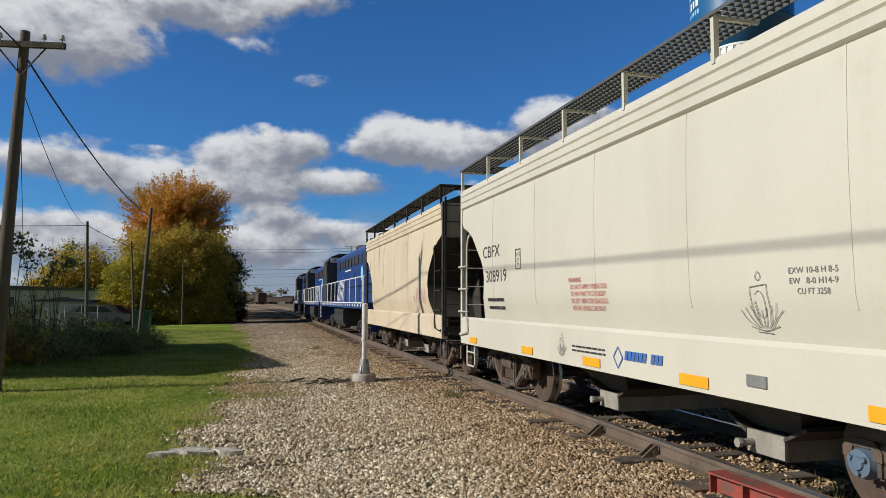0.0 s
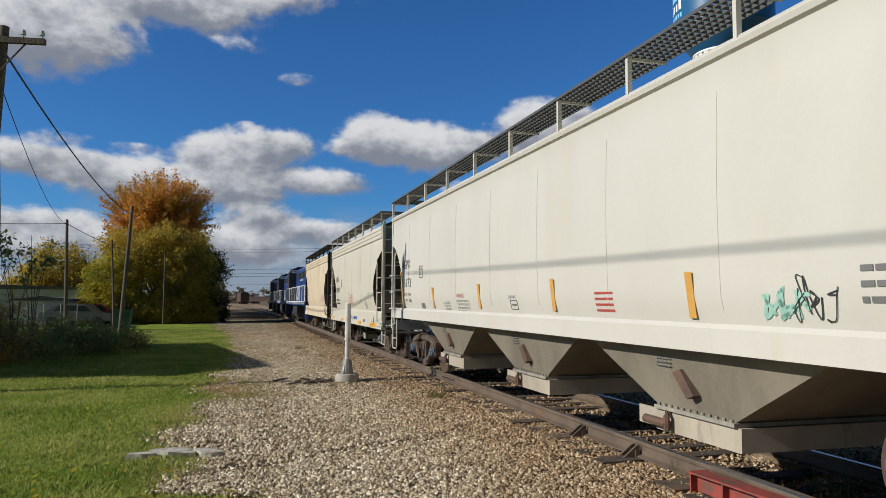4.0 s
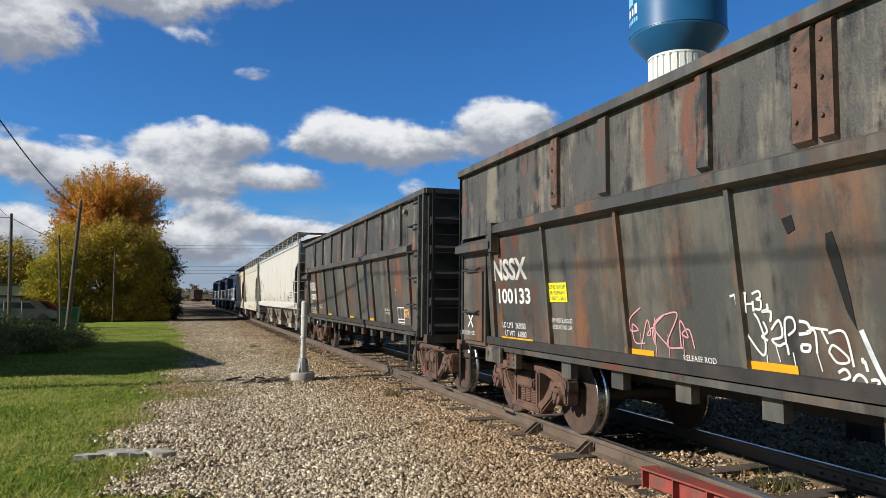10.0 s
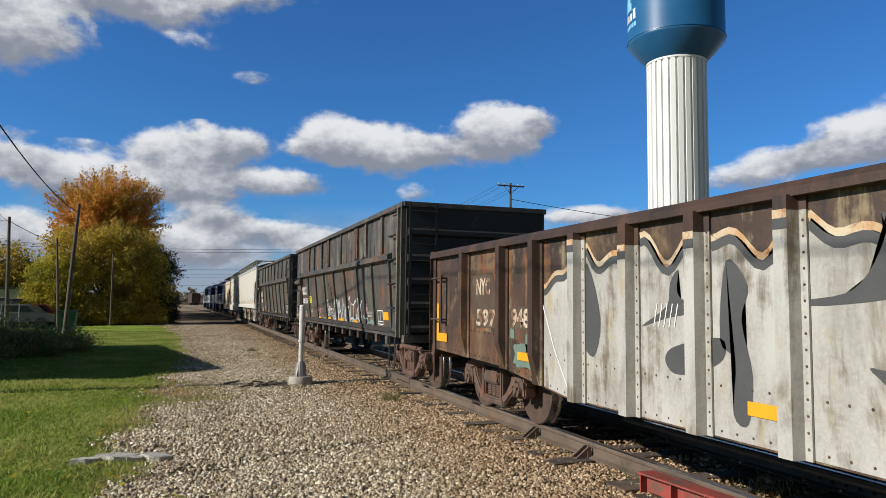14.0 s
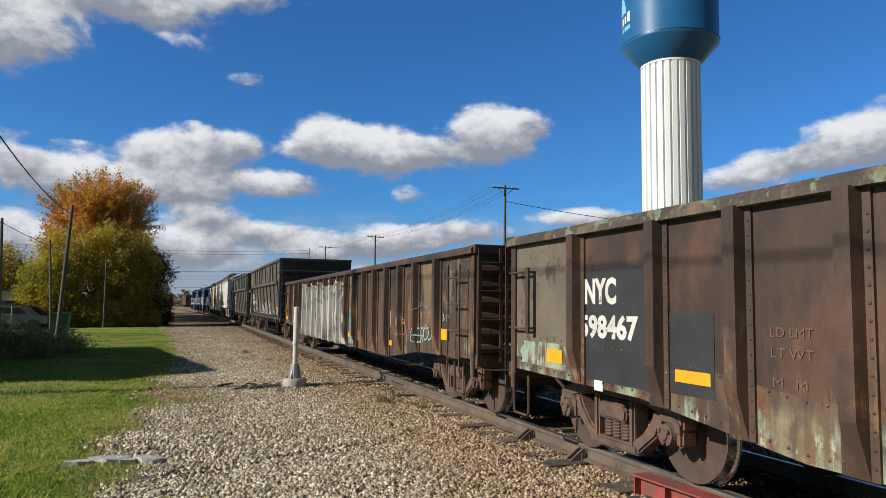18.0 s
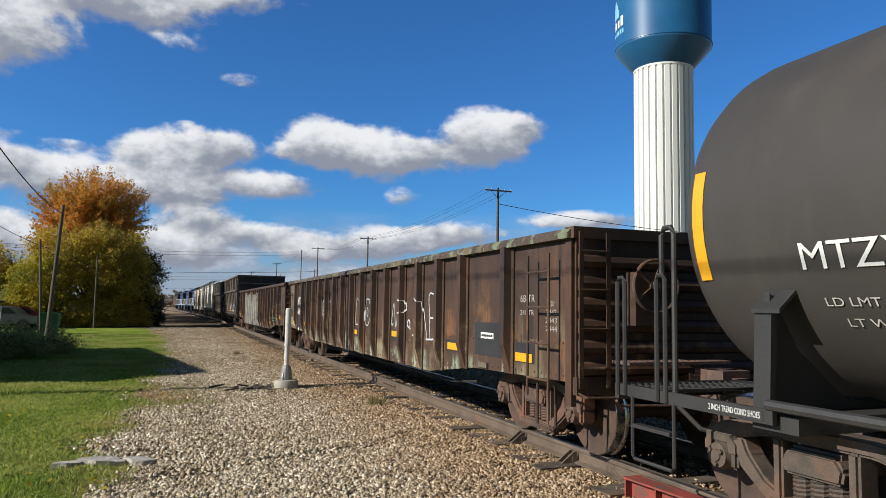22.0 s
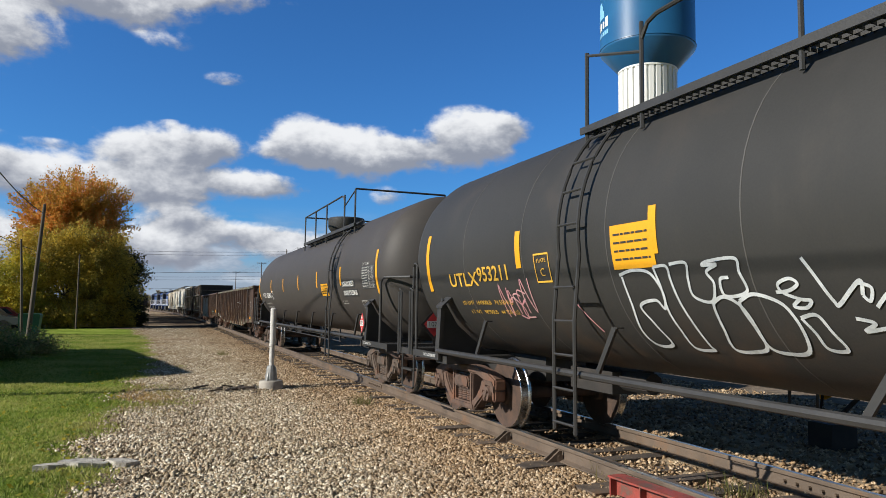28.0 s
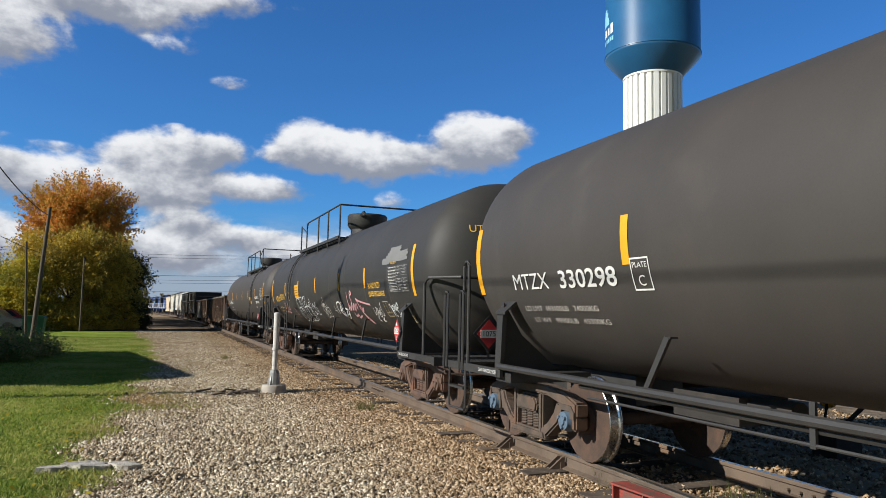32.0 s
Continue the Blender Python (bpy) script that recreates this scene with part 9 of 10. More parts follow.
    for s in (-1, 1):
        part("walkway_edge", bx(B(), s * 1.505 - 0.012, s * 1.505 + 0.012, -half, half, 1.49, 1.53), M_WHITE, car)
    part("exhaust_stack", bx(B(), -0.3, 0.3, 0.8, 1.8, 4.04, 4.4), M_LOCOBLACK, car)
    for y in (-half + 2.0, -half + 4.2, -0.5):
        part("roof_fan", lathe(B(), [(0.1, 4.1), (0.6, 4.12), (0.6, 4.26), (0.1, 4.3)], (0, y, 0), "z", 16), M_LOCOBLACK, car)
    bm = B()
    rod(bm, [(0, c + 1.1, 4.35), (0, c + 1.1, 4.75)], 0.02, 5)
    bx(bm, -0.35, 0.35, c + 1.08, c + 1.12, 4.68, 4.72)
    part("antenna", bm, M_LOCOBLACK, car)
    for s in (-1, 1):
        add_truck(car, s * (half - 3.2), M_LOCOBLACK, None, False)
        add_coupler(car, s * half, s * (half + 0.4), M_FRAME)


def make_locomotives():
    locomotive("blue diesel locomotive with white stripes and black cab", 44.0, 26.0)
    locomotive("blue diesel locomotive with white stripes, leading others", 59.5, 44.9)
    locomotive("blue diesel locomotive heading the freight train", 74.9, 60.3)


truck_kit()
make_hoppers()
make_scrap_cars()
make_mill_gondolas()
make_tank_cars()
make_locomotives()
# ---- surroundings ----


def leaf_material(name, a, b, c):
    """Foliage: three tones picked leaf by leaf, some light shining through."""
    m = bpy.data.materials.new(name)
    m.use_nodes = True
    n = Net(m.node_tree)
    r = n.add("ShaderNodeNewGeometry", out=8)
    co = n.add("ShaderNodeTexCoord", out=3)
    big = n.noise(co, 0.55, 3)
    col = n.mix(n.ramp(r, 0.1, 0.75), (*a, 1), (*b, 1))
    col = n.mix(n.ramp(n.math("ADD", big, n.math("MULTIPLY", r, 0.25)), 0.52, 0.72), col, (*c, 1))
    d = n.add("ShaderNodeBsdfPrincipled", {"Base Color": col, "Roughness": 0.6, "Specular IOR Level": 0.3})
    t = n.add("ShaderNodeBsdfTranslucent", {"Color": col})
    n.add("ShaderNodeOutputMaterial", (n.add("ShaderNodeMixShader", (0.48, d, t)),))
    return m


def quads_mesh(name, v, material):
    """A mesh of loose quads from an array (n, 4, 3)."""
    n = len(v)
    me = bpy.data.meshes.new(name)
    me.vertices.add(n * 4)
    me.vertices.foreach_set("co", v.reshape(-1))
    me.loops.add(n * 4)
    me.loops.foreach_set("vertex_index", np.arange(n * 4, dtype=np.int32))
    me.polygons.add(n)
    me.polygons.foreach_set("loop_start", np.arange(0, n * 4, 4, dtype=np.int32))
    me.update(calc_edges=True)
    me.materials.append(material)
    return me


def leaves(name, blobs, count, size, material, seed, clump=0.5, shell=0.55, sprays=0.0):
    """Leaf clusters spread over rough balls: blobs are (x, y, z, rx, ry, rz); sprays draws the clusters out along their twigs, up and outwards."""
    r = np.random.RandomState(seed)
    vol = np.array([b[3] * b[4] + b[4] * b[5] for b in blobs])
    which = r.choice(len(blobs), max(8, count // 75), p=vol / vol.sum())
    bl = np.array(blobs)[which]
    d = r.normal(size=(len(bl), 3))
    d /= np.linalg.norm(d, axis=1, keepdims=True)
    rad = 1 - (1 - shell) * r.rand(len(bl)) ** 1.6
    bump = np.array([1 + 0.22 * noise.noise(Vector(q) * 2.3 + Vector((seed, 0, 0))) for q in d])
    centres = bl[:, :3] + d * bl[:, 3:] * (rad * bump)[:, None]
    k = r.randint(0, len(centres), count)
    pos = centres[k] + np.clip(r.normal(size=(count, 3)), -1.7, 1.7) * clump * np.array([1, 1, 0.75]) * (0.5 + r.rand(count, 1)) * (1 - 0.62 * min(1.0, sprays))
    out = d + np.array([0, 0, 0.45])
    out /= np.linalg.norm(out, axis=1, keepdims=True)
    pos += out[k] * (r.uniform(-1.4, 1.0, count) * sprays * clump * 2.2)[:, None]
    pos[:, 2] = np.maximum(pos[:, 2], 0.05)
    a = r.normal(size=(count, 3))
    a = a / np.linalg.norm(a, axis=1, keepdims=True) + out[k] * 1.6 * sprays
    a /= np.linalg.norm(a, axis=1, keepdims=True)
    b = np.cross(a, r.normal(size=(count, 3)))
    b /= np.linalg.norm(b, axis=1, keepdims=True)
    s = (size * r.uniform(0.5, 1.25, count))[:, None]
    v = np.stack([pos - a * s * 0.6, pos - b * s * 0.38, pos + a * s * 0.6, pos + b * s * 0.38], 1)
    return quads_mesh(name, v, material)


M_BARK = mat("bark", (0.12, 0.095, 0.075), (0.07, 0.055, 0.045), 0.9, s1=4, s2=40, bump=0.6, streak=0.3)
M_LEAF_ORANGE = leaf_material("orange_leaves", (0.64, 0.25, 0.05), (0.74, 0.39, 0.10), (0.50, 0.31, 0.06))
M_LEAF_OLIVE = leaf_material("olive_leaves", (0.24, 0.205, 0.045), (0.40, 0.315, 0.062), (0.58, 0.42, 0.06))
M_LEAF_YELLOW = leaf_material("yellow_leaves", (0.40, 0.33, 0.03), (0.56, 0.42, 0.035), (0.28, 0.27, 0.035))
M_LEAF_DARK = leaf_material("dark_leaves", (0.035, 0.050, 0.020), (0.055, 0.070, 0.026), (0.10, 0.085, 0.03))
M_LEAF_RED = leaf_material("russet_leaves", (0.30, 0.17, 0.075), (0.38, 0.25, 0.09), (0.46, 0.34, 0.07))
M_LEAF_GREEN = leaf_material("green_leaves", (0.15, 0.20, 0.055), (0.26, 0.29, 0.085), (0.36, 0.30, 0.12))


def tree(label, base, trunk_h, r, blobs, count, size, material, seed, clump=0.5, category="tree", sprays=0.0):
    t = new("tree" if category == "tree" else "shrub")
    t.matrix_basis = Matrix.Translation(base)
    tagged(t, label, category, "trees by the yard" if category == "tree" else "shrubs by the lawn")
    rr = random.Random(seed)
    bm = B()
    rod(bm, [(0, 0, -0.1), (0.05, 0, trunk_h * 0.5), (0.12, 0.05, trunk_h)], r, 9, r1=r * 0.6)
    for b in blobs:
        c = Vector(b[:3])
        for _ in range(3):
            e = c + Vector((rr.uniform(-0.5, 0.5) * b[3], rr.uniform(-0.5, 0.5) * b[4], rr.uniform(0, 0.6) * b[5]))
            s = Vector((0, 0, trunk_h * rr.uniform(0.5, 1.0)))
            rod(bm, [s, s.lerp(e, 0.5) + Vector((0, 0, 0.2)), e], r * 0.4, 5, r1=0.02)
    part("trunk", bm, M_BARK, t, smooth=True)
    o = new("crown", leaves("crown", blobs, count, size, material, seed, clump, 0.55, sprays))
    o.parent = t
    return t


def make_trees():
    tree("tall maple tree with orange autumn leaves", (-6.8, 65, 0), 6, 0.28, [(0.2, 0, 10.0, 2.7, 2.6, 2.3), (-1.5, 0, 9.0, 2.5, 2.4, 2.3), (1.9, 0, 9.1, 2.6, 2.4, 2.3), (0.2, 0, 7.2, 3.8, 3, 2.2)], 64000, 0.15, M_LEAF_ORANGE, 11, 0.36, sprays=1.0)
    tree("broad olive and yellow-leaved tree", (-6.6, 61.5, 0), 3.5, 0.22, [(-1.3, 0, 5.3, 3.0, 2.4, 2.2), (1.6, 0, 5.3, 2.8, 2.4, 2.5), (0, -0.6, 3.0, 4.0, 2.0, 2.6), (2.9, 0, 3.0, 2.3, 2.0, 2.9)], 74000, 0.14, M_LEAF_OLIVE, 12, 0.36, sprays=0.45)
    tree("yellow-green bushy tree beside the lawn", (-9.4, 59.5, 0), 2.2, 0.14, [(0, 0, 3.2, 1.9, 1.8, 2.2), (-0.9, -0.4, 1.5, 1.5, 1.5, 1.5), (1.0, -0.5, 1.6, 1.3, 1.2, 1.6)], 22000, 0.14, M_LEAF_YELLOW, 13, 0.3, sprays=0.3)
    tree("dark green evergreen shrub-tree beside the track", (-2.35, 63, 0), 3.0, 0.15, [(0, 0, 4.3, 1.4, 1.5, 1.6), (-0.7, 0, 2.4, 1.3, 1.6, 1.9), (0.1, 0, 1.3, 1.0, 1.2, 1.2)], 20000, 0.15, M_LEAF_DARK, 14, 0.35, sprays=0.3)
    tree("round yellowing tree behind the sheds", (-17.0, 77, 0), 3, 0.2, [(0, 0, 4.6, 3.0, 3, 2.6), (2.2, 0, 3.2, 2.2, 2, 2.2), (-2, 0, 3, 2.4, 2, 2)], 22000, 0.2, M_LEAF_OLIVE, 15)
    tree("yellow autumn tree behind the freight lot", (36, 30, 0), 2.5, 0.2, [(0, 0, 3.6, 2.2, 2.2, 2.0)], 3500, 0.35, M_LEAF_YELLOW, 16)
    # more trees, hidden behind the maple, added in a row to shade the track
    for k, (x, y, h) in enumerate(((-6.5, 77, 9.0), (-6.2, 85, 10.5), (-6.6, 92, 9.5), (-7.0, 99, 10.5), (-7.0, 107, 9.0), (-7.6, 115, 10.5), (-8.6, 128, 9.5), (-9.5, 139, 10.5))):
        tree("hidden brown-green tree added behind the maple to shade the track", (x, y, 0), h * 0.4, 0.2, [(0, 0, h * 0.62, 2.6, 2.8, h * 0.36), (0.3, 1.8, h * 0.5, 2.2, 2.2, h * 0.3), (-0.4, -1.8, h * 0.48, 2.2, 2.2, h * 0.3)], 7000, 0.34, M_LEAF_OLIVE, 110 + k, 0.5)
    # shrubs at the lawn's far side, in the shade
    for k, (x, y, w, h, m, lab) in enumerate((
        (-7.6, 22.3, 1.5, 1.15, M_LEAF_RED, "russet overgrown shrub in the shade"), (-6.1, 23.4, 1.2, 0.75, M_LEAF_GREEN, "low weedy green brush in the shade"),
        (-9.6, 23.5, 1.6, 1.5, M_LEAF_RED, "brown tangled shrub by the sheds"), (-6.9, 19.6, 0.75, 0.95, M_LEAF_YELLOW, "yellow-leaved shrub at the pole's foot"),
        (-5.0, 26.0, 1.2, 0.6, M_LEAF_GREEN, "low weedy green shrub by the lawn"), (-4.3, 28.5, 1.0, 0.5, M_LEAF_GREEN, "low weedy green shrub by the lawn"),
        (-8.4, 28.0, 1.8, 1.3, M_LEAF_RED, "russet overgrown shrub by the sheds"), (-6.3, 31, 1.4, 0.8, M_LEAF_GREEN, "tall weedy green shrub by the lawn"),
    )):
        tree(lab, (x, y, 0), h * 0.6, 0.04, [(0, 0, h * 0.75, w * 0.8, w * 0.8, h * 0.75), (w * 0.5, 0.2, h * 0.4, w * 0.6, w * 0.7, h * 0.45), (-w * 0.5, -0.2, h * 0.45, w * 0.6, w * 0.6, h * 0.5)], 7000, 0.07, m, 30 + k, 0.2, "shrub", 0.5)
    # undergrowth closes the foot of the trees
    for k, (x, y, w, h, m) in enumerate(((-10.6, 57.6, 1.5, 1.7, M_LEAF_YELLOW), (-8.6, 58.3, 1.7, 1.9, M_LEAF_YELLOW), (-6.6, 58.8, 1.6, 1.6, M_LEAF_OLIVE), (-4.8, 59.4, 1.6, 1.8, M_LEAF_OLIVE), (-3.2, 60.6, 1.5, 1.7, M_LEAF_OLIVE), (-2.1, 62.0, 1.1, 1.4, M_LEAF_DARK))):
        tree("leafy undergrowth at the foot of the trees", (x, y, 0), h * 0.5, 0.04, [(0, 0, h * 0.6, w * 0.8, w * 0.7, h * 0.6), (w * 0.6, 0.1, h * 0.35, w * 0.6, w * 0.6, h * 0.4), (-w * 0.6, 0, h * 0.35, w * 0.6, w * 0.6, h * 0.4)], 6000, 0.13, m, 150 + k, 0.25, "shrub", 0.2)
    for k, (x, y, h) in enumerate(((-6.1, 24.6, 3.75), (-6.75, 25.2, 3.3), (-7.15, 24.3, 4.1))):
        t = new("sapling")
        t.matrix_basis = Matrix.Translation((x, y, 0))
        tagged(t, "thin sapling with broad green leaf heads", "sapling", "saplings by the sheds")
        bm = B()
        blobs = []
        for i in range(5):
            e = Vector((0.45 * math.sin(i * 2.4 + k), 0.3 * math.cos(i * 2.1), h * (0.72 + 0.07 * i)))
            rod(bm, [(0, 0, 0), (e.x * 0.3, e.y * 0.3, h * 0.5), e], 0.017, 5, r1=0.008)
            blobs.append((*e, 0.24, 0.24, 0.16))
        part("stem", bm, M_BARK, t)
        o = new("crown", leaves("crown", blobs, 230, 0.12, M_LEAF_GREEN, 60 + k, 0.13))
        o.parent = t


M_POLE = mat("weathered_pole_wood", (0.115, 0.09, 0.068), (0.07, 0.054, 0.042), 0.9, s1=3, s2=50, bump=0.5, streak=0.08)
M_INSUL = plain("porcelain", (0.55, 0.55, 0.52), 0.2)
M_WIRE = plain("black_cable", (0.02, 0.02, 0.02), 0.6)
M_CONCRETE = mat("concrete", (0.45, 0.41, 0.35), (0.33, 0.30, 0.26), 0.9, s1=4, s2=60, bump=0.3)
M_WHITEPOST = mat("chipped_white_paint", (0.66, 0.64, 0.60), (0.50, 0.48, 0.45), 0.55, s1=6, s2=60, wear=(0.22, 0.19, 0.16), wear_at=(0.58, 0.66), wear_scale=6)


def utility_pole(label, base, top, r, arms=(), group="utility poles"):
    """arms: (height below the top, half length, turn about z in degrees)."""
    p = new("utility_pole")
    b, t = Vector(base), Vector(top)
    p.matrix_basis = Matrix.Translation(b)
    tagged(p, label, "utility pole", group)
    d = t - b
    part("shaft", rod(B(), [(0, 0, -0.3), d * 0.5, d], r, 12, r1=r * 0.62), M_POLE, p, smooth=True)
    for down, half, turn in arms:
        c = d * (1 - down / d.z)
        m = Matrix.Translation(c) @ Matrix.Rotation(radians(turn), 4, "Z")
        bm = B()
        bx(bm, -half, half, -0.16, -0.06, -0.06, 0.06, m)
        part("crossarm", bm, M_POLE, p)
        bm = B()
        for s in (-1, 1):
            rod(bm, [m @ Vector((s * half * 0.55, -0.10, -0.06)), m @ Vector((0, -0.10, -0.75 * min(1.0, half)))], 0.018, 5)
        part("arm_brace", bm, M_POLE, p)
        for k in (-0.92, -0.5, 0.5, 0.92):
            q = m @ Vector((half * k, -0.11, 0.06))
            part("insulator", lathe(B(), [(0.02, 0), (0.02, 0.06), (0.055, 0.07), (0.05, 0.13), (0.03, 0.17), (0.01, 0.18)], q, "z", 8), M_INSUL, p)
    return p


def cable(a, b, sag, r, label="black overhead cable between poles"):
    a, b = Vector(a), Vector(b)
    pts = []
    for i in range(17):
        q = i / 16
        p = a.lerp(b, q)
        pts.append(p - Vector((0, 0, sag * 4 * q * (1 - q))))
    tagged(part("overhead_cable", rod(B(), pts, r, 5), M_WIRE), label, "cable", "overhead cables")


def make_poles():
    utility_pole("leaning weathered wooden utility pole with a crossarm", (-5.10, 16.3, 0), (-4.80, 16.3, 7.42), 0.15, ((0.32, 0.86, -8),))
    utility_pole("weathered wooden pole by the sheds", (-10.7, 51, 0), (-10.87, 51, 6.97), 0.13)
    utility_pole("leaning grey wooden pole on the lawn", (-6.35, 43.4, 0), (-5.93, 43.4, 7.08), 0.13)
    utility_pole("thin grey wooden pole on the lawn", (-6.95, 45.4, 0), (-7.25, 45.4, 5.3), 0.08)
    utility_pole("thin wooden pole in front of the trees", (-5.4, 57.2, 0), (-5.42, 57.2, 5.3), 0.07)
    for y, z in ((60, 13.1), (108, 12.7), (150, 14.2), (215, 14.5), (290, 15)):
        utility_pole("tall wooden utility pole with a crossarm", (27.9, y, 0), (27.9, y, z), 0.17, ((0.28, 1.35, 0),), "tall poles beyond the track")
    for k in (-1.25, -0.6, 0.6, 1.25):
        for (y0, z0), (y1, z1) in (((60, 12.95), (108, 12.55)), ((108, 12.55), (150, 14.05)), ((150, 14.05), (215, 14.35)), ((215, 14.35), (290, 14.85))):
            cable((27.9 + k, y0, z0), (27.9 + k, y1, z1), 0.9, 0.012, "thin power line along the yard")
    cable((27.9, 60, 11.6), (52, 50, 8.5), 0.5, 0.03)
    cable((-4.85, 16.3, 7.05), (-4.6, -24, 6.85), 0.25, 0.016, "thick black cable over the lawn")
    cable((-4.82, 16.3, 6.95), (-5.95, 43.4, 6.6), 0.5, 0.022, "thick black cable between two poles")
    cable((-4.86, 16.3, 6.3), (-10.85, 51, 6.7), 0.7, 0.010, "thin service line between two poles")
    cable((-4.86, 16.3, 6.4), (-11.9, 42, 2.9), 0.3, 0.010, "thin service line to a shed")
    cable((-10.87, 51, 6.7), (-30, 40, 6.2), 0.4, 0.02)
    cable((-10.87, 51, 6.7), (-7.0, 66, 5.5), 0.4, 0.02)
    # lines crossing the yard far off, on poles at both sides
    for y, hs in ((170, (9.4,)), (190, (15.5, 14.7)), (230, (10.5, 9.6)), (260, (7.6,))):
        utility_pole("far wooden pole of a line across the yard", (-45, y + 6, 0), (-45, y + 6, hs[0] + 0.9), 0.15, ((0.5, 1.0, 90),), "poles across the yard")
        utility_pole("far wooden pole of a line across the yard", (31, y, 0), (31, y, hs[0] + 1.2), 0.15, ((0.5, 1.0, 90),), "poles across the yard")
        for z in hs:
            cable((31, y, z + 0.6), (-45, y + 6, z + 0.3), 1.0, 0.035, "thin power line across the yard")


def make_post():
    p = new("switch_stand_post")
    p.matrix_basis = pose(2.40, 16.25, 0.0, 0, 0, 12)
    tagged(p, "chipped white steel post on a round concrete base", "post")
    part("base", lathe(B(), [(0.25, -0.1), (0.265, 0.0), (0.262, 0.10), (0.245, 0.145), (0.02, 0.15)], (0, 0, 0), "z", 28), M_CONCRETE, p, smooth=True)
    bm = B()
    for q in range(4):
        a = math.pi / 2 * q + 0.6
        m = Matrix.Rotation(a, 4, "Z")
        prism(bm, [(0.05, 0.15), (0.16, 0.15), (0.15, 0.22), (0.09, 0.44), (0.05, 0.46)], -0.012, 0.012, "y")
        for v in bm.verts[-10:]:
            v.co = m @ v.co
    lathe(bm, [(0.13, 0.15), (0.135, 0.19), (0.11, 0.40), (0.085, 0.47), (0.02, 0.48)], (0, 0, 0), "z", 12)
    part("bracket", bm, M_GALV, p)
    part("lower_tube", lathe(B(), [(0.055, 0.47), (0.055, 0.90), (0.07, 0.90), (0.07, 0.95), (0.066, 0.95)], (0.0, 0, 0), "z", 18), M_WHITEPOST, p, smooth=True)
    part("upper_tube", lathe(B(), [(0.066, 0.93), (0.066, 1.72), (0.05, 1.735), (0.02, 1.738)], (0.008, 0, 0), "z", 18), M_WHITEPOST, p, smooth=True)
    # scrap of wood and wire by its foot
    r = random.Random(4)
    for i in range(16):
        x, y = 2.05 - abs(r.gauss(0, 0.55)), 16.1 + r.gauss(0, 0.35)
        k = r.uniform(0.12, 0.5)
        bm = B()
        bx(bm, -k / 2, k / 2, -0.025, 0.025, 0, 0.03)
        s = part("wood_scrap", bm, M_TIE)
        s.matrix_basis = pose(x, y, 0.0, r.uniform(-8, 8), r.uniform(-12, 12), r.uniform(0, 180))
        tagged(s, "broken dark piece of old tie wood", "wood scrap", "wood scraps by the post")
    # half-buried concrete slabs at the lawn's edge
    for x, y, w, d, turn in ((-0.70, 9.10, 0.46, 0.26, 8), (-0.30, 8.98, 0.34, 0.20, -12), (-1.02, 9.0, 0.30, 0.13, 20), (-0.52, 8.93, 0.2, 0.1, 40)):
        bm = B()
        pts = [(w / 2 * math.cos(q) * (1 + 0.25 * math.sin(3 * q + x)), d / 2 * math.sin(q) * (1 + 0.2 * math.cos(2 * q + y))) for q in [i * math.pi / 5 for i in range(10)]]
        prism(bm, pts, -0.06, 0.028, "z")
        for v in bm.verts:
            v.co.z += 0.018 * noise.noise((v.co.x * 9 + x, v.co.y * 9, v.co.z * 9))
        s = part("concrete_slab", bm, mat("pale_concrete", (0.62, 0.58, 0.50), (0.38, 0.345, 0.29), 0.9, s1=9, s2=60, bump=0.8, wear=(0.30, 0.26, 0.19), wear_at=(0.55, 0.66), wear_scale=8) if "pale_concrete" not in bpy.data.materials else bpy.data.materials["pale_concrete"])
        s.matrix_basis = pose(x, y, 0, 0, 3, turn)
        tagged(s, "pale broken concrete slab sunk in the grass", "slab", "slabs at the lawn's edge")


M_TOWERBLUE = mat("tower_blue", (0.020, 0.115, 0.255), (0.016, 0.095, 0.22), 0.35, s1=0.3, s2=8, bump=0.02)
M_TOWERWHITE = mat("tower_white", (0.74, 0.74, 0.70), (0.66, 0.66, 0.63), 0.5, s1=0.3, s2=8, bump=0.02, streak=0.1)


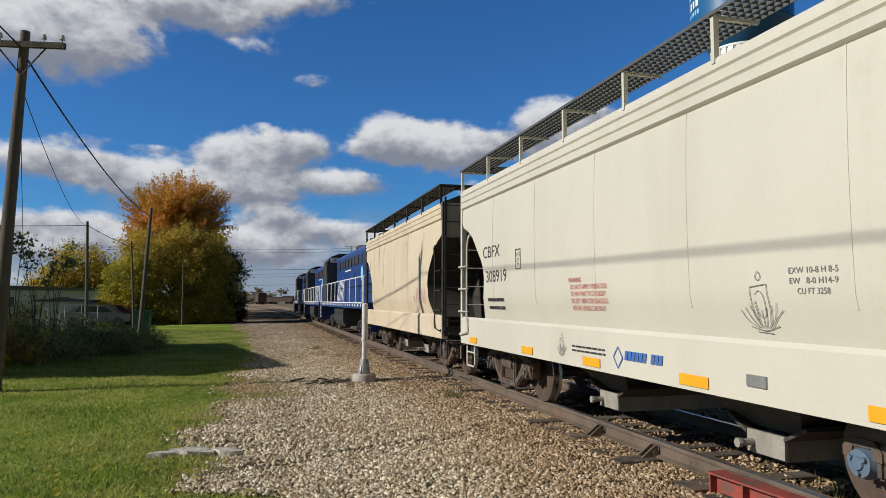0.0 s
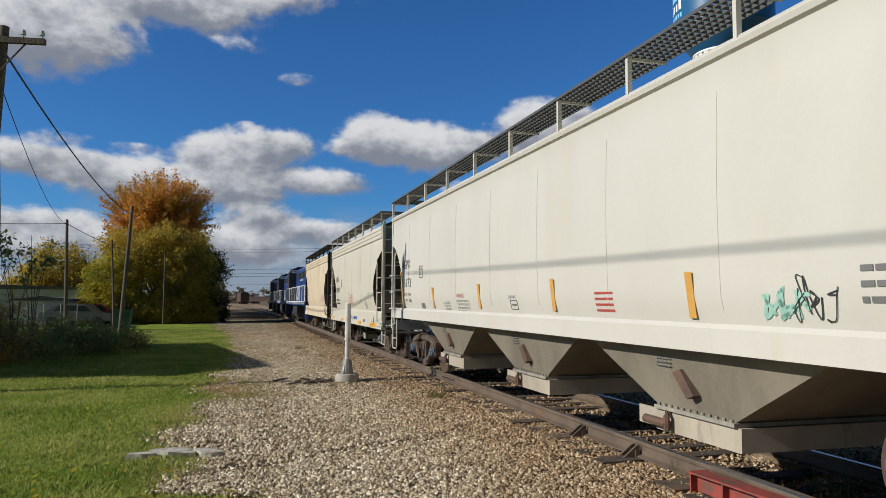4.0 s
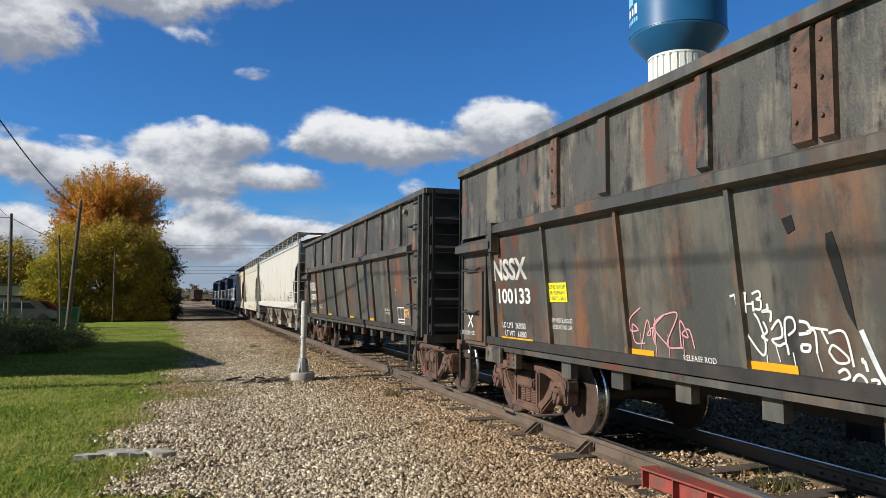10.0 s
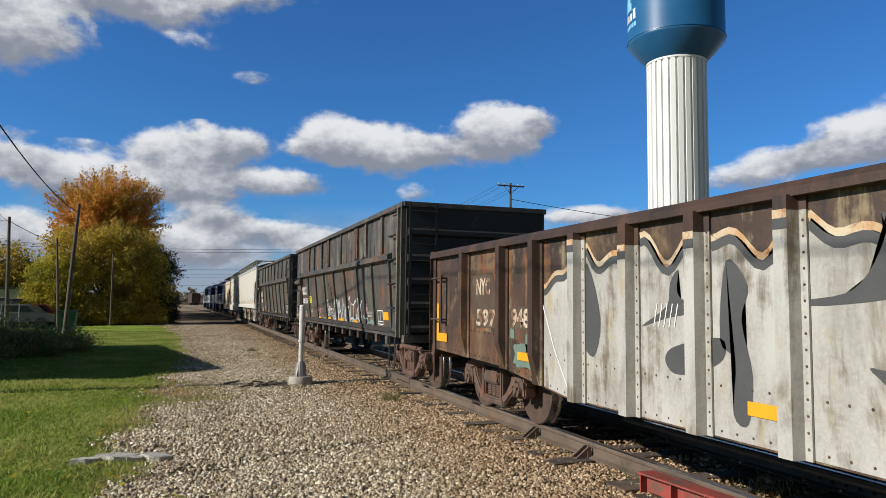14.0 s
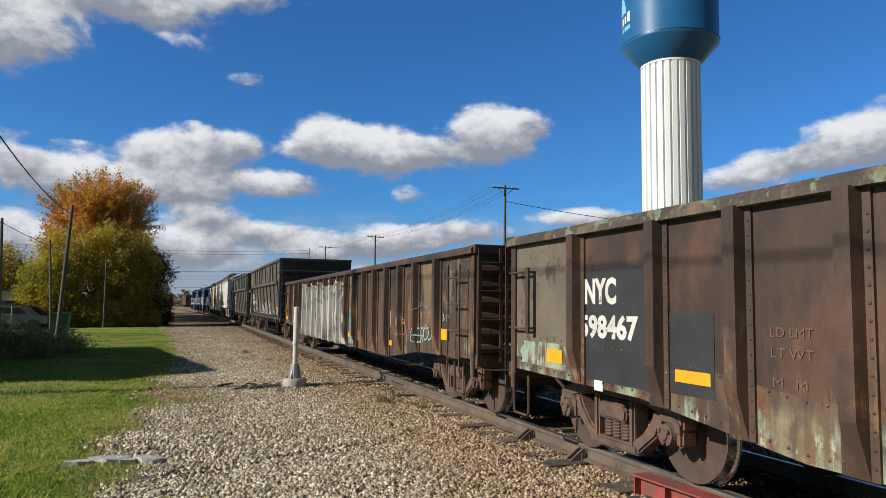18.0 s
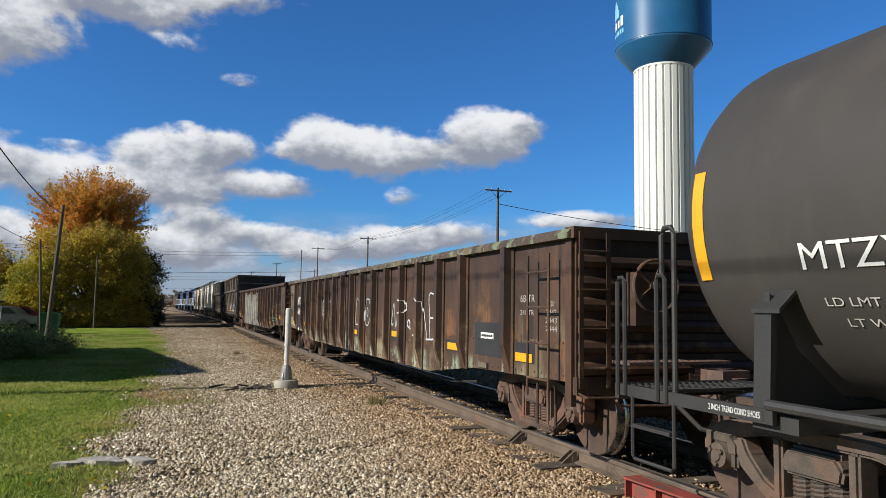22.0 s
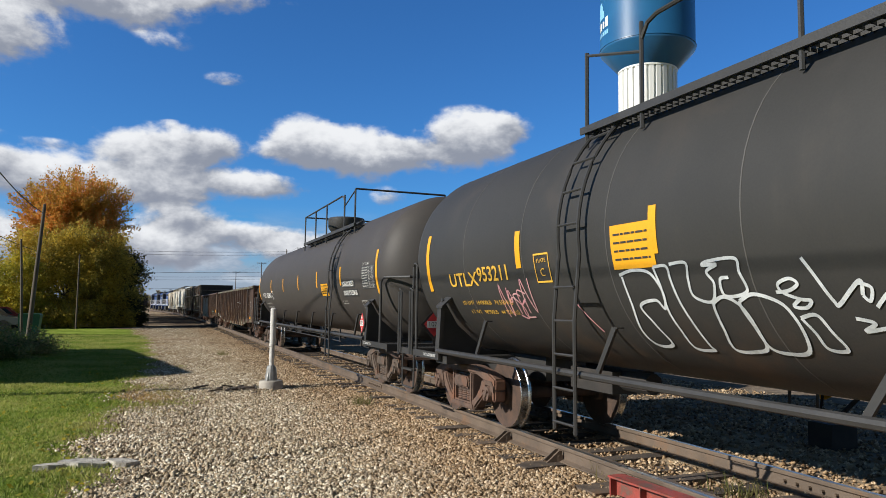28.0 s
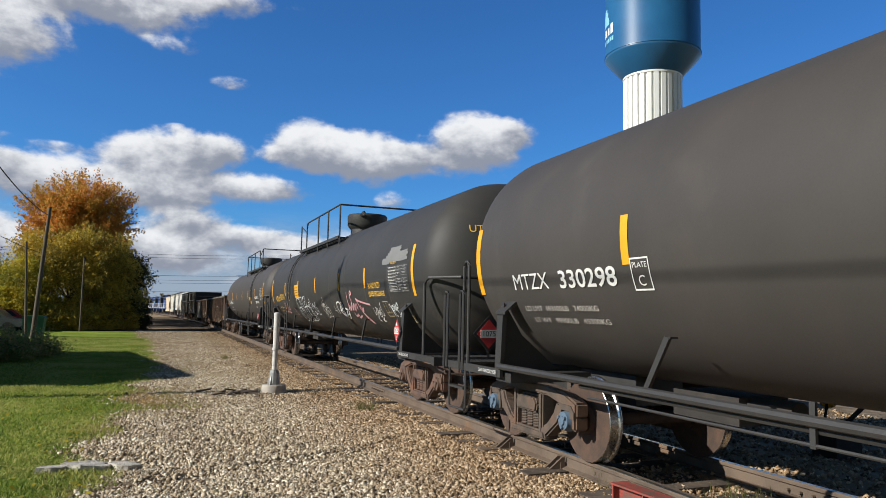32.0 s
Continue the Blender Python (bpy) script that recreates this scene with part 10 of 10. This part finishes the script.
def make_tower():
    t = new("water_tower")
    D = 100.0
    t.matrix_basis = pose(D * 0.6148, D * 0.7887, 0)
    tagged(t, "blue water tower tank on a white fluted column", "water tower")
    n = 26
    bm = B()
    rings = []
    for z in (-0.5, 34.6):
        ring = []
        for i in range(n * 4):
            k = i % 4
            a = 2 * math.pi * (i // 4 + (0.0, 0.62, 0.70, 0.92)[k]) / n
            r = 3.92 if k < 2 else 3.68
            ring.append(bm.verts.new((r * math.cos(a), r * math.sin(a), z)))
        rings.append(ring)
    for i in range(n * 4):
        j = (i + 1) % (n * 4)
        bm.faces.new((rings[0][i], rings[0][j], rings[1][j], rings[1][i]))
    bm.faces.new(rings[1])
    part("column", bm, M_TOWERWHITE, t)
    part("collar", lathe(B(), [(3.7, 34.4), (3.98, 34.5), (3.98, 34.75), (3.7, 34.9)], (0, 0, 0), "z", 48), M_TOWERWHITE, t, smooth=True)
    tank = part("tank", lathe(B(), [(3.9, 34.7), (4.05, 34.85), (6.35, 37.4), (6.40, 37.6), (6.40, 37.8), (6.36, 37.9), (6.36, 52), (5.5, 54.5), (3, 56), (0.1, 56.5)], (0, 0, 0), "z", 64), M_TOWERBLUE, t, smooth=True)
    part("rim", lathe(B(), [(6.36, 37.72), (6.47, 37.76), (6.47, 37.86), (6.36, 37.9)], (0, 0, 0), "z", 64), M_TOWERBLUE, tank, smooth=True)
    # emblem and bars of lettering, bent round the tank
    def arc(bm, a0, a1, z0, z1, r=6.385, tip=False):
        k = 6
        lo = [bm.verts.new((r * math.cos(a0 + (a1 - a0) * i / k), r * math.sin(a0 + (a1 - a0) * i / k), z0 if not tip else z0 + 0.3 * math.sin(i))) for i in range(k + 1)]
        hi = [bm.verts.new((r * math.cos(a0 + (a1 - a0) * i / k), r * math.sin(a0 + (a1 - a0) * i / k), z1)) for i in range(k + 1)]
        for i in range(k):
            bm.faces.new((lo[i], lo[i + 1], hi[i + 1], hi[i]))
    face = math.atan2(-0.7887, -0.6148)
    turn = -1          # towards the viewer's left along the tank
    bm = B()
    for i, (w, h) in enumerate(((0.10, 1.4), (0.08, 1.0), (0.09, 1.0), (0.08, 1.3), (0.08, 1.0), (0.07, 1.2))):
        a = face + turn * (0.98 + 0.14 * i)
        arc(bm, a - w / 2, a + w / 2, 40.4, 40.4 + h)
    part("lettering", bm, M_WHITE, tank)
    bm = B()
    for i in range(9):
        a = face + turn * (0.95 + 0.09 * i)
        arc(bm, a - 0.032, a + 0.032, 39.35, 39.95)
    part("lettering", bm, M_SKYBLUE, tank)
    bm = B()
    for i in range(7):
        a = face + turn * (1.12 + 0.055 * i)
        arc(bm, a - 0.028, a + 0.028, 41.9, 42.0 + 2.4 * math.sin(math.pi * (i + 1) / 8))
    part("emblem", bm, M_SKYBLUE, tank, "pale blue emblem")


M_SHED = mat("shed_siding", (0.30, 0.285, 0.265), (0.22, 0.21, 0.195), 0.8, s1=1, s2=20, streak=0.2)
M_SHEDPALE = mat("pale_grey_siding", (0.46, 0.46, 0.47), (0.36, 0.36, 0.37), 0.75, s1=1, s2=20, streak=0.2)
M_SHEDWHITE = mat("pale_siding", (0.50, 0.50, 0.49), (0.40, 0.40, 0.39), 0.7, s1=1, s2=20, streak=0.2)
M_ROOF = mat("dark_roofing", (0.085, 0.08, 0.075), (0.055, 0.052, 0.05), 0.9, s1=2, s2=30)
M_GLASS = plain("dark_window_glass", (0.03, 0.035, 0.04), 0.1)
M_BIN = plain("green_bin", (0.02, 0.10, 0.055), 0.5)
M_CARRED = plain("red_car_paint", (0.30, 0.02, 0.025), 0.3)
M_CARGREY = plain("grey_car_paint", (0.10, 0.105, 0.12), 0.3)
M_RUBBER = plain("tyre_rubber", (0.02, 0.02, 0.02), 0.8)


def shed(name, label, x0, x1, y0, y1, h, wall, ridge=0.8, windows=0, doors=0):
    b = new(name)
    b.matrix_basis = pose((x0 + x1) / 2, (y0 + y1) / 2, 0)
    tagged(b, label, "building", "sheds by the yard")
    w, d = (x1 - x0) / 2, (y1 - y0) / 2
    part("wall", bx(B(), -w, w, -d, d, -0.1, h), wall, b)
    bm = B()
    prism(bm, [(-w - 0.25, h - 0.02), (w + 0.25, h - 0.02), (w + 0.25, h + 0.12), (0, h + ridge + 0.12), (-w - 0.25, h + 0.12)], -d - 0.25, d + 0.25, "y")
    part("roof", bm, M_ROOF, b)
    for i in range(windows):
        x = -w + 2 * w * (i + 0.7) / (windows + 0.4)
        win = part("window", bx(B(), x - 0.5, x + 0.5, -d - 0.03, -d + 0.02, h * 0.45, h * 0.80), M_SHEDWHITE, b)
        part("pane", bx(B(), x - 0.43, x + 0.43, -d - 0.04, -d - 0.031, h * 0.47, h * 0.78), M_GLASS, win)
    for i in range(doors):
        x = -w + 2 * w * (i + 0.35) / (doors + 0.2)
        part("door", bx(B(), x - 1.1, x + 1.1, -d - 0.04, -d + 0.02, 0, min(2.3, h * 0.8)), M_SHEDWHITE, b)
    return b


def unseen_house():
    """Unseen house, gable to the lawn, added for its long shadow on the grass."""
    b = new("house")
    b.matrix_basis = pose(-15, 18.6, 0)
    tagged(b, "unseen gabled house added to cast the shadow across the lawn", "building", "sheds by the yard")
    side = [(0.0, -0.1), (12.5, -0.1), (12.5, 4.9), (4.2, 5.62), (1.4, 5.98), (0.0, 4.95)]
    part("wall", prism(B(), side, -4.0, 4.2, "x"), M_SHED, b)
    for (y0, z0), (y1, z1) in (((-0.35, 4.75), (1.4, 6.03)), ((12.8, 4.92), (1.4, 6.03))):
        part("roof", prism(B(), [(y0, z0), (y1, z1), (y1, z1 + 0.12), (y0, z0 + 0.12)], -4.2, 4.45, "x"), M_ROOF, b)
    for y in (2.4, 5.6):
        win = part("window", bx(B(), 4.19, 4.24, y - 0.5, y + 0.5, 1.1, 2.4), M_SHEDWHITE, b)
        part("pane", bx(B(), 4.242, 4.25, y - 0.42, y + 0.42, 1.18, 2.32), M_GLASS, win)
    part("door", bx(B(), 4.19, 4.25, 7.2, 8.1, 0.0, 2.05), M_SHEDWHITE, b)


def parked_car(label, x, y, turn, paint):
    c = new("parked_car")
    c.matrix_basis = pose(x, y, 0, 0, 0, turn)
    tagged(c, label, "car", "parked cars")
    bm = B()
    prism(bm, [(-2.2, 0.35), (2.2, 0.35), (2.25, 0.75), (1.3, 0.95), (0.7, 1.45), (-1.0, 1.48), (-1.7, 1.0), (-2.2, 0.95)], -0.85, 0.85, "y")
    bmesh.ops.recalc_face_normals(bm, faces=bm.faces)
    bmesh.ops.bevel(bm, geom=bm.edges[:], offset=0.06, segments=2)
    part("body", bm, paint, c, smooth=True)
    for s in (-1, 1):
        bm = B()
        prism(bm, [(-1.35, 1.0), (1.0, 1.0), (0.6, 1.36), (-0.9, 1.38)], s * 0.855 - 0.006, s * 0.855 + 0.006, "y")
        part("side_window", bm, M_GLASS, c)
        for k in (-1.4, 1.4):
            part("wheel", lathe(B(), [(0.1, -0.1), (0.32, -0.1), (0.33, 0.08), (0.1, 0.1)], (k, s * 0.78, 0.33), "y", 18), M_RUBBER, c)


def boxcar_far(label, x, y, turn, length, h, paint):
    c = new("parked_freight_car")
    c.matrix_basis = pose(x, y, 0.15, 0, 0, turn)
    tagged(c, label, "freight car", "freight cars parked in the yard")
    part("body", bx(B(), -1.5, 1.5, -length / 2, length / 2, 1.0, h), paint, c)
    bm = B()
    prism(bm, [(-1.55, h), (1.55, h), (0, h + 0.3)], -length / 2, length / 2, "y")
    part("roof", bm, paint, c)
    for s in (-1, 1):
        bm = B()
        bx(bm, -1.1, 1.1, s * length * 0.35 - 1.1, s * length * 0.35 + 1.1, 0.1, 1.0)
        part("truck", bm, M_UNDER, c)


def make_buildings():
    shed("workshop_shed", "long low pale grey workshop with a dark roof", -27, -12.6, 66, 75, 2.62, M_SHEDPALE, 0.25, 3, 1)
    shed("garage", "pale low garage beside the workshop", -14.5, -11.3, 54.5, 56.8, 1.7, M_SHEDWHITE, 0.15, 0, 1)
    unseen_house()
    shed("warehouse", "long pale warehouse beyond the track", 62, 90, 20, 58, 5.5, M_SHEDWHITE, 0.8, 4, 2)
    shed("depot", "low brown depot beyond the yard", 26, 44, 235, 250, 4.2, M_SHED, 0.6, 3, 1)
    b = new("waste_bin")
    b.matrix_basis = pose(-6.75, 46.6, 0)
    tagged(b, "green steel waste bin beside a pole", "bin")
    bm = B()
    prism(bm, [(-0.45, 0.0), (0.45, 0.0), (0.55, 1.05), (-0.55, 1.05)], -0.5, 0.5, "y")
    part("body", bm, M_BIN, b)
    bm = B()
    prism(bm, [(-0.58, 1.05), (0.58, 1.05), (0.5, 1.16), (-0.5, 1.16)], -0.54, 0.54, "y")
    part("lid", bm, M_BIN, b)
    parked_car("red car parked behind the fence", -10.15, 56.2, 5, M_CARRED)
    parked_car("dark grey car parked behind the fence", -10.4, 53.2, -4, M_CARGREY)
    f = new("fence")
    tagged(f, "pale wire fence with metal posts", "fence")
    for i in range(6):
        part("post", rod(B(), [(-14.5 + 0.95 * i, 49.5, 0), (-14.5 + 0.95 * i, 49.5, 1.5)], 0.03, 6), M_GALV, f)
    for z in (0.1, 0.55, 1.0, 1.48):
        part("rail", rod(B(), [(-14.5, 49.5, z), (-9.75, 49.5, z)], 0.018, 5), M_GALV, f)
    for x, y, turn, ln, h, p in ((1.5, 280, 5, 15, 4.3, M_BROWN), (-5.0, 230, 5, 14, 3.9, M_UNDER), (9.5, 318, 62, 14, 2.9, M_BROWN), (19, 324, 66, 16, 3.4, M_BROWN), (31, 330, 70, 16, 3.0, M_TANCAR), (48, 338, 74, 18, 4.2, M_BROWN)):
        boxcar_far("weathered freight car standing in the far yard", x, y, turn, ln, h, p)
    # shadowed clutter seen under the tank cars, beyond the track
    s = new("switch_stand")
    s.matrix_basis = pose(8.15, 6.8, 0.08)
    tagged(s, "black low switch stand beyond the rails", "switch stand")
    part("housing", bx(B(), -0.22, 0.22, -0.18, 0.18, 0.0, 0.32), M_UNDER, s)
    part("lever", rod(B(), [(0, 0, 0.3), (0.1, -0.35, 0.7)], 0.03, 6), M_UNDER, s)
    part("target", lathe(B(), [(0.02, -0.02), (0.14, -0.02), (0.14, 0.02), (0.02, 0.02)], (0.1, 0.2, 0.72), "x", 14), M_YELLOW, s)
    bm = B()
    for i in range(2):
        rod(bm, [(0, 0.2, 0.3), (0.1, 0.2, 0.7)], 0.02, 6)
    part("target_rod", bm, M_UNDER, s)


def make_far_woods():
    r = np.random.RandomState(77)
    blobs = []
    for i in range(130):
        x = -420 + 900 * i / 130 + r.uniform(-3, 3)
        h = r.uniform(3.0, 6.0)
        blobs.append((x, 390 + r.uniform(-25, 25), h * 0.6, 6.5, 5, h))
    me = leaves("far_woods", blobs, 60000, 1.3, leaf_material("far_autumn_woods", (0.22, 0.17, 0.12), (0.28, 0.20, 0.13), (0.20, 0.18, 0.11)), 21, 1.2)
    tagged(new("far_woods", me), "brown and grey autumn woods on the horizon", "woods", kind="stuff")


def make_grass():
    r = np.random.RandomState(31)
    n = 300000
    y = 6.3 + 40 * r.rand(n) ** 1.9
    x = r.uniform(-13, 0.6, n)
    edge = np.array([lawn_edge(q) for q in y]) + 0.2 * np.sin(y * 2.3) + np.abs(r.normal(0, 0.12, n)) * np.where(r.rand(n) < 0.5, 1, -1)
    keep = (x < edge) & (x > -0.34 * y - 1.5)
    # tufts that stray into the gravel
    x2, y2 = r.uniform(-0.9, 0.9, 2500), 7 + 16 * r.rand(2500)
    stray = np.array([noise.noise((a * 1.1, b * 0.6, 9.0)) for a, b in zip(x2, y2)]) > 0.28
    x, y = np.r_[x[keep], x2[stray]], np.r_[y[keep], y2[stray]]
    m = len(x)
    hgt = r.uniform(0.022, 0.055, m) * (1 + 0.6 * np.array([noise.noise((a * 0.8, b * 0.8, 2.0)) for a, b in zip(x, y)]))
    q = r.uniform(0, 6.28, m)
    w = r.uniform(0.004, 0.009, m) * (1 + y / 22)
    lean = r.normal(0, 0.03, (m, 2))
    base = np.stack([x, y, np.array([noise.noise((a * 0.45, b * 0.45, 1.5)) * 0.035 - 0.05 for a, b in zip(x, y)])], 1)
    side = np.stack([np.cos(q) * w, np.sin(q) * w, np.zeros(m)], 1)
    top = base + np.stack([lean[:, 0], lean[:, 1], hgt], 1)
    v = np.stack([base - side, base + side, top + side * 0.3, top - side * 0.3], 1)
    g = leaf_material("grass_blades", (0.14, 0.205, 0.028), (0.26, 0.345, 0.05), (0.40, 0.40, 0.11))
    tagged(new("grass", quads_mesh("grass", v, g)), "mown green grass with fallen leaves", "grass", kind="stuff")
    n = 700
    y = 7 + 30 * r.rand(n) ** 1.6
    x = np.array([lawn_edge(b) for b in y]) - np.abs(r.normal(0, 2.2, n))
    pos = np.stack([x, y, np.full(n, 0.02)], 1)
    a = np.stack([np.cos(y * 50), np.sin(y * 50), r.normal(0, 0.3, n)], 1) * 0.035
    b = np.stack([-np.sin(y * 50), np.cos(y * 50), r.normal(0, 0.3, n)], 1) * 0.025
    v = np.stack([pos - a, pos - b, pos + a, pos + b], 1)
    tagged(new("fallen_leaves", quads_mesh("fallen_leaves", v, M_LEAF_YELLOW)), "yellow and brown fallen leaves on grass", "leaves", kind="stuff")
    # dry brown tufts where the lawn runs out
    n = 3600
    pos = np.stack([r.normal(0.0, 0.34, n), r.normal(15.2, 1.3, n), np.full(n, -0.045)], 1)
    pos = pos[np.array([noise.noise((a * 1.7, b * 1.1, 3.0)) for a, b in pos[:, :2]]) > -0.12]
    n = len(pos)
    top = pos + np.stack([r.normal(0, 0.03, n), r.normal(0, 0.03, n), r.uniform(0.025, 0.065, n)], 1)
    side = np.stack([r.normal(0, 0.005, n), r.normal(0, 0.005, n), np.zeros(n)], 1)
    v = np.stack([pos - side, pos + side, top + side * 0.3, top - side * 0.3], 1)
    tagged(new("dry_grass", quads_mesh("dry_grass", v, leaf_material("dry_grass", (0.36, 0.23, 0.09), (0.46, 0.32, 0.13), (0.30, 0.30, 0.08)))), "dry brown grass where the lawn ends", "grass", kind="stuff")
    # weeds by the rails
    n = 700
    c = np.array([(4.75, 5.2), (4.9, 4.4), (4.6, 6.6), (5.4, 5.6), (3.6, 13.0), (2.2, 27.0)])[r.randint(0, 6, n)]
    pos = np.stack([c[:, 0] + r.normal(0, 0.10, n), c[:, 1] + r.normal(0, 0.14, n), np.zeros(n)], 1)
    top = pos + np.stack([r.normal(0, 0.05, n), r.normal(0, 0.05, n), r.uniform(0.05, 0.2, n)], 1)
    s = np.stack([r.normal(0, 0.004, n), r.normal(0, 0.004, n), np.zeros(n)], 1)
    v = np.stack([pos - s, pos + s, top + s * 0.2, top - s * 0.2], 1)
    tagged(new("weeds", quads_mesh("weeds", v, leaf_material("dry_weeds", (0.16, 0.14, 0.05), (0.22, 0.18, 0.08), (0.10, 0.12, 0.03)))), "dry weeds beside the rails", "weeds", kind="stuff")


make_trees()
make_poles()
make_post()
make_tower()
make_buildings()
make_far_woods()
make_grass()
make_gravel()

# ---- movement ----
SPEED_AT = [0, 3, 6, 9, 12, 15, 18, 21, 24, 27, 30, 32]
SPEED = [4.281, 4.301, 4.311, 4.318, 4.324, 4.351, 4.379, 4.403, 4.261, 4.136, 4.246, 4.352]


def travelled(t):
    """Metres that the train has gone at t seconds."""
    total = 0.0
    for a, b, u, v in zip(SPEED_AT, SPEED_AT[1:], SPEED, SPEED[1:]):
        if t <= a:
            break
        e = min(t, b)
        w = u + (v - u) * (e - a) / (b - a)
        total += (u + w) / 2 * (e - a)
    return total


def motions():
    for car, mid, half in CARS:
        rows = []
        for i in range(33):
            s = mid + travelled(i)
            a, b = track(s + half)[0], track(s - half)[0]
            turn = math.degrees(math.atan2(-(a.x - b.x), a.y - b.y))
            m = (a + b) / 2
            rows.append((float(i), pose(m.x, m.y, RAIL, 0, 0, turn)))
        walk(car, rows)
    far = travelled(32.0)
    n = int(far / 0.457 / 1.4) + 1
    for wheel, d in TURNING:
        rows = []
        for i in range(n + 1):
            t = 32.0 * i / n
            rows.append((t, pose(0, d, 0.457, -math.degrees(travelled(t) / 0.457) % 360, 0, 0)))
        walk(wheel, rows)


motions()
